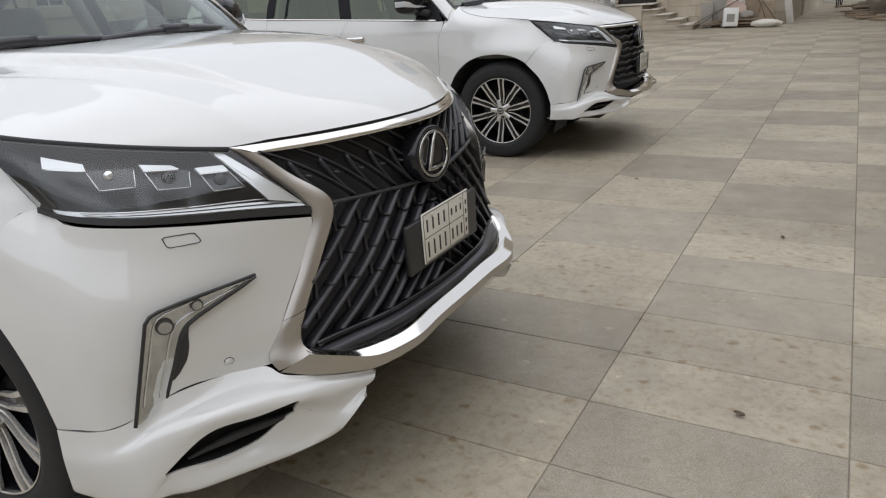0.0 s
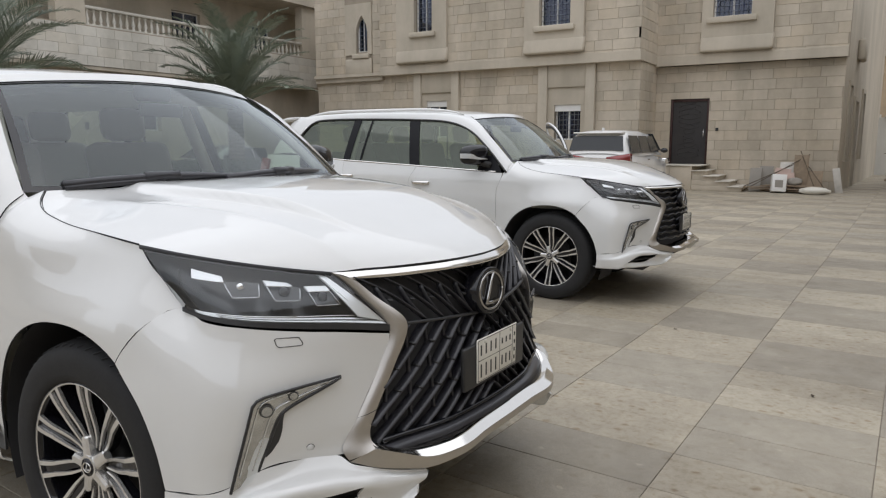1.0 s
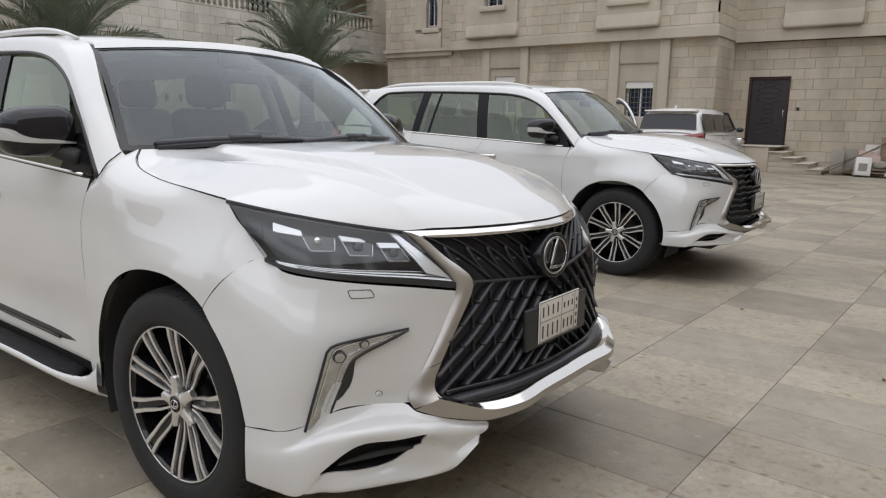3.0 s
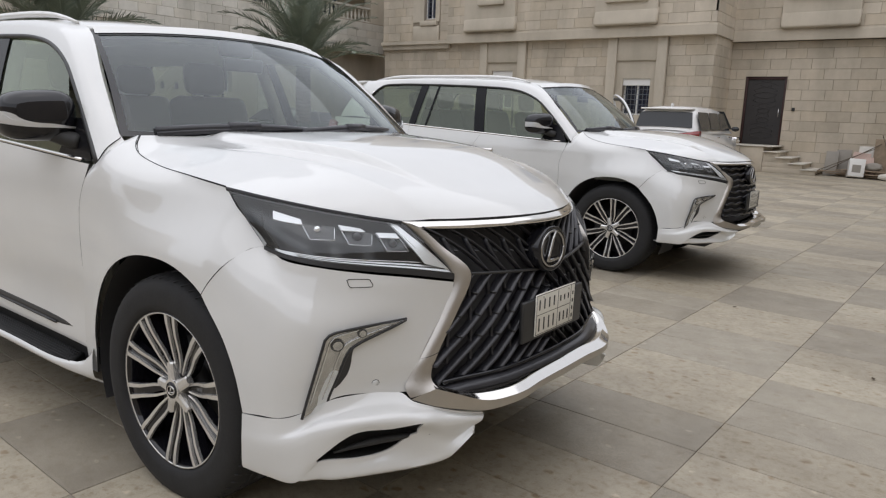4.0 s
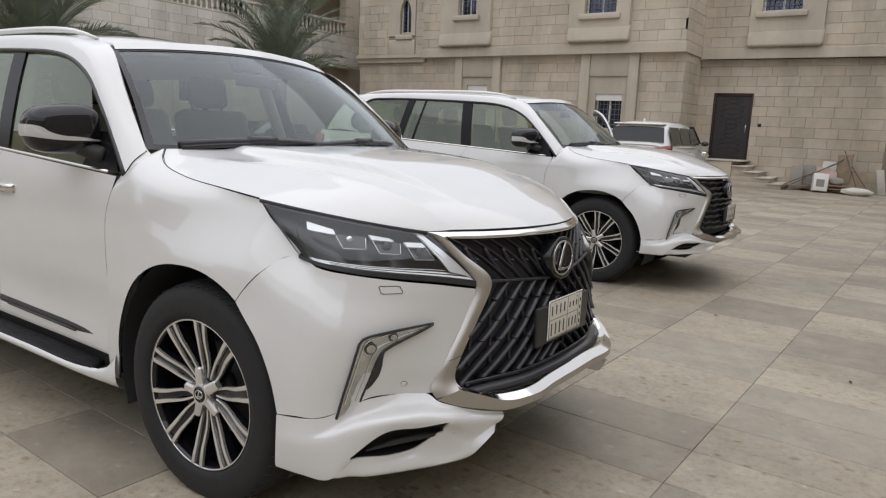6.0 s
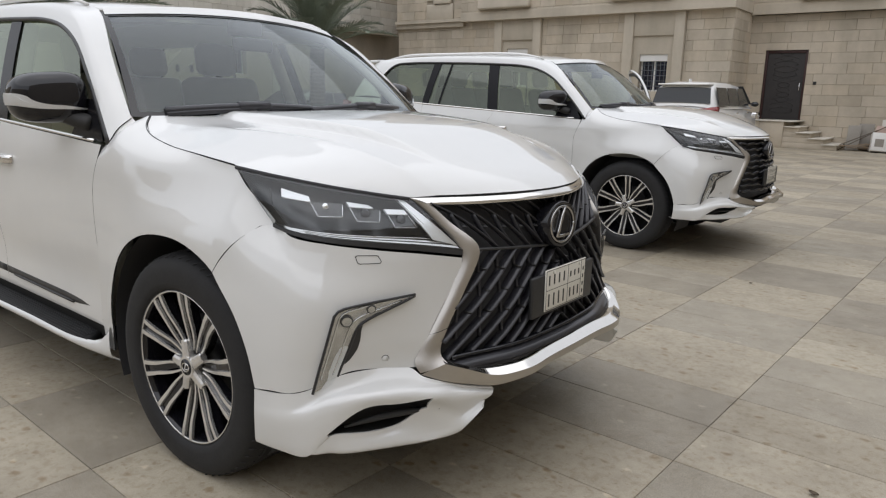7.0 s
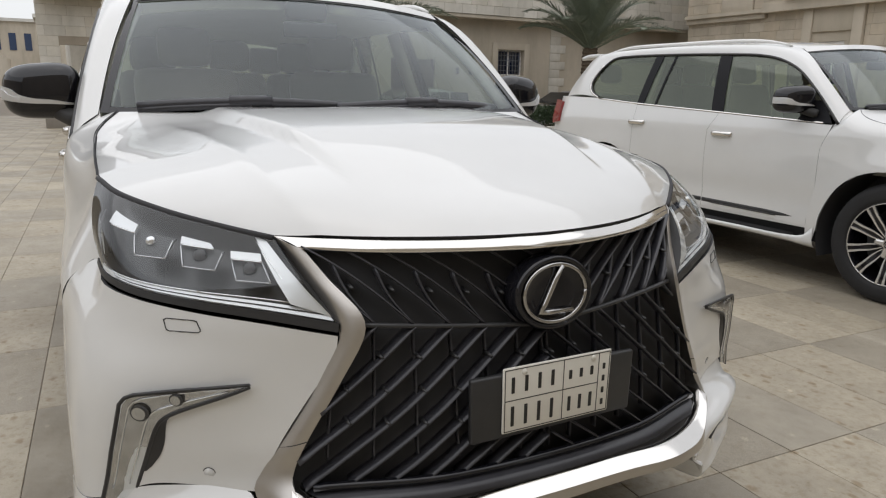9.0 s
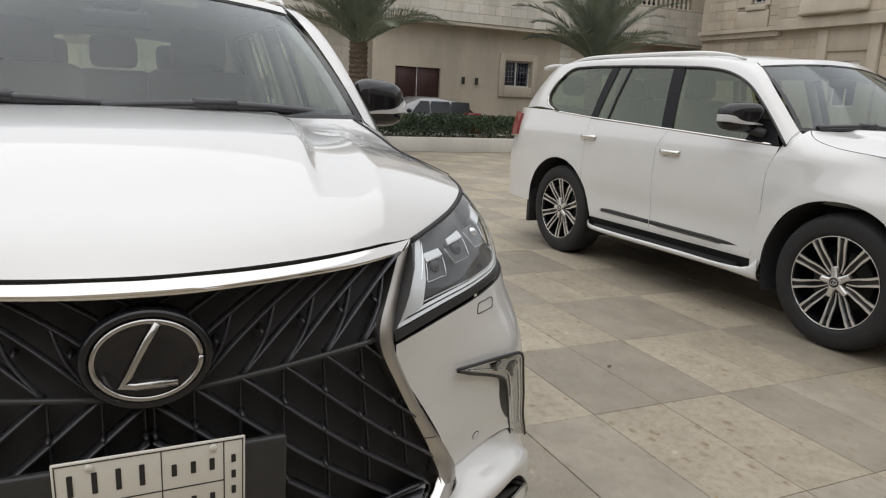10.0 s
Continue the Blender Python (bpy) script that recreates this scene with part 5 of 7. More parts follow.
            part("handle_recess", bm, M_VAN, dd)
            # lower moulding
        for dd, x0, x1 in ((d, -1.594, -0.590), (e, -2.27, -1.606)):
            bm = bmesh.new()
            line = [Vector((x, (side_y(x, 0.505) - 0.004) * s, lerp(0.512, 0.492, (x + 2.27) / 1.66))) for x in lin(x0, x1, 12)]
            tube(bm, line, 0.022, 8, flat=0.45, taper=lambda q, x0=x0, x1=x1: (0.2 + 0.8 * min(1, q * 4) ** 0.7) if x0 < -2 else (0.12 + 0.88 * min(1, (1 - q) * 3) ** 0.7))
            part("door_moulding", bm, M_TRIM, dd, "dark side moulding")
            bm = bmesh.new()
            tube(bm, [p + Vector((0, 0.010 * s, -0.012)) for p in line[1:-3]], 0.006, 6)
            part("moulding_strip", bm, M_TRIM, dd)
        # glass
        def pane(name, x0b, x0t, x1b, x1t, n=14):
            pts = []
            xt = [q[0] for q in W_TOP[:11]][::-1]
            zt = [q[1] for q in W_TOP[:11]][::-1]
            for j in range(9):
                row = []
                for i in range(n):
                    u = i / (n - 1)
                    v = j / 8
                    xb = lerp(x0b, x1b, u)
                    xtop = lerp(x0t, x1t, u)
                    x = lerp(xb, xtop, v)
                    hi = float(np.interp(x, xt, zt)) if x > -3.0 else float(np.interp(x, [-3.24, -3.13, -3.02], [1.50, 1.66, 1.725]))
                    z = lerp(belt(x), hi, v)
                    row.append(Vector((x, (glass_y(z) - 0.012) * s, z)))
                pts.append(row)
            bm = bmesh.new()
            grid(bm, pts)
            o = part(name, bm, M_TINT, car, "grey tinted side glass")
            o.visible_shadow = False
            return pts
        pane("front_side_window", -1.50, -1.585, -0.60, -0.90)
        pane("rear_side_window", -2.44, -2.36, -1.56, -1.66)
        q_out = [(-2.49, 1.302), (-2.41, 1.735), (-2.80, 1.735), (-3.02, 1.718), (-3.13, 1.655), (-3.22, 1.55), (-3.245, 1.46), (-3.19, 1.39), (-3.07, 1.338)]
        qv = [Vector((x, (glass_y(z) - 0.012) * s, z)) for x, z in q_out]
        bm = bmesh.new()
        c = bm.verts.new(sum(qv, Vector()) / len(qv))
        ring = [bm.verts.new(p) for p in qv]
        for i in range(len(ring)):
            bm.faces.new((c, ring[i], ring[(i + 1) % len(ring)]))
        part("quarter_window", bm, M_TINT, car, "grey tinted quarter glass").visible_shadow = False
        # black pillars between the panes
        def pillar(x0b, x1b, x0t, x1t, zt=1.712, lift=0.0, nm="door_pillar"):
            pts = []
            for j in range(7):
                v = j / 6
                row = []
                for xb, xt_ in ((x0b, x0t), (x1b, x1t)):
                    x = lerp(xb, xt_, v)
                    z = lerp(belt(x) - 0.004, zt, v)
                    row.append(Vector((x, glass_y(z) - 0.007 + lift, z)))
                pts.append(row)
            sheet(nm, pts, s, M_PILLAR, car, "black door pillar film", 0.004)
        pillar(-1.615, -1.49, -1.70, -1.575)
        pillar(-2.525, -2.435, -2.455, -2.355, 1.732)
        pillar(-2.295, -2.272, -2.215, -2.192, 1.722, 0.0, "window_divider")
        pillar(-0.80, -0.52, -0.72, -0.62, 1.36, 0.002, "mirror_base_trim")
        bm = bmesh.new()
        tube(bm, [Vector((p.x, (p.y - 0.002) * s, p.z)) for p in crom(wl_, 70)], 0.011, 6)
        part("window_seal", bm, M_TRIM, car)
        bm = bmesh.new()
        tube(bm, [Vector((x, (glass_y(belt(x)) + 0.004) * s, belt(x) - 0.004)) for x in lin(-3.08, -0.58, 30)], 0.009, 6)
        part("belt_moulding", bm, M_CHROME, car, "chrome strip below the windows")
        bm = bmesh.new()
        tube(bm, [Vector((p.x - 0.016, (p.y + 0.003) * s, p.z)) for p in crom(wl_[11:], 14)], 0.009, 6)
        part("quarter_moulding", bm, M_CHROME, car)
        # rear lamp
        pts = column_panel(lin(-3.84, -3.69, 6), lambda x: 1.07 + 0.02 * ((x + 3.7) / 0.14), lambda x: 1.30 - 0.1 * ss(-3.75, -3.5, -abs(x)), 6, 0.0, lambda x, z: side_y(x, z) + 0.010)
        sheet("tail_lamp", pts, s, M_RED, car, "red tail lamp", 0.03)
        # fuel flap line, sill and running board
        bm = bmesh.new()
        grid(bm, mirrored(surf([[(x, side_y(x, 0.47) - 0.004, 0.468) for x in lin(-2.36, -0.55, 6)], [(x, side_y(x, 0.46) - 0.001, 0.442) for x in lin(-2.36, -0.55, 6)], [(x, side_y(x, 0.46) - 0.004, 0.426) for x in lin(-2.36, -0.55, 6)]], 10, 6), s))
        part("sill", bm, M_PAINT, car)
        bm = bmesh.new()
        grid(bm, mirrored(surf([[(x, side_y(x, 0.46) - 0.005, 0.428) for x in lin(-2.36, -0.60, 6)], [(x, 0.942, 0.388) for x in lin(-2.36, -0.60, 6)], [(x, 0.930, 0.352) for x in lin(-2.36, -0.60, 6)], [(x, 0.90, 0.29) for x in lin(-2.36, -0.60, 6)]], 10, 8), s))
        part("sill_riser", bm, M_TYRE, car, "black inner edge of the running board")
        bm = bmesh.new()
        tp = surf([[(-2.34, 0.90, 0.352), (-2.0, 0.90, 0.352), (-1.2, 0.90, 0.352), (-0.74, 0.90, 0.352)], [(-2.25, 1.020, 0.350), (-2.0, 1.030, 0.350), (-1.2, 1.030, 0.350), (-0.68, 1.015, 0.350)]], 16, 3, smooth_across=False)
        grid(bm, mirrored(tp, s))
        step = part("running_board", bm, M_TYRE, car, "black ribbed running board")
        m = step.modifiers.new("thickness", "SOLIDIFY")
        m.thickness, m.offset = 0.03, 0
        bm = bmesh.new()
        for k in range(7):
            y = 0.930 + 0.0145 * k
            tube(bm, [Vector((x, y * s, 0.3665)) for x in lin(-2.24 + 0.01 * k, -0.74 + 0.006 * k, 3)], 0.0042, 4)
        part("tread_ribs", bm, M_TYRE, step)
        bm = bmesh.new()
        rim_ = surf([[(-2.42, 0.93, 0.38), (-2.30, 1.005, 0.364), (-2.1, 1.032, 0.360), (-1.2, 1.032, 0.360), (-0.72, 1.020, 0.360), (-0.60, 0.985, 0.375), (-0.545, 0.965, 0.46)],
                     [(-2.42, 0.94, 0.37), (-2.30, 1.018, 0.356), (-2.1, 1.044, 0.353), (-1.2, 1.044, 0.353), (-0.72, 1.033, 0.353), (-0.60, 1.0, 0.360), (-0.535, 0.985, 0.42)],
                     [(-2.42, 0.94, 0.33), (-2.30, 1.012, 0.330), (-2.1, 1.036, 0.328), (-1.2, 1.036, 0.328), (-0.72, 1.026, 0.325), (-0.60, 1.0, 0.315), (-0.52, 0.985, 0.310)],
                     [(-2.42, 0.88, 0.30), (-2.30, 0.94, 0.300), (-2.1, 0.96, 0.300), (-1.2, 0.96, 0.300), (-0.72, 0.955, 0.295), (-0.60, 0.945, 0.285), (-0.52, 0.93, 0.280)]], 40, 12)
        grid(bm, mirrored(rim_, s))
        part("side_skirt", bm, M_PAINT, car, "white side skirt edge")
        # wheel arch liners and flaps
        for cx in (0.0, -2.87):
            bm = bmesh.new()
            ang = lin(-0.35, math.pi + 0.35, 26)
            grid(bm, [[Vector((cx + (ARCH + 0.030) * math.cos(t), y * s, HUBZ + (ARCH + 0.030) * math.sin(t))) for t in ang] for y in (0.962, 0.80, 0.60)])
            rr = ARCH + 0.030
            grid(bm, [[Vector((cx + q * rr * math.cos(t), 0.60 * s, HUBZ + q * rr * math.sin(t))) for t in ang] for q in (1.0, 0.5, 0.02)])
            part("wheel_arch_liner", bm, M_DARK, car, "black wheel arch liner")
        part("mud_flap", boxes((-3.41, -3.36, min(0.78 * s, 0.962 * s), max(0.78 * s, 0.962 * s), 0.20, 0.55), bevel=0.012), M_MATT, car)
        # door mirror
        bm = bmesh.new()
        bmesh.ops.create_uvsphere(bm, u_segments=28, v_segments=18, radius=1.0)
        for v in bm.verts:
            x, y, z = v.co
            q = lambda c, e: math.copysign(abs(c) ** e, c)
            x, y, z = q(x, 0.75), q(y, 0.62), q(z, 0.66)
            xx = -0.785 + x * 0.092 - 0.038 * y
            v.co = Vector((xx, (1.032 + y * 0.130) * s, 1.364 + z * 0.100 * (1 - 0.05 * y) - 0.006 * y))
        mir = part("door_mirror", bm, M_BLACK, car, "gloss black door mirror")

        def on_mirror(lam, phi, k):
            """A place on the mirror's shell: lam round it from the front outwards, phi up, k how far out."""
            x, y, z = math.cos(phi) * math.cos(lam), math.cos(phi) * math.sin(lam), math.sin(phi)
            x, y, z = q(x, 0.75), q(y, 0.62), q(z, 0.66)
            return Vector((-0.785 + k * x * 0.092 - 0.038 * y, 1.032 + k * y * 0.130, 1.364 + k * z * 0.100 * (1 - 0.05 * y) - 0.006 * y))
        span = lin(-0.85, 1.95, 26)
        rows_b = []
        for e in lin(-1, 1, 5):
            rows_b.append([on_mirror(l_, lerp(-0.30, -0.02, ss(-0.85, 1.3, l_)) + e * lerp(0.03, 0.115, ss(-0.8, 0.9, l_)), 1.025) for l_ in span])
        o = sheet("mirror_indicator", rows_b, s, M_BLADE, mir, "silver strip round the mirror", 0.004)
        lamp_rows = [[on_mirror(l_, lerp(-0.14, -0.01, ss(0.2, 1.3, l_)) + e * 0.055, 1.055) for l_ in lin(0.35, 1.75, 14)] for e in lin(-1, 1, 3)]
        sheet("turn_lamp", lamp_rows, s, M_BLADE, mir, "clear turn indicator", 0.003)
        bm = bmesh.new()
        tube(bm, crom([(-0.66, 0.915 * s, 1.262), (-0.70, 0.945 * s, 1.275), (-0.76, 0.99 * s, 1.300)], 8), 0.034, 10, flat=1.2)
        part("mirror_stalk", bm, M_MATT, mir)
        # headlamp
        topc, botc = crom(HL_TOP, 22), crom(HL_BOT, 22)
        lens, house = [], []
        for j in range(9):
            v = j / 8
            row, low = [], []
            for a, b in zip(topc, botc):
                p = a.lerp(b, v)
                nrm = Vector((0.75, 0.62, 0.2)).normalized()
                row.append(p + nrm * (0.026 * math.sin(math.pi * v) ** 0.8))
                low.append(p - Vector((0.055, 0.030, 0.022 * (1 - v))) + nrm * 0.01 * math.sin(math.pi * v))
            lens.append(row)
            house.append(low)
        inset(lens, 0.002)
        lamp = new("headlamp")
        lamp.parent = car
        sheet("lamp_lens", lens, s, M_LENS, lamp, "clear headlamp lens", 0.0).visible_shadow = False
        sheet("lamp_housing", house, s, M_LAMPIN, lamp, "dark headlamp inside", 0.0)
        bm = bmesh.new()
        for a, b in ((lens[0], house[0]), (lens[-1], house[-1]), ([r[0] for r in lens], [r[0] for r in house]), ([r[-1] for r in lens], [r[-1] for r in house])):
            grid(bm, mirrored([a, b], s))
        part("lamp_rim", bm, M_TRIM, lamp)

        def at_lamp(u, v, depth):
            """A place inside the lamp: u from the wing to the grille, v from top to bottom, depth behind the lens."""
            i = u * 21
            k = min(int(i), 20)
            a, b = topc[k].lerp(topc[k + 1], i - k), botc[k].lerp(botc[k + 1], i - k)
            p = a.lerp(b, v) + Vector((0.75, 0.62, 0.2)).normalized() * (0.026 * math.sin(math.pi * min(max(v, 0), 1)) ** 0.8)
            return p - Vector((0.72, 0.45, 0.05)) * depth
        def lamp_patch(nm, a, b, c, d, depth, mat, label="", n=6, thick=0.004, owner=lamp):
            """A plate in the lamp between four places: a to b along its top, c to d along its foot."""
            rows_ = [[at_lamp(lerp(lerp(a[0], b[0], t), lerp(c[0], d[0], t), v), lerp(lerp(a[1], b[1], t), lerp(c[1], d[1], t), v), lerp(depth[0], depth[1], v)) for t in lin(0, 1, n)] for v in lin(0, 1, 4)]
            return sheet(nm, rows_, s, mat, owner, label, thick)

        def lamp_line(nm, pts, depth, r, mat, owner):
            bm = bmesh.new()
            path = [at_lamp(lerp(a[0], b[0], t), lerp(a[1], b[1], t), depth) for a, b in zip(pts, pts[1:]) for t in lin(0, 1, 8)]
            tube(bm, [Vector((p.x, p.y * s, p.z)) for p in path], r, 5)
            return part(nm, bm, mat, owner)
        # lower light blade: three stepped silver lines with an upturned end
        blade = sheet("running_light", [[at_lamp(u, lerp(0.975 - 0.085 * u, 0.985, v), lerp(0.016, 0.004, v)) for u in lin(0.085, 0.985, 24)] for v in lin(0, 1, 4)], s, M_BLADE, lamp, "silver running light blade", 0.006)
        lamp_line("blade_line", [(0.12, 0.945), (0.55, 0.90), (0.875, 0.845)], 0.012, 0.0018, M_REFL, blade)
        lamp_line("blade_line", [(0.10, 0.975), (0.55, 0.945), (0.97, 0.915)], 0.006, 0.0016, M_TRIM, blade)
        lamp_patch("blade_root", (0.095, 0.95), (0.20, 0.93), (0.10, 0.99), (0.21, 0.985), (0.010, 0.004), M_BLADE, "", 6, 0.004, blade)
        lamp_patch("light_blade_end", (0.905, 0.09), (0.945, 0.12), (0.872, 0.86), (0.995, 0.93), (0.016, 0.006), M_BLADE, "pale silver end of the light blade", 6, 0.005)
        lamp_line("blade_line", [(0.905, 0.10), (0.912, 0.72), (0.880, 0.85)], 0.010, 0.0018, M_REFL, blade)
        # bright bars over three projector cells
        for k, (bar, cell) in enumerate((
            (((0.250, 0.262), (0.385, 0.325), (0.212, 0.415), (0.372, 0.405)), ((0.370, 0.413), (0.350, 0.650), (0.480, 0.605), (0.545, 0.363))),
            (((0.580, 0.315), (0.690, 0.325), (0.570, 0.395), (0.700, 0.370)), ((0.570, 0.400), (0.540, 0.650), (0.660, 0.625), (0.730, 0.388))),
            (((0.760, 0.365), (0.880, 0.320), (0.750, 0.445), (0.870, 0.405)), ((0.750, 0.462), (0.720, 0.700), (0.850, 0.655), (0.870, 0.413))))):
            lamp_patch("light_bar", *bar, (0.026, 0.018), M_BLADE, "bright reflector bar", 6, 0.006)
            lamp_line("bar_edge", [bar[2], bar[3]], 0.016, 0.0020, M_REFL, lamp)
            o = lamp_patch("projector_box", cell[0], cell[3], cell[1], cell[2], (0.036, 0.020), M_LAMPIN, "dark projector cell", 6, 0.003)
            lamp_line("cell_edge", cell, 0.017, 0.0017, M_FOG, o)
            mid_ = [sum(q[i] for q in cell) / 4 for i in (0, 1)]
            c = at_lamp(mid_[0], mid_[1] - (0.05 if k == 0 else 0.02), 0.026)
            bm = bmesh.new()
            bmesh.ops.create_uvsphere(bm, u_segments=14, v_segments=8, radius=0.013 if k == 0 else 0.016, matrix=Matrix.Translation((c.x, c.y * s, c.z)))
            part("projector", bm, M_REFL if k == 0 else M_BLACK, o, "silver projector" if k == 0 else "dark projector lens")
        # inner step of the housing, seen through the lens' outer corner
        lamp_line("housing_step", [(0.17, 0.30), (0.10, 0.62), (0.12, 0.92)], 0.014, 0.0030, M_MATT, lamp)
        # dark bead under the bonnet's edge, standing for the shade in the gap
        bm = bmesh.new()
        tube(bm, [Vector((p.x + 0.004, (p.y + 0.002) * s, p.z - 0.005)) for p in topc], 0.0070, 6)
        part("lamp_seal", bm, M_DARK, lamp, "dark line standing for the shaded gap over the lamp")
        # dark strip below the lamp
        strip = [[Vector((p.x, p.y, p.z + 0.001)) for p in botc], [Vector((p.x + 0.003, p.y + 0.003, p.z - lerp(0.010, 0.018, i / 21))) for i, p in enumerate(botc)]]
        sheet("lamp_strip", strip, s, M_TRIM, lamp, "dark strip under the lamp", 0.006)
        # front bumper skin
        g0 = [(0.899, 0.489, 0.889), (0.833, 0.625, 0.914), (0.760, 0.754, 0.935), (0.670, 0.856, 0.955), (0.562, 0.905, 0.971)] + [(x, side_y(x, bumper_seam(x)), bumper_seam(x) - 0.001) for x in (0.472, 0.42, 0.36, 0.30, 0.264)]
        g1 = [(0.900, 0.500, 0.835), (0.838, 0.640, 0.855), (0.775, 0.760, 0.872), (0.695, 0.862, 0.880), (0.60, 0.925, 0.882), (0.50, 0.958, 0.880), (0.42, 0.978, 0.865), (0.35, 0.992, 0.825), (0.300, 1.000, 0.785)]
        g2 = [(0.894, 0.548, 0.770), (0.850, 0.650, 0.782), (0.800, 0.770, 0.788), (0.735, 0.885, 0.780), (0.650, 0.950, 0.770), (0.56, 0.978, 0.760), (0.48, 0.992, 0.745), (0.42, 1.000, 0.720), (0.385, 1.004, 0.700)]
        g3 = [(0.885, 0.632, 0.650), (0.850, 0.700, 0.655), (0.808, 0.785, 0.658), (0.752, 0.890, 0.652), (0.68, 0.955, 0.640), (0.60, 0.985, 0.625), (0.53, 0.998, 0.610), (0.48, 1.003, 0.596), (0.448, 1.005, 0.590)]
        g4 = [(0.880, 0.692, 0.543), (0.852, 0.737, 0.546), (0.815, 0.797, 0.555), (0.765, 0.887, 0.560), (0.70, 0.952, 0.520), (0.63, 0.985, 0.496), (0.56, 0.998, 0.492), (0.51, 1.003, 0.484), (0.482, 1.005, 0.480)]
        bump_pts = surf([g0, g1, g2, g3, g4], 40, 24, gap=0.0014)
        sheet("front_bumper", bump_pts, s, M_PAINT, car, "pearl white front bumper corner", 0.008)
        # parking sensor, washer cover
        def on_bumper(y, z):
            best = min((p for r in bump_pts for p in r), key=lambda p: (p.y - y) ** 2 + (p.z - z) ** 2)
            return best
        c = on_bumper(0.775, 0.585)
        for r, m_, d in ((0.0135, M_TRIM, 0.004), (0.0115, M_PAINT, 0.005)):
            bm = bmesh.new()
            n_ = Vector((0.86, 0.5 * s, 0))
            q = Vector((c.x, c.y * s, c.z))
            cyl(bm, q - n_ * 0.01, q + n_ * d, r, n=20)
            part("parking_sensor", bm, m_, car)
        flat_ = [p for r in bump_pts for p in r]

        def skin_x(y, z):
            """The bumper's forward reach at a place across and a height."""
            near = sorted(flat_, key=lambda p: (p.y - y) ** 2 + (p.z - z) ** 2)[:5]
            ws = [1 / ((p.y - y) ** 2 + (p.z - z) ** 2 + 1e-5) for p in near]
            return sum(w * p.x for w, p in zip(ws, near)) / sum(ws)
        corners = [(0.750, 0.917), (0.755, 0.919), (0.802, 0.921), (0.808, 0.918), (0.805, 0.899), (0.800, 0.896), (0.749, 0.895), (0.744, 0.898)]
        loop = []
        for a, b in zip(corners, corners[1:] + corners[:1]):
            for q in range(5):
                y, z = lerp(a[0], b[0], q / 5), lerp(a[1], b[1], q / 5)
                loop.append(Vector((skin_x(y, z) + 0.0042, (y + 0.0022) * s, z)))
        bm = bmesh.new()
        tube(bm, loop + [loop[0]], 0.0012, 5)
        part("washer_cover", bm, M_MATT, car, "lamp washer cover outline")
        # fog lamp: an angled lamp with a tapering arm
        F_OUT = [(0.853, 0.673, 0.791), (0.827, 0.738, 0.787), (0.800, 0.801, 0.783), (0.772, 0.862, 0.777), (0.752, 0.896, 0.770), (0.742, 0.911, 0.757), (0.738, 0.917, 0.735), (0.726, 0.934, 0.660), (0.712, 0.954, 0.575), (0.700, 0.972, 0.505)]
        F_IN = [(0.853, 0.673, 0.787), (0.838, 0.712, 0.771), (0.822, 0.752, 0.757), (0.806, 0.792, 0.743), (0.792, 0.822, 0.730), (0.779, 0.846, 0.713), (0.772, 0.858, 0.690), (0.760, 0.876, 0.635), (0.745, 0.899, 0.570), (0.738, 0.909, 0.536)]
        out_, in_ = crom(F_OUT, 28), crom(F_IN, 28)
        nrm = Vector((0.80, 0.60, 0)).normalized()
        fog = new("fog_lamp")
        fog.parent = car
        sheet("fog_lens", [[a.lerp(b, v) + nrm * (0.010 + 0.008 * math.sin(math.pi * v)) for a, b in zip(out_, in_)] for v in lin(0.06, 0.94, 6)], s, M_LENS, fog, "clear fog lamp lens", 0.0).visible_shadow = False
        sheet("fog_reflector", [[a.lerp(b, v) + nrm * (0.005 - 0.003 * math.sin(math.pi * v)) for a, b in zip(out_, in_)] for v in lin(0.05, 0.95, 7)], s, M_FOG, fog, "silver fog lamp reflector", 0.003)
        for v_ in (0.22, 0.72):
            bm = bmesh.new()
            tube(bm, [Vector((p.x, p.y * s, p.z)) for p in [a.lerp(b, v_) + nrm * 0.007 for a, b in zip(out_[3:-2], in_[3:-2])]], 0.0022, 5)
            part("fog_light_guide", bm, M_REFL, fog)
        bm = bmesh.new()
        tube(bm, [Vector((p.x, p.y * s, p.z)) for p in [q + nrm * 0.009 for q in out_]], 0.0045, 6)
        tube(bm, [Vector((p.x, p.y * s, p.z)) for p in [q + nrm * 0.009 for q in in_]], 0.0045, 6)
        part("fog_rim", bm, M_TRIM, fog, "dark fog lamp rim")
        for t, r in ((0.53, 0.020), (0.36, 0.015)):
            i = int(t * 27)
            c = out_[i].lerp(in_[i], 0.5) + nrm * 0.008
            bm = bmesh.new()
            q = Vector((c.x, c.y * s, c.z))
            nn = Vector((nrm.x, nrm.y * s, 0))
            cyl(bm, q, q + nn * 0.004, r, r * 0.9, n=20)
            b_ = part("fog_bulb_ring", bm, M_LAMPIN, fog, smooth=False)
            bm = bmesh.new()
            cyl(bm, q + nn * 0.003, q + nn * 0.006, r * 0.72, n=20)
            part("fog_bulb", bm, M_FOG, b_, smooth=False)
        # dark vent beside the lamp
        v0 = in_[12:-4]
        v1 = [p + Vector((0.012, -0.021, 0.0)) * math.sin(math.pi * (0.04 + 0.93 * (i / (len(v0) - 1)) ** 1.25)) for i, p in enumerate(v0)]
        sheet("fog_vent", [[p + nrm * 0.008 for p in v0], [Vector((max(skin_x(p.y, p.z) + 0.004, p.x), p.y, p.z)) for p in v1]], s, M_TRIM, fog, "dark vent beside the fog lamp", 0.004)
        # lower lip: one moulding with a shelf, a slot and a blade below it
        seam_ = [drawn(p) for p in crom(g4, 80)]
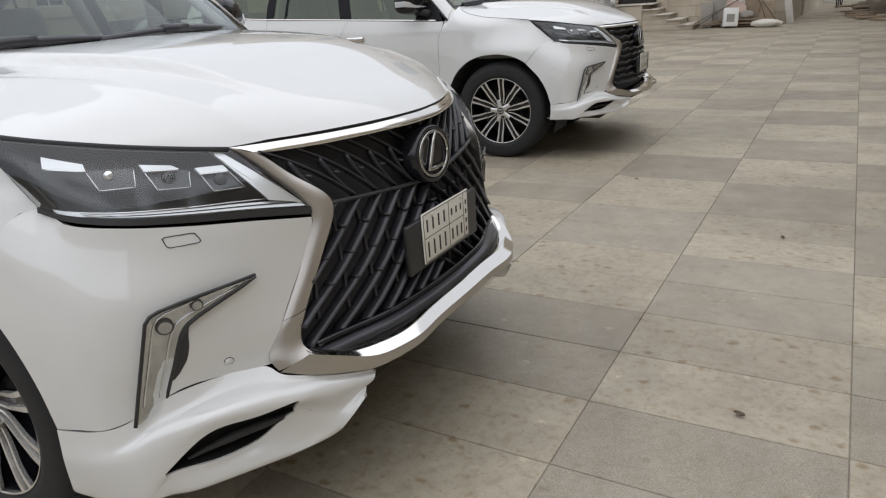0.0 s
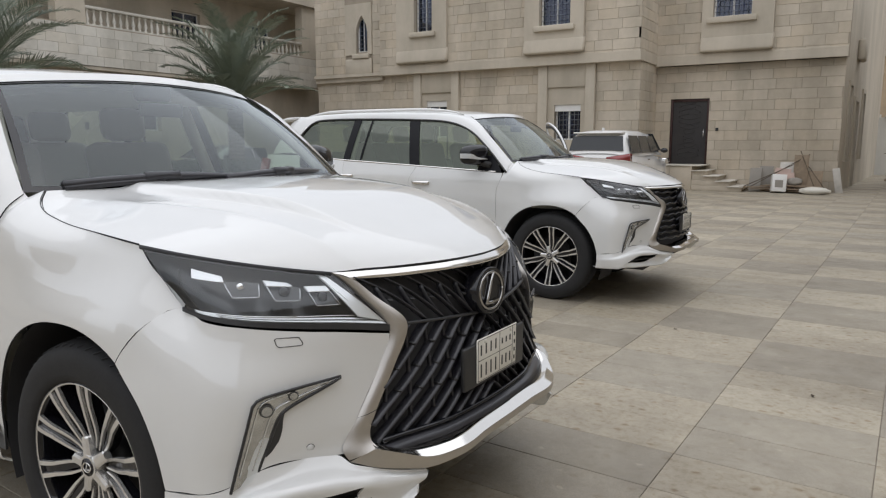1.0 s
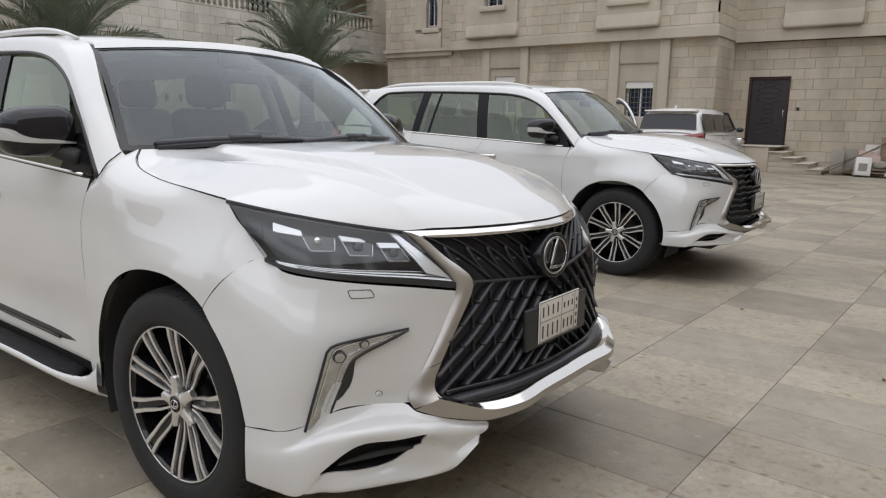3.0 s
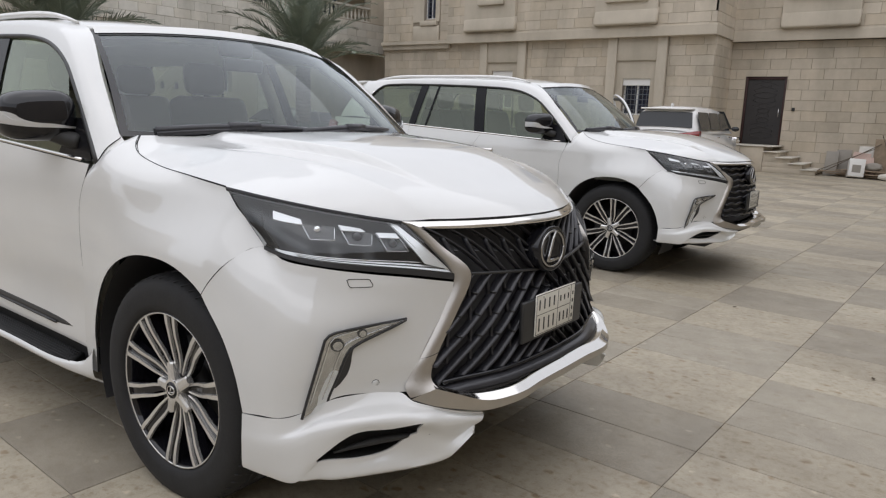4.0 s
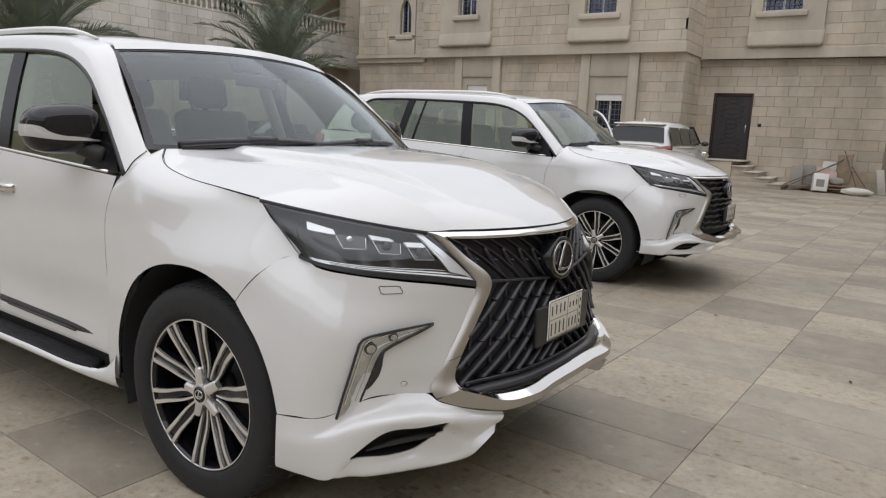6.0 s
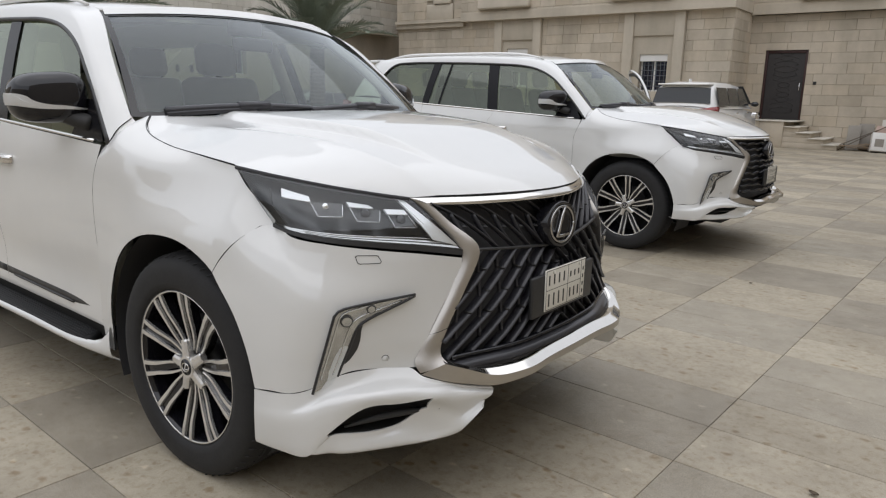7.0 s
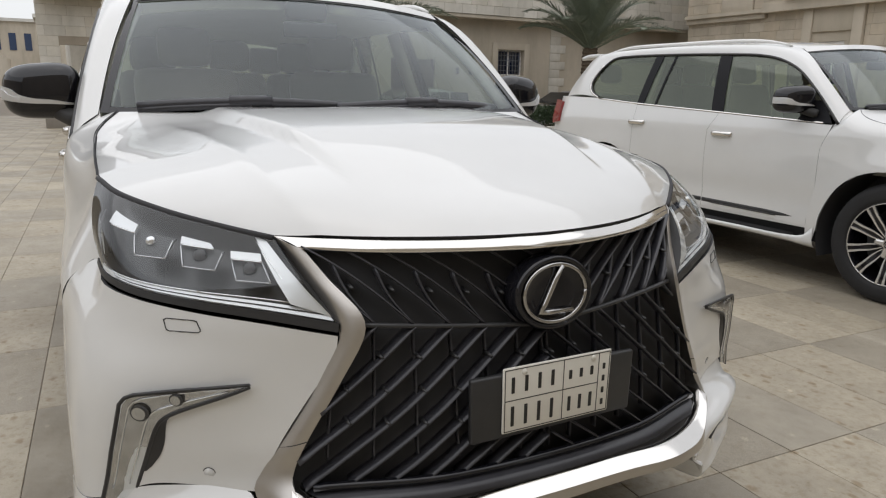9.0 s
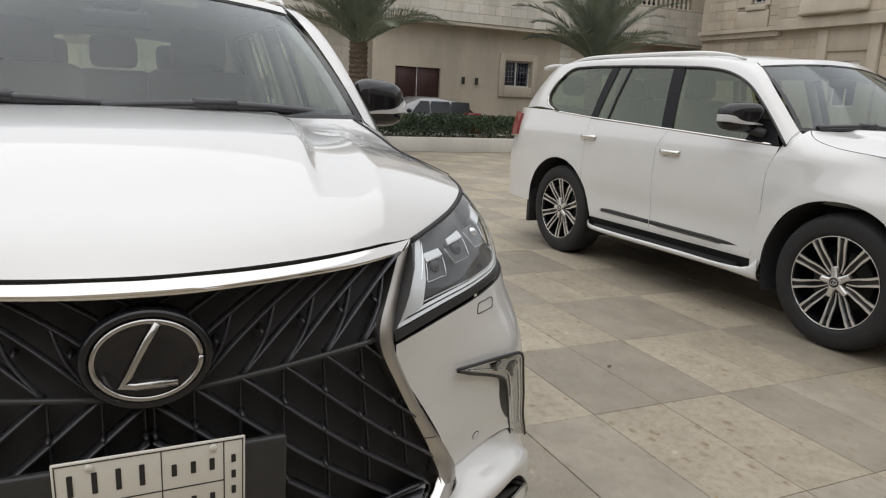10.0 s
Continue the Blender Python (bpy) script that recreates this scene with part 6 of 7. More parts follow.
        lip_a = [min(seam_, key=lambda p: abs(p.x - x)) + Vector((-0.001, -0.001, -0.0022)) for x in (0.482, 0.60, 0.668, 0.735, 0.785, 0.835)]
        lip_a += [(0.884, 0.650, 0.518), (0.926, 0.596, 0.498), (0.982, 0.530, 0.482), (1.024, 0.470, 0.472)]
        lip_b = [(0.484, 1.010, 0.390), (0.592, 1.004, 0.400), (0.680, 0.978, 0.430), (0.745, 0.935, 0.475), (0.815, 0.862, 0.501), (0.882, 0.762, 0.504), (0.924, 0.662, 0.490), (0.956, 0.570, 0.474), (0.990, 0.510, 0.464), (1.024, 0.450, 0.455)]
        lip_c = [(0.474, 1.003, 0.302), (0.585, 0.995, 0.307), (0.687, 0.974, 0.316), (0.747, 0.940, 0.385), (0.821, 0.858, 0.466), (0.889, 0.758, 0.470), (0.938, 0.668, 0.470), (0.966, 0.588, 0.454), (1.000, 0.525, 0.450), (1.032, 0.470, 0.448)]
        lip_d = [(0.472, 0.998, 0.300), (0.582, 0.989, 0.305), (0.690, 0.970, 0.315), (0.745, 0.932, 0.377), (0.812, 0.832, 0.374), (0.852, 0.738, 0.378), (0.915, 0.668, 0.432), (0.960, 0.562, 0.388), (0.985, 0.522, 0.402), (1.015, 0.482, 0.430)]
        lip_e = [(0.470, 0.990, 0.299), (0.580, 0.980, 0.304), (0.691, 0.968, 0.314), (0.745, 0.932, 0.338), (0.796, 0.872, 0.337), (0.872, 0.740, 0.343), (0.926, 0.642, 0.347), (0.960, 0.578, 0.350), (0.987, 0.534, 0.378), (1.018, 0.492, 0.420)]
        lip_f = [(0.468, 0.975, 0.298), (0.575, 0.965, 0.303), (0.689, 0.962, 0.313), (0.735, 0.925, 0.317), (0.786, 0.877, 0.315), (0.875, 0.737, 0.315), (0.924, 0.655, 0.317), (0.960, 0.570, 0.321), (0.990, 0.542, 0.356), (1.022, 0.505, 0.410)]
        lip_v = []
        for i, (a, b) in enumerate(zip(lip_a, lip_b)):
            a, b = Vector(a), Vector(b)
            hollow = 0.10 * (2 <= i <= 7)
            q = a.lerp(b, 0.5 - hollow)
            q.z = lerp(a.z, b.z, 0.5 + hollow)
            lip_v.append(q)
        lip_g = [Vector(p) + Vector((-0.05, -0.055, -0.003 + 0.02 * (i > 6))) for i, p in enumerate(lip_f)]
        NC, NR = 6, 4
        lines = [even(r, NC) for r in (lip_a, lip_v, lip_b, lip_c, lip_d, lip_e, lip_f, lip_g)]
        cols_ = [even([r[i] for r in lines], NR) for i in range(len(lines[0]))]
        bm = bmesh.new()
        vv = [[bm.verts.new((p.x, p.y * s, p.z)) for p in c] for c in cols_]
        for i in range(len(vv) - 1):
            for j in range(len(vv[0]) - 1):
                if not (3 * NC <= i < 6 * NC and 3 * NR <= j < 4 * NR):
                    bm.faces.new((vv[i][j], vv[i + 1][j], vv[i + 1][j + 1], vv[i][j + 1]))
        lip = link("front_lip", bm, M_PAINT, car, "white sport lip below the bumper")
        sol = lip.modifiers.new("thickness", "SOLIDIFY")
        sol.thickness, sol.offset = 0.006, 1.0 if s < 0 else -1.0
        crisp(lip)
        # black recess of the slot, with a fin across it
        top_, low_ = lines[3][3 * NC:6 * NC + 1], lines[4][3 * NC:6 * NC + 1]
        deep_ = [0.25 + 0.75 * math.sin(math.pi * min(1.0, i / (3 * NC) * 0.9 + 0.1)) for i in range(len(top_))]
        rec = [[p + Vector((-0.003, -0.003, 0.002)) for p in top_], [p + Vector((-0.055, -0.045, 0.0)) * d for p, d in zip(top_, deep_)],
               [p + Vector((-0.055, -0.045, 0.0)) * d for p, d in zip(low_, deep_)], [p + Vector((-0.003, -0.003, -0.002)) for p in low_]]
        sheet("lip_slot", rec, s, M_TRIM, car, "black slot in the lip", 0.002)
        bm = bmesh.new()
        tube(bm, [Vector((p.x, p.y * s, p.z)) for p in crom([(0.770, 0.890, 0.398), (0.820, 0.808, 0.414), (0.872, 0.722, 0.420), (0.938, 0.628, 0.419)], 16)], 0.011, 8, flat=1.3, taper=lambda t: min(1.0, 0.35 + 2 * t, 0.22 + 1.9 * (1 - t)))
        part("slot_fin", bm, M_MATT, car, "black fin across the slot")
        # chrome spindle frame, side
        oc, ic = crom(CHROME_OUT, 44), crom(CHROME_IN, 44)
        deep = [b + Vector((-0.055, -0.010, 0.0)) for b in ic]
        band = [[a.lerp(b, v) + Vector((0.006, 0.004, 0.0)) * math.sin(math.pi * v) for a, b in zip(oc, ic)] for v in lin(0, 1, 7)]
        band += [[b.lerp(d_, v) for b, d_ in zip(ic, deep)] for v in (0.25, 1.0)]
        frame_ = sheet("spindle_frame", band, s, M_SATIN, car, "satin chrome spindle grille frame", 0.003)
        k_ = min(range(44), key=lambda i: abs(oc[i].z - 0.648))
        bm = bmesh.new()
        tube(bm, [Vector((r[k_].x + 0.0015, r[k_].y * s, r[k_].z)) for r in band[:7]], 0.0013, 4)
        part("frame_joint", bm, M_DARK, frame_)
    # chrome over the grille and under it
    nose_top = full([(0.743, 0.579, 1.079), (0.83, 0.44, 1.079), (0.905, 0.27, 1.080), (0.950, 0.10, 1.081), (0.957, 0.0, 1.081)])
    nose_in = full([(0.796, 0.533, 1.054), (0.872, 0.41, 1.054), (0.940, 0.25, 1.055), (0.980, 0.09, 1.056), (0.986, 0.0, 1.056)])
    nose_mid = [(lerp(a[0], b[0], 0.5) + 0.004, lerp(a[1], b[1], 0.5), lerp(a[2], b[2], 0.5) + 0.003) for a, b in zip(nose_top, nose_in)]
    nose_deep = [(a - 0.05, b, c - 0.006) for a, b, c in nose_in]
    bm = bmesh.new()
    grid(bm, surf([nose_top, nose_mid, nose_in, nose_deep], 40, 12))
    part("grille_top_trim", bm, M_CHROME, car, "chrome strip along the bonnet edge")
    chin_in = full([(0.946, 0.634, 0.572), (0.985, 0.590, 0.551), (1.025, 0.524, 0.535), (1.052, 0.405, 0.530), (1.053, 0.192, 0.533), (1.056, 0.0, 0.535)])
    chin_front = full([(0.966, 0.640, 0.560), (1.014, 0.592, 0.543), (1.070, 0.505, 0.514), (1.096, 0.385, 0.512), (1.087, 0.200, 0.511), (1.089, 0.0, 0.512)])
    chin_low = full([(0.903, 0.699, 0.524), (0.962, 0.650, 0.503), (1.026, 0.575, 0.488), (1.064, 0.514, 0.479), (1.094, 0.387, 0.484), (1.086, 0.204, 0.485), (1.088, 0.0, 0.485)])
    deep = [(x - 0.07, y * 0.96, z - 0.012) for x, y, z in chin_in]
    bm = bmesh.new()
    grid(bm, surf([deep, chin_in, chin_front], 60, 9, smooth_across=False))
    part("chin_ledge", bm, M_CHROME, car, "bright chrome ledge below the grille")
    bm = bmesh.new()
    grid(bm, surf([chin_front, [(x + 0.001, y, z) for x, y, z in chin_low]], 70, 5))
    part("chin_face", bm, M_SATIN, car, "satin chrome chin")
    low = [[(x - 0.012, y * 0.99, z - 0.002) for x, y, z in chin_low], full([(0.84, 0.66, 0.50), (0.90, 0.62, 0.47), (0.96, 0.565, 0.455), (1.00, 0.47, 0.455), (1.03, 0.29, 0.455), (1.04, 0.0, 0.455)]), full([(0.75, 0.62, 0.40), (0.78, 0.58, 0.38), (0.82, 0.53, 0.37), (0.84, 0.44, 0.37), (0.86, 0.27, 0.37), (0.86, 0.0, 0.37)])]
    bm = bmesh.new()
    grid(bm, surf(low, 50, 10))
    part("lower_apron", bm, M_MATT, car, "black apron under the chin")
    # dark floor and inner walls, so that nothing shows through
    bm = bmesh.new()
    box(bm, -3.85, 0.80, -0.62, 0.62, 0.30, 0.62)
    box(bm, -0.30, 0.62, -0.60, 0.60, 0.62, 1.00)
    box(bm, -2.32, -0.52, -0.90, 0.90, 0.32, 0.40)
    part("underbody", bm, M_DARK, car, "dark underside")
    for s in (-1, 1):
        bm = bmesh.new()
        box(bm, -2.36, -0.52, min(s * 0.86, s * 0.90), max(s * 0.86, s * 0.90), 0.40, 1.19)
        box(bm, -3.6, -2.36, min(s * 0.80, s * 0.83), max(s * 0.80, s * 0.83), 0.90, 1.28)
        box(bm, -0.52, 0.30, min(s * 0.74, s * 0.78), max(s * 0.74, s * 0.78), 0.85, 1.13)
        part("inner_panel", bm, M_CABIN, car)
    # cabin
    bm = bmesh.new()
    box(bm, -3.5, -0.55, -0.86, 0.86, 0.55, 0.60)
    part("cabin_floor", bm, M_SEAT, car)
    lining = []
    for x in lin(-3.35, -0.98, 8):
        lining.append([Vector((x, y, 1.755 - 0.06 * (y / 0.66) ** 2 - (0.03 if x > -1.1 else 0) - 0.04 * ss(-3.0, -3.4, x))) for y in lin(-0.66, 0.66, 9)])
    bm = bmesh.new()
    grid(bm, lining)
    part("headlining", bm, M_CABIN, car, "beige headlining")
    dash = surf([full([(-0.46, 0.78, 1.265), (-0.40, 0.4, 1.265), (-0.36, 0, 1.265)]), full([(-0.66, 0.80, 1.255), (-0.66, 0.4, 1.265), (-0.66, 0, 1.25)]), full([(-0.86, 0.80, 1.19), (-0.88, 0.4, 1.20), (-0.88, 0, 1.18)]), full([(-0.88, 0.80, 0.85), (-0.86, 0.4, 0.85), (-0.84, 0, 0.8)])], 20, 14)
    bm = bmesh.new()
    grid(bm, dash)
    part("dashboard", bm, M_DASH, car, "dark dashboard")

    def seat(x, y, w, back=0.62):
        st = new("seat")
        st.parent = car
        part("cushion", boxes((x - 0.28, x + 0.27, y - w, y + w, 0.72, 0.92), bevel=0.06), M_SEAT, st, "cream leather cushion")
        bm = boxes((-0.075, 0.075, y - w, y + w, 0, back), bevel=0.06)
        bmesh.ops.transform(bm, matrix=Matrix.Translation((x - 0.26, 0, 0.88)) @ Matrix.Rotation(radians(-16), 4, "Y"), verts=bm.verts)
        part("backrest", bm, M_SEAT, st, "cream leather backrest")
        bm = boxes((-0.06, 0.05, y - 0.135, y + 0.135, 0, 0.20), bevel=0.05)
        bmesh.ops.transform(bm, matrix=Matrix.Translation((x - 0.43, 0, 1.49)) @ Matrix.Rotation(radians(-10), 4, "Y"), verts=bm.verts)
        part("headrest", bm, M_SEAT, st)
    for y in (-0.40, 0.40):
        seat(-1.32, y, 0.26)
    for y in (-0.46, 0.0, 0.46):
        seat(-2.25, y, 0.225)
    for y in (-0.42, 0.42):
        seat(-3.05, y, 0.22, 0.5)
    bm = bmesh.new()
    c0 = Vector((-0.93, 0.40, 1.13))
    ax = Matrix.Rotation(radians(-66), 3, "Y")
    tube(bm, [c0 + ax @ Vector((0.185 * math.cos(q * math.pi / 16), 0.185 * math.sin(q * math.pi / 16), 0)) for q in range(33)], 0.016, 8)
    for a in (0.0, math.pi, -math.pi / 2):
        tube(bm, [c0, c0 + ax @ Vector((0.18 * math.cos(a + 1.57), 0.18 * math.sin(a + 1.57), 0))], 0.02, 6)
    part("steering_wheel", bm, M_DASH, car)
    part("rear_view_mirror", boxes((-0.845, -0.82, -0.12, 0.12, 1.60, 1.665), bevel=0.012), M_MATT, car)
    for s in (-1, 1):
        bm = bmesh.new()
        tube(bm, crom([(-0.56, 0.835 * s, 1.31), (-0.79, 0.765 * s, 1.52), (-1.03, 0.675 * s, 1.70)], 10), 0.026, 8)
        part("pillar_lining", bm, M_CABIN, car)
        for xb, xt in ((-1.56, -1.64), (-2.47, -2.43)):
            bm = bmesh.new()
            tube(bm, [Vector((xb, 0.88 * s, 1.22)), Vector((xt, 0.73 * s, 1.70))], 0.04, 6)
            part("door_pillar_lining", bm, M_CABIN, car)
    return car


def surf_rows(rows, nv):
    """A sheet through rows that already match point by point."""
    cols = [crom([r[i] for r in rows], nv) for i in range(len(rows[0]))]
    return [[cols[i][j] for i in range(len(cols))] for j in range(nv)]


def emblem(parent):
    """Oval badge: a ring and a slanted letter-like shape, with a dark round base."""
    bd = new("badge")
    bd.parent = parent
    bd.matrix_basis = Matrix.Translation((0.990, 0, 0.950)) @ Matrix.Rotation(radians(-4), 4, "Y")
    ell = lambda ry, rz, x, n=48: [Vector((x, ry * math.cos(2 * math.pi * q / n), rz * math.sin(2 * math.pi * q / n))) for q in range(n)]
    bm = bmesh.new()
    g = grid(bm, [ell(0.108, 0.086, -0.045), ell(0.108, 0.086, 0.002), ell(0.103, 0.082, 0.010), ell(0.096, 0.075, 0.010), ell(0.092, 0.071, 0.004), ell(0.05, 0.04, 0.004), ell(0.005, 0.004, 0.004)], closed=True)
    bm.faces.new(g[-1])
    part("badge_base", bm, M_BLACK, bd, "gloss black badge base")
    bm = bmesh.new()
    pts = ell(0.086, 0.066, 0.008, 48)
    tube(bm, pts + [pts[0]], 0.0052, 8, up=Vector((1, 0, 0)))
    tube(bm, [Vector((0.009, q[0], q[1])) for q in ((0.018, 0.062), (-0.002, 0.030), (-0.030, -0.022), (-0.043, -0.040), (-0.020, -0.042), (0.046, -0.042))], 0.0075, 8, up=Vector((1, 0, 0)))
    part("badge_ring", bm, M_BADGE, bd, "chrome badge ring")


def number_plate(parent, x):
    pl = new("number_plate")
    pl.parent = parent
    pl.matrix_basis = Matrix.Translation((0, 0, 0.022))
    part("plate_bracket", boxes((x - 0.022, x - 0.004, -0.235, 0.235, 0.612, 0.765), bevel=0.006), M_TRIM, pl, "black plate bracket")
    part("plate", boxes((x - 0.003, x + 0.003, -0.156, 0.156, 0.626, 0.782), bevel=0.003), M_PLATE, pl, "white number plate with dark bars")
    e = x + 0.0036
    y0, y1, z0, z1 = -0.152, 0.152, 0.630, 0.778
    for a, b, c, d in ((y0, y1, z0, z0 + 0.002), (y0, y1, z1 - 0.002, z1), (y0, y0 + 0.002, z0 + 0.002, z1 - 0.002), (y1 - 0.002, y1, z0 + 0.002, z1 - 0.002), (y0 + 0.002, 0.117, 0.703, 0.705), (0.012, 0.014, z0 + 0.002, 0.703), (0.012, 0.014, 0.705, z1 - 0.002), (0.117, 0.119, z0 + 0.002, z1 - 0.002)):
        part("plate_line", boxes((x + 0.0022, e, a, b, c, d)), M_INK, pl, smooth=False)
    for k in range(4):
        for zc, h in ((0.666, 0.024), (0.740, 0.019)):
            part("bar", boxes((x + 0.0022, e, -0.134 + 0.037 * k, -0.125 + 0.037 * k, zc - h, zc + h), bevel=0.0015), M_INK, pl, smooth=False)
    for k in range(3):
        for zc, h in ((0.666, 0.018), (0.738, 0.011)):
            part("bar", boxes((x + 0.0022, e, 0.029 + 0.032 * k, 0.038 + 0.032 * k, zc - h, zc + h), bevel=0.0015), M_INK, pl, smooth=False)
    for k in range(4):
        part("bar", boxes((x + 0.0022, e, 0.131, 0.139, 0.645 + 0.030 * k, 0.660 + 0.030 * k), bevel=0.0015), M_INK, pl, smooth=False)
    for y in (-0.10, 0.10):
        bm = bmesh.new()
        cyl(bm, (x + 0.002, y, 0.768), (x + 0.0065, y, 0.768), 0.008, 0.006, n=14)
        part("screw", bm, M_PLATE, pl)


def grille_back(parent, depth):
    bm = bmesh.new()
    rows = []
    for z in lin(0.53, 1.062, 22):
        h = SPINDLE(z)
        rows.append([Vector((GRILLE_X(y, z) - depth, y, z)) for y in lin(-h - 0.03, h + 0.03, 31)])
    grid(bm, rows)
    part("grille_back", bm, M_DARK, parent, "black grille backing")


def ribs(bm, lines, r, flat, lift):
    for ln in lines:
        run = []
        for p in ln + [None]:
            if p is not None and abs(p[0]) < SPINDLE(p[1]) + 0.004 and 0.556 < p[1] < 1.062:
                run.append(Vector((GRILLE_X(p[0], p[1]) + lift, p[0], p[1])))
            else:
                if len(run) > 2:
                    tube(bm, run, r, 6, flat=flat, up=Vector((1, 0, 0)))
                run = []


def mesh_grille(car):
    """Sport grille: crossing slanted fins above and below a middle rib."""
    g = new("grille")
    g.parent = car
    grille_back(g, 0.050)
    zm = lambda y: 0.872 + 0.085 * abs(y)
    for s in (-1, 1):
        for k in range(-5, 8):
            y0 = 0.076 + 0.0835 * k
            z0 = zm(max(y0, 0))
            up = [(s * (y0 + 0.27 * t), z0 + 0.195 * t + 0.018 * math.sin(math.pi * t)) for t in lin(0, 1, 22) if y0 + 0.27 * t > 0]
            arm = [(s * (y0 + 0.070 * t + 0.012 * math.sin(math.pi * t)), z0 + 0.118 * t) for t in lin(0, 1, 9) if y0 > -0.02]
            down = [(s * (y0 + 0.46 * t), z0 - 0.335 * t - 0.012 * math.sin(math.pi * t)) for t in lin(0, 1, 30) if y0 + 0.46 * t > 0]
            post = [(s * (y0 + 0.016 * max(k - 2, 0) * t), z0 - 0.30 * t) for t in lin(0, 1, 20) if y0 > -0.02]
            for nm, ln, r, fl, lift in (("fin_upper", up, 0.015, 0.17, -0.018), ("fin_cross_upper", arm, 0.012, 0.26, -0.018), ("fin_lower", down, 0.021, 0.15, -0.020), ("fin_cross_lower", post, 0.009, 0.28, -0.030)):
                bm = bmesh.new()
                ribs(bm, [ln], r, fl, lift)
                if bm.verts:
                    part(nm, bm, M_GRILLE, g)
                else:
                    bm.free()
            for y, z, lean in ((y0 + 0.042, z0 + 0.076, 0.5), (y0, z0 - 0.066, -0.2), (y0 - 0.004, z0 - 0.14, -0.2), (y0, z0 - 0.21, -0.2)):
                if y0 > -0.02 and abs(y) < SPINDLE(z) - 0.015:
                    c = Vector((GRILLE_X(y, z), s * y, z))
                    bm = bmesh.new()
                    cyl(bm, c - Vector((0.030, 0, 0)), c + Vector((0.001, 0, 0)), 0.008, 0.0032, n=4)
                    part("fin_tip", bm, M_TRIM, g)
    bm = bmesh.new()
    ribs(bm, [[(y, zm(y)) for y in lin(-0.46, 0.46, 40)]], 0.0075, 0.8, -0.008)
    part("middle_rib", bm, M_TRIM, g)
    bm = bmesh.new()
    ribs(bm, [[(y, 0.566 - 0.006 * math.cos(y * 2)) for y in lin(-0.62, 0.62, 40)]], 0.012, 0.8, -0.006)
    part("lower_rib", bm, M_BLACK, g)
    bm = bmesh.new()
    grid(bm, [[Vector((GRILLE_X(y, 0.56) - 0.015, y, 0.556)) for y in lin(-0.63, 0.63, 31)], [Vector((GRILLE_X(y, 0.56) + 0.012, y, 0.546)) for y in lin(-0.63, 0.63, 31)], [Vector((GRILLE_X(y, 0.56) + 0.035, y * 0.98, 0.536)) for y in lin(-0.63, 0.63, 31)], [Vector((GRILLE_X(y, 0.56) + 0.020, y * 0.97, 0.520)) for y in lin(-0.63, 0.63, 31)]])
    part("lower_panel", bm, M_GRILLE, g, "gloss black panel along the grille foot")
    emblem(car)
    number_plate(car, 1.026)


def bar_grille(car):
    """Standard grille: stacked wavy horizontal bars."""
    g = new("grille")
    g.parent = car
    grille_back(g, 0.045)
    for k in range(9):
        z0 = 0.60 + 0.052 * k
        bm = bmesh.new()
        h = SPINDLE(z0) - 0.004
        line = [Vector((GRILLE_X(y, z0) - 0.004, y, z0 + 0.006 * math.cos(y * 40))) for y in lin(-h, h, 60)]
        tube(bm, line, 0.013, 6, flat=1.0, up=Vector((1, 0, 0)))
        part("grille_bar", bm, M_BLACK, g)
    emblem(car)
    number_plate(car, 1.035)


car_a = car_body("car", "pearl white off-road car with a black mesh spindle grille", Matrix.Translation((0.0146, 0.024, 0)) @ Matrix.Rotation(radians(-0.86), 4, "Z"))
car_b = copy_thing(car_a, Matrix.Translation((-0.41, 4.86, 0)))
car_b["label"] = "pearl white off-road car with a dark barred grille"
for c_ in (car_a, car_b):
    c_["group"] = "white off-road cars in a row"
# the front wheels stand a little turned and proud
for w_ in car_a.children:
    if w_.name.split(".")[0] == "wheel" and w_.matrix_basis.translation.x > -1:
        out_y = math.copysign(0.010, w_.matrix_basis.translation.y)
        at = w_.matrix_basis.translation.copy()
        w_.matrix_basis = Matrix.Translation(at + Vector((0, out_y, -0.007))) @ Matrix.Rotation(radians(1.5), 4, "Z") @ Matrix.Scale(1.02, 4) @ Matrix.Translation(-at) @ w_.matrix_basis
mesh_grille(car_a)
bar_grille(car_b)


def taper_nose(car, done):
    """Draws the front end in a little towards the nose, most of all low down."""
    for ob in car.children_recursive:
        if ob.type != "MESH" or ob.data.name in done or ob.name.split(".")[0] in LIP:
            continue
        done.add(ob.data.name)
        m = Matrix.Identity(4)
        o = ob
        while o is not car:
            m = o.matrix_basis @ m
            o = o.parent
        back = m.inverted()
        for v in ob.data.vertices:
            v.co = back @ drawn(m @ v.co)


def shallow_lip(car):
    """The plain version's lip: less deep than the sport lip."""
    for ob in car.children_recursive:
        if ob.name.split(".")[0] in LIP:
            ob.data = ob.data.copy()
            for v in ob.data.vertices:
                if v.co.z < 0.49:
                    v.co.z = 0.49 - (0.49 - v.co.z) * 0.68


shallow_lip(car_b)
shaped = set()
for c_ in (car_a, car_b):
    taper_nose(c_, shaped)

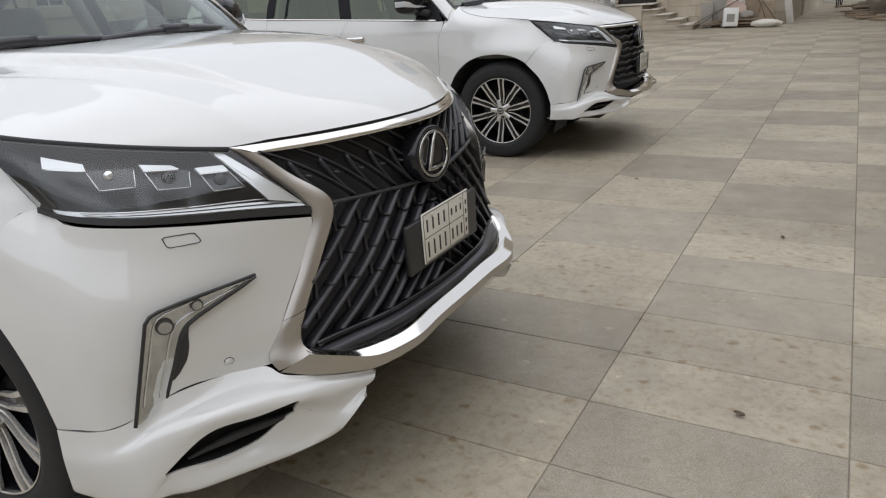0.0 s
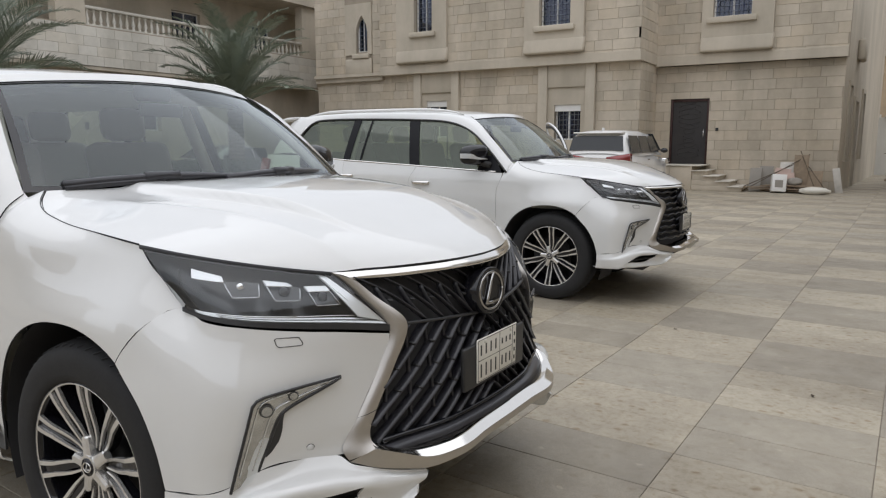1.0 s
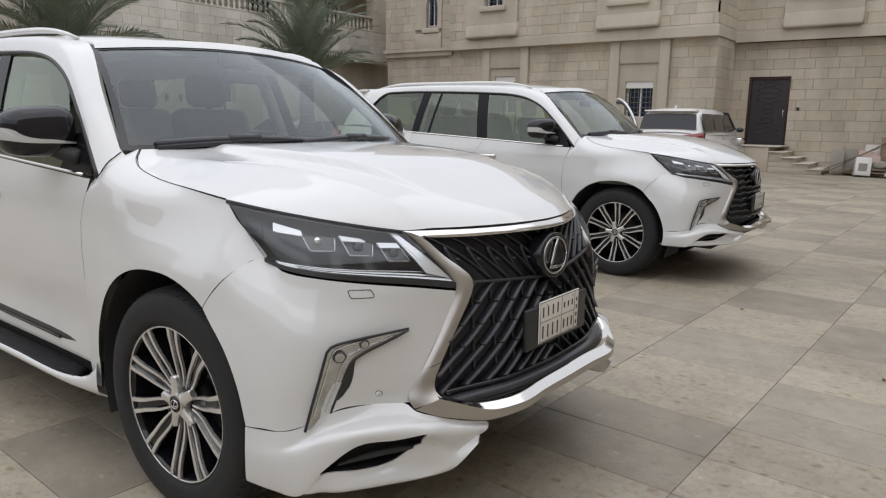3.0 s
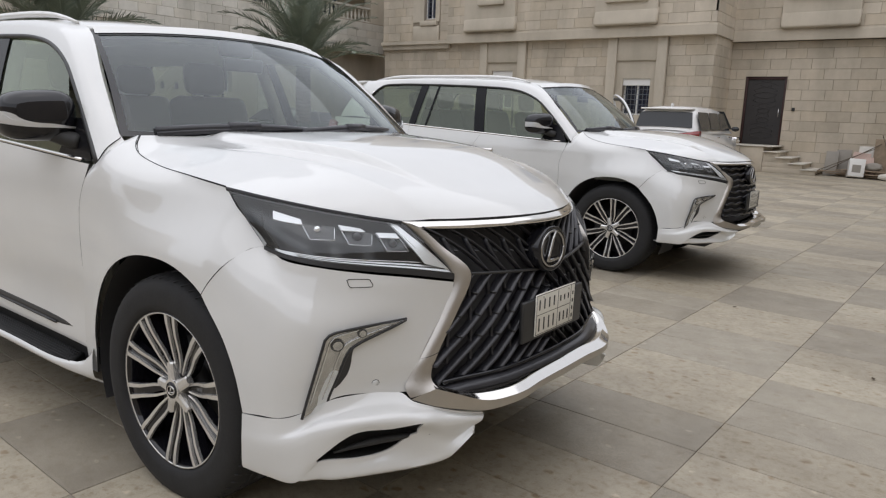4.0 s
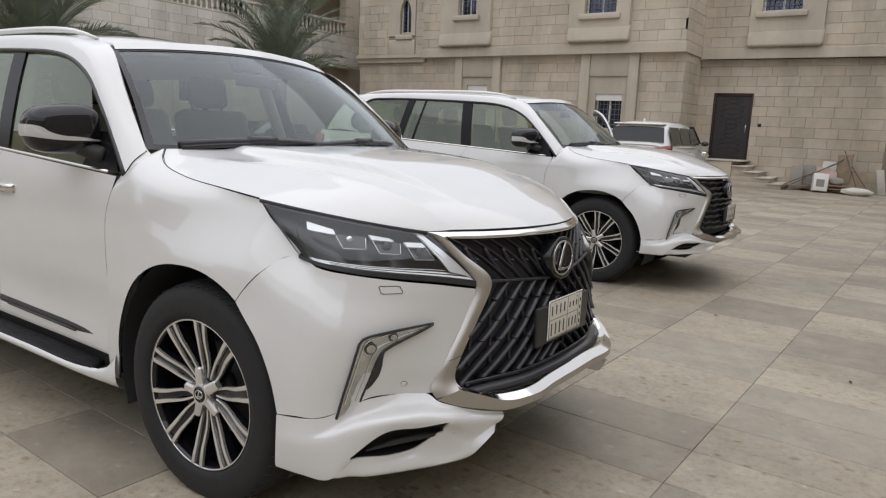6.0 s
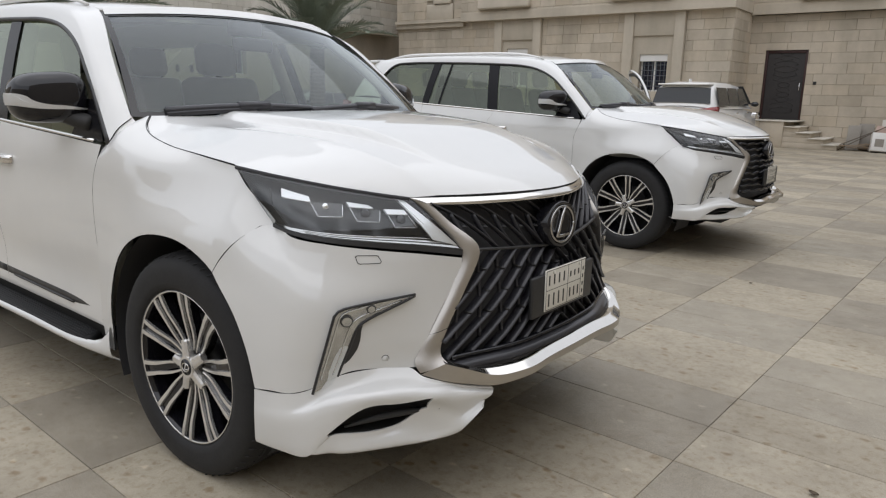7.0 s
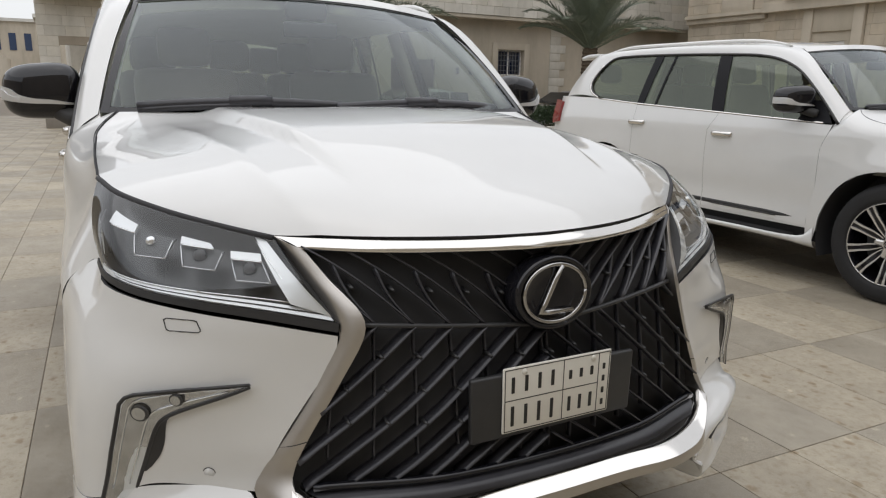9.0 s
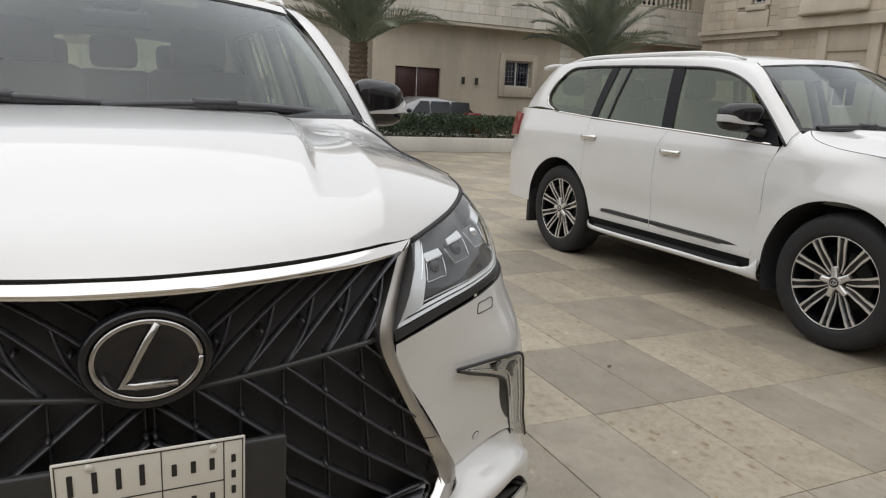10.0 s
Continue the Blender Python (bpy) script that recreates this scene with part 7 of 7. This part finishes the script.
od = new("open_front_door")
od.parent = car_b
th = radians(56)
od.matrix_basis = Matrix.Translation((-0.56, 0.985, 0)) @ Matrix.Rotation(math.pi - th, 4, "Z")
part("door_panel", boxes((0.03, 1.02, -0.05, 0.05, 0.46, 1.22), bevel=0.03), M_PAINT, od)
bm = bmesh.new()
tube(bm, crom([(0.06, 0, 1.20), (0.22, 0.04, 1.45), (0.40, 0.09, 1.62), (0.60, 0.12, 1.70), (0.98, 0.13, 1.715), (1.01, 0.06, 1.45), (1.02, 0, 1.21)], 30), 0.014, 8)
part("window_frame", bm, M_PAINT, od, "white frame of the open door")
bm = bmesh.new()
tube(bm, crom([(0.09, 0, 1.22), (0.245, 0.03, 1.44), (0.42, 0.08, 1.60), (0.61, 0.11, 1.675), (0.95, 0.12, 1.69)], 24), 0.024, 6)
part("window_seal", bm, M_TRIM, od)


# ---------- other parked vehicles ----------
def plain_car(name, label, at, length, width, prof, roof, paint, glass_from=0.06):
    """A parked car: body and cabin lofted from side outlines; x forward from the rear, y across."""
    car = thing(name, label, "car", at=at)
    hw = width / 2

    def loft(outline, inset_top, z_lo, z_hi):
        rows = []
        for x, zt, w in outline:
            row = []
            for k in range(-8, 9):
                t = abs(k) / 8
                a = min(1.0, t * 1.6)
                y = w * (1 - max(0, (t - 0.72)) * 0.0) * min(1, a)
                z = zt if t < 0.62 else lerp(zt, z_lo, ((t - 0.62) / 0.38))
                y = w * min(1, t / 0.62) ** 0.9 * (1 - inset_top * (1 if t < 0.63 else 1 - (t - 0.62) / 0.38))
                z -= 0.05 * (t / 0.62) ** 3 if t < 0.62 else 0.05 * (1 - (t - 0.62) / 0.38)
                row.append(Vector((x, math.copysign(y, k) if k else 0, z)))
            rows.append(row)
        return rows
    body = loft(prof, 0.06, 0.28, 1.0)
    bm = bmesh.new()
    g = grid(bm, body)
    for end in (g[0], g[-1]):
        try:
            bm.faces.new(end)
        except ValueError:
            pass
    part("body", bm, paint, car)
    cab = loft(roof, 0.20, min(q[1] for q in roof) - 0.05, 1.8)
    zb = min(q[1] for q in roof)
    bm = bmesh.new()
    grid(bm, cab)
    part("cabin", bm, paint, car)
    x0, x1, zt = roof[0][0], roof[-1][0], max(q[1] for q in roof)
    # side windows
    for s in (-1, 1):
        n = 3
        for k in range(n):
            a, b = lerp(x0 + 0.28, x1 - 0.65, k / n) + 0.03, lerp(x0 + 0.28, x1 - 0.65, (k + 1) / n) - 0.03
            pts = []
            for v in lin(0.06, 0.80, 4):
                z = lerp(zb, zt - 0.04, v)
                sh = 0.45 * (v - 0.06) if k == n - 1 else 0.0
                y = hw * 0.985 * (1 - 0.20 * v) + 0.004
                pts.append([Vector((lerp(a, b - sh, u), y * s, z)) for u in lin(0, 1, 5)])
            bm = bmesh.new()
            grid(bm, pts)
            o = link("side_window", bm, M_DARKGLASS, car, "dark side window")
        bm = bmesh.new()
        bmesh.ops.create_uvsphere(bm, u_segments=14, v_segments=8, radius=1.0, matrix=Matrix.Translation((x1 - 0.55, s * (hw + 0.10), zb + 0.08)) @ Matrix.Diagonal((0.08, 0.11, 0.07, 1)))
        part("door_mirror", bm, M_DARKGLASS, car)
        for k in (0.40, 0.62):
            part("door_handle", boxes((length * k - 0.09, length * k + 0.09, min(s * hw, s * (hw + 0.03)), max(s * hw, s * (hw + 0.03)), zb - 0.17, zb - 0.14), bevel=0.008), M_CHROME, car)
        for x in (0.19 * length, 0.80 * length):
            w = new("wheel")
            w.parent = car
            w.matrix_basis = Matrix.Translation((x, s * (hw - 0.10), 0.32)) @ Matrix.Rotation(radians(-90 * s), 4, "X")
            bm = bmesh.new()
            grid(bm, [[Vector((r * math.cos(t), r * math.sin(t), z)) for t in [2 * math.pi * q / 32 for q in range(32)]] for r, z in ((0.19, -0.1), (0.30, -0.1), (0.32, -0.07), (0.32, 0.07), (0.30, 0.105), (0.21, 0.10), (0.20, 0.07))], closed=True)
            part("tyre", bm, M_TYRE, w)
            bm = bmesh.new()
            cyl(bm, (0, 0, 0.05), (0, 0, 0.07), 0.20, n=28)
            for k in range(7):
                a = 2 * math.pi * k / 7
                tube(bm, [Vector((0.03 * math.cos(a), 0.03 * math.sin(a), 0.085)), Vector((0.19 * math.cos(a), 0.19 * math.sin(a), 0.08))], 0.018, 5)
            part("rim", bm, M_ALLOY, w, smooth=False)
        lam = boxes((-0.05, 0.26, min(s * (hw - 0.60), s * (hw + 0.010)), max(s * (hw - 0.60), s * (hw + 0.010)), zb - 0.20, zb + 0.02))
        for v in lam.verts:
            if abs(v.co.y) < hw - 0.3:
                v.co.z = lerp(zb - 0.12, v.co.z, 0.30)
        bmesh.ops.bevel(lam, geom=list(lam.edges), offset=0.015, segments=2, affect="EDGES")
        part("tail_lamp", lam, M_RED, car, "red tail lamp")
        part("headlamp", boxes((length - 0.45, length - 0.02, min(s * (hw - 0.40), s * (hw - 0.06)), max(s * (hw - 0.40), s * (hw - 0.06)), zb - 0.30, zb - 0.16), bevel=0.04), M_REFL, car)
    # rear and front glass
    r0, r1 = roof[0], roof[1]
    pts = [[Vector((lerp(r0[0], r1[0], v) - 0.022, y * (1 - 0.12 * v), lerp(r0[1], r1[1], v) - 0.03 * abs(y / hw) ** 3)) for y in lin(-hw * 0.84, hw * 0.84, 9)] for v in lin(glass_from, 0.93, 5)]
    bm = bmesh.new()
    grid(bm, pts)
    part("rear_window", bm, M_DARKGLASS, car)
    pts = [[Vector((lerp(roof[-1][0], roof[-2][0], v) + 0.03, y * (1 - 0.17 * v), lerp(zb + 0.02, zt - 0.08, v) + 0.02)) for y in lin(-hw * 0.86, hw * 0.86, 7)] for v in lin(0.05, 0.95, 4)]
    bm = bmesh.new()
    grid(bm, pts)
    part("windscreen", bm, M_DARKGLASS, car)
    part("rear_bumper", boxes((-0.10, 0.15, -hw * 0.95, hw * 0.95, 0.32, 0.62), bevel=0.05), paint, car)
    part("number_plate", boxes((-0.035, 0.0, -0.17, 0.17, 0.80, 0.95)), M_PLATE, car, smooth=False)
    return car


mpv = plain_car("minivan", "white people carrier parked by the entrance steps, tail towards the plaza", Matrix.Translation((-4.15, 15.7, 0)) @ Matrix.Rotation(radians(90), 4, "Z"), 4.5, 1.80,
                [(0.0, 1.06, 0.82), (0.06, 1.26, 0.88), (1.0, 1.27, 0.90), (2.6, 1.20, 0.90), (3.4, 1.12, 0.90), (4.1, 0.95, 0.86), (4.5, 0.70, 0.70)],
                [(0.02, 1.22, 0.87), (0.20, 1.72, 0.84), (0.60, 1.83, 0.85), (1.6, 1.85, 0.87), (2.4, 1.79, 0.87), (3.0, 1.56, 0.86), (3.65, 1.20, 0.85)], M_VAN, glass_from=0.16)
part("spoiler", boxes((0.07, 0.42, -0.66, 0.66, 1.735, 1.775), bevel=0.015), M_VAN, mpv)
part("roof_fin", boxes((0.50, 0.66, -0.02, 0.02, 1.80, 1.90), bevel=0.015), M_VAN, mpv)
SEDAN_P = [(0.0, 0.82, 0.74), (0.15, 0.98, 0.84), (1.0, 0.98, 0.88), (2.6, 0.95, 0.89), (3.5, 0.92, 0.88), (4.2, 0.80, 0.82), (4.6, 0.60, 0.66)]
SEDAN_R = [(0.45, 0.94, 0.82), (1.15, 1.36, 0.84), (1.8, 1.44, 0.85), (2.4, 1.42, 0.85), (2.8, 1.25, 0.84), (3.45, 0.92, 0.82)]
plain_car("saloon_car", "grey saloon car parked behind the hedge", Matrix.Translation((-18.2, 17.6, 0)) @ Matrix.Rotation(radians(-90), 4, "Z"), 4.6, 1.78, SEDAN_P, SEDAN_R, M_GREY_CAR)
plain_car("saloon_car", "dark grey saloon car parked behind the hedge", Matrix.Translation((-18.2, 11.2, 0)) @ Matrix.Rotation(radians(-90), 4, "Z"), 4.6, 1.78, SEDAN_P, SEDAN_R, M_GREY_CAR)

# ---------- rubbish by the house wall, bicycle, small things ----------
rnd = random.Random(9)
for k, (x, w, h, lean, m_) in enumerate(((-0.72, 0.40, 0.80, 14, M_PLANTER), (-0.10, 0.50, 0.95, 18, M_SCRAP), (0.25, 0.40, 1.15, 9, M_WOOD), (0.62, 0.45, 0.70, 20, M_WOOD), (-1.0, 0.35, 0.75, 16, M_PLANTER))):
    o = link("board", boxes((-w / 2, w / 2, -0.02, 0.02, 0, h), bevel=0.006), m_)
    o.matrix_basis = Matrix.Translation((x, 22.0 - 0.3 - 0.05 * k, 0.0)) @ Matrix.Rotation(radians(-lean), 4, "X") @ Matrix.Rotation(radians(rnd.uniform(-8, 8)), 4, "Z")
    tagged(o, "discarded board leaning on the limestone wall", "board", "scrap boards by the wall")
for k in range(7):
    o = link("plank", boxes((-0.75, 0.75, -0.05, 0.05, 0, 0.03), bevel=0.004), M_WOOD)
    o.matrix_basis = Matrix.Translation((-0.3 + rnd.uniform(-0.5, 0.7), 21.3 + rnd.uniform(-0.3, 0.2), 0.005 + 0.034 * k)) @ Matrix.Rotation(rnd.uniform(-0.5, 0.5), 4, "Z")
    tagged(o, "old loose plank on the rubbish heap", "plank", "planks by the wall")
for k, (x, w, h, lean) in enumerate(((-0.30, 0.45, 0.78, 22), (0.02, 0.32, 0.66, 26))):
    o = link("board", boxes((-w / 2, w / 2, -0.015, 0.015, 0, h), bevel=0.004), M_PINK)
    o.matrix_basis = Matrix.Translation((x, 21.35 - 0.06 * k, 0.0)) @ Matrix.Rotation(radians(-lean), 4, "X") @ Matrix.Rotation(radians(6 - 14 * k), 4, "Y")
    tagged(o, "pinkish discarded board on the rubbish heap", "board", "scrap boards by the wall")
for x0, x1, z1 in ((-1.55, 0.25, 0.95), (-1.30, 0.45, 1.15), (0.75, 0.20, 1.25), (1.05, 0.40, 0.85)):
    o = link("rod", cyl(bmesh.new(), (x0, 21.1, 0.02), (x1, 21.85, z1), 0.012, n=8), M_TRUNK)
    tagged(o, "thin rusty rod leaning over the rubbish heap", "rod", "rods by the wall")
for x, y, s in ((0.15, 21.2, 0.17), (-0.35, 21.15, 0.14), (0.62, 21.15, 0.16)):
    bm = bmesh.new()
    bmesh.ops.create_icosphere(bm, subdivisions=3, radius=1.0)
    for v in bm.verts:
        v.co *= 1 + 0.22 * noise.noise(v.co * 2.1 + Vector((x, y, s)))
        v.co = Vector((v.co.x * s * 1.3, v.co.y * s, max(v.co.z * s * 0.75 + s * 0.6, 0)))
    o = link("sack", bm, M_PLANTER)
    o.location = (x, y, 0.24 if x == 0.15 else 0.0)
    tagged(o, "dusty filled sack on the rubbish heap", "sack", "sacks by the wall")
o = link("leaning_post", boxes((-0.10, 0.10, -0.03, 0.03, 0, 0.75), bevel=0.008), M_SCRAP)
o.matrix_basis = Matrix.Translation((1.30, 22.0, 0)) @ Matrix.Rotation(radians(-10), 4, "Y")
tagged(o, "pale stone slab leaning at the house corner", "slab")
bike = thing("bicycle", "small white bicycle parked in the alley", "bicycle", at=Matrix.Translation((2.70, 31.2, 0)) @ Matrix.Rotation(radians(82), 4, "Z") @ Matrix.Scale(1.25, 4))
for x in (-0.42, 0.42):
    bm = bmesh.new()
    tube(bm, [Vector((x + 0.25 * math.cos(q * math.pi / 16), 0, 0.27 + 0.25 * math.sin(q * math.pi / 16))) for q in range(33)], 0.02, 6, up=Vector((0, 1, 0)))
    part("tyre", bm, M_TYRE, bike)
    bm = bmesh.new()
    for q in range(10):
        a = q * math.pi / 5
        cyl(bm, (x, 0, 0.27), (x + 0.24 * math.cos(a), 0, 0.27 + 0.24 * math.sin(a)), 0.003, n=4)
    part("spokes", bm, M_ALLOY, bike)
bm = bmesh.new()
for a, b in (((-0.42, 0, 0.27), (-0.05, 0, 0.30)), ((-0.42, 0, 0.27), (-0.15, 0, 0.62)), ((-0.15, 0, 0.62), (-0.05, 0, 0.30)), ((-0.05, 0, 0.30), (0.30, 0, 0.66)), ((-0.15, 0, 0.60), (0.28, 0, 0.72)), ((0.42, 0, 0.27), (0.28, 0, 0.78))):
    cyl(bm, a, b, 0.018, n=8)
part("frame", bm, M_WHITEWALL, bike)
part("saddle", boxes((-0.28, -0.04, -0.07, 0.07, 0.70, 0.76), bevel=0.02), M_MATT, bike)
part("handlebar", cyl(bmesh.new(), (0.26, -0.25, 0.86), (0.26, 0.25, 0.86), 0.014), M_ALLOY, bike)
part("stem", cyl(bmesh.new(), (0.28, 0, 0.76), (0.26, 0, 0.87), 0.014), M_ALLOY, bike)
o = link("carton", boxes((-0.20, 0.20, -0.15, 0.15, 0, 0.52), bevel=0.012), M_WFRAME)
o.matrix_basis = Matrix.Translation((-0.28, 21.05, 0.03)) @ Matrix.Rotation(radians(-12), 4, "X") @ Matrix.Rotation(radians(14), 4, "Z")
tagged(o, "white cardboard carton standing on the rubbish heap", "carton")
part("printed_panel", boxes((-0.12, 0.10, -0.154, -0.15, 0.12, 0.34)), M_PLANTER, o, "faded grey print", smooth=False)
bm = bmesh.new()
bmesh.ops.create_icosphere(bm, subdivisions=3, radius=1.0)
for v in bm.verts:
    v.co *= 1 + 0.18 * noise.noise(v.co * 2.4)
    v.co = Vector((v.co.x * 0.42, v.co.y * 0.20, max(v.co.z * 0.12 + 0.10, 0)))
o = link("cement_bag", bm, M_SHUTTER)
o.location = (0.72, 20.85, 0.0)
tagged(o, "pale half-empty bag lying by the rubbish heap", "bag")
# meter cabinets and wall lamp at the end of the alley
for k, (x, h) in enumerate(((4.75, 1.62), (5.12, 1.60))):
    mb = thing("meter_cabinet", "grey electricity meter cabinet on a post by the wall", "meter cabinet", group="meter cabinets", at=Matrix.Translation((x, 36.75, 0)))
    part("cabinet", boxes((-0.15, 0.15, -0.12, 0.10, h - 0.55, h + 0.05), bevel=0.02), M_PLANTER, mb)
    part("window", boxes((-0.10, 0.10, -0.128, -0.12, h - 0.42, h - 0.05)), M_WHITEWALL if k == 0 else M_MATT, mb, smooth=False)
    part("post", boxes((-0.09, 0.05 if k == 0 else -0.02, -0.06, 0.06, 0, h - 0.55), bevel=0.01), M_PLANTER if k == 0 else M_MATT, mb)
wl2 = thing("wall_lamp", "small white cone lamp on top of the boundary wall", "lamp", at=Matrix.Translation((2.52, 36.98, 2.70)))
part("shade", cyl(bmesh.new(), (0, 0, 0), (0, 0, 0.34), 0.16, 0.02, n=16), M_WFRAME, wl2)
bm = bmesh.new()
rows = []
for i in range(15):
    rows.append([Vector((3.1 + 2.0 * j / 13, 25.2 + 8.5 * i / 14, max(-0.004, (0.10 + 0.34 * math.sin(math.pi * j / 13) * math.sin(math.pi * min(1, i / 14 + 0.08))) * (0.6 + 0.8 * noise.noise(Vector((j * 0.45, i * 0.45, 3.0))))) if 0 < i < 14 and 0 < j < 13 else -0.004)) for j in range(14)])
grid(bm, rows)
o = link("soil_heap", bm, M_TRUNK)
tagged(o, "low heap of brown soil and rubble in the alley", "soil heap", kind="stuff")
o = link("red_box", boxes((-17.3, -17.0, 10.2, 10.65, 0.0, 1.0), bevel=0.02), M_RED)
tagged(o, "red metal box standing behind the hedge", "box")
for k in range(9):
    o = link("broken_slab", boxes((-0.35, 0.35, -0.25, 0.25, 0, 0.05), bevel=0.012), M_WOOD)
    o.matrix_basis = Matrix.Translation((3.3 + rnd.uniform(-0.5, 0.8), 21.9 + k * 0.9, 0.004 + 0.02 * k)) @ Matrix.Rotation(rnd.uniform(0, 3), 4, "Z")
    tagged(o, "broken paving slab lying in the alley", "rubble", "rubble in the alley")
for k, (x, y) in enumerate(((2.45, 1.75), (2.36, 0.85), (0.30, -1.35), (-1.2, -1.7), (1.95, 2.3), (0.9, 3.4), (-0.6, 2.4), (1.9, 0.4), (-1.6, -2.1))):
    bm = bmesh.new()
    s = rnd.uniform(0.009, 0.016)
    rows = [[Vector((u * s * 1.5, v * s * (1 - u * u), 0.004 + 0.5 * s * v * v + 0.3 * s * u * u)) for v in (-1, -0.4, 0.4, 1)] for u in lin(-0.98, 0.98, 6)]
    grid(bm, rows)
    o = link("dry_leaf", bm, M_TRUNK)
    o.matrix_basis = Matrix.Translation((x, y, 0.0)) @ Matrix.Rotation(k * 1.3, 4, "Z")
    tagged(o, "small curled dry leaf on the paving", "leaf", "dry leaves on the paving")


# ---------- blocks of the walls ----------
for job in LATER:
    lay_now(*job)

# ---------- paving slabs, the nearest as pieces of their own ----------
paving = thing("floor", "checkered paving of light and dark limestone slabs", "paving", "structure", at=FLOOR)


def slab_geo(w, h, drop, wear=0.0022):
    t = [(wear, wear, 0), (w - wear, wear, 0), (w - wear, h - wear, 0), (wear, h - wear, 0)]
    m = [(0, 0, -wear * 0.7), (w, 0, -wear * 0.7), (w, h, -wear * 0.7), (0, h, -wear * 0.7)]
    k = [(0, 0, -0.03), (w, 0, -0.03), (w, h, -0.03), (0, h, -0.03)]
    return t + m + k, [(0, 1, 2, 3)] + [f for i in range(4) for f in ((i, 4 + i, 4 + (i + 1) % 4, (i + 1) % 4), (4 + i, 8 + i, 8 + (i + 1) % 4, 4 + (i + 1) % 4))]


GAPJ = 0.0032
SW, SH = CW - GAPJ, CH / 2 - GAPJ
vs_, fs_ = slab_geo(SW, SH, 0)
slab_meshes = []
for m in (M_SLAB_L, M_SLAB_D):
    me = bpy.data.meshes.new("slab")
    me.from_pydata(vs_, [], fs_)
    me.materials.append(m)
    slab_meshes.append(me)
rnd = random.Random(77)
rest = ([], []), ([], [])
for i in range(-42, 8):
    for j in range(-14, 48):
        for half in (0, 1):
            dark = (i + j) % 2
            x, y, z = i * CW, j * CH + half * CH / 2, rnd.uniform(-0.0012, 0.0)
            near = -6 <= i <= 3 and -5 <= j <= 9
            if near:
                o = new("slab", slab_meshes[dark])
                o.parent = paving
                o.matrix_basis = Matrix.Translation((x, y, z)) @ Matrix.Rotation(rnd.uniform(-0.0012, 0.0012), 4, "X")
            else:
                v_, f_ = rest[dark]
                n_ = len(v_)
                v_ += [(a + x, b + y, c + z) for a, b, c in vs_]
                f_ += [tuple(q + n_ for q in f) for f in fs_]
for (v_, f_), m, lab in ((rest[0], M_SLAB_L, "light paving slabs further out"), (rest[1], M_SLAB_D, "dark paving slabs further out")):
    me = bpy.data.meshes.new("paving_field")
    me.from_pydata(v_, [], f_)
    me.materials.append(m)
    o = new("paving_field", me)
    o.parent = paving
    o["label"] = lab
    o["kind"] = "stuff"
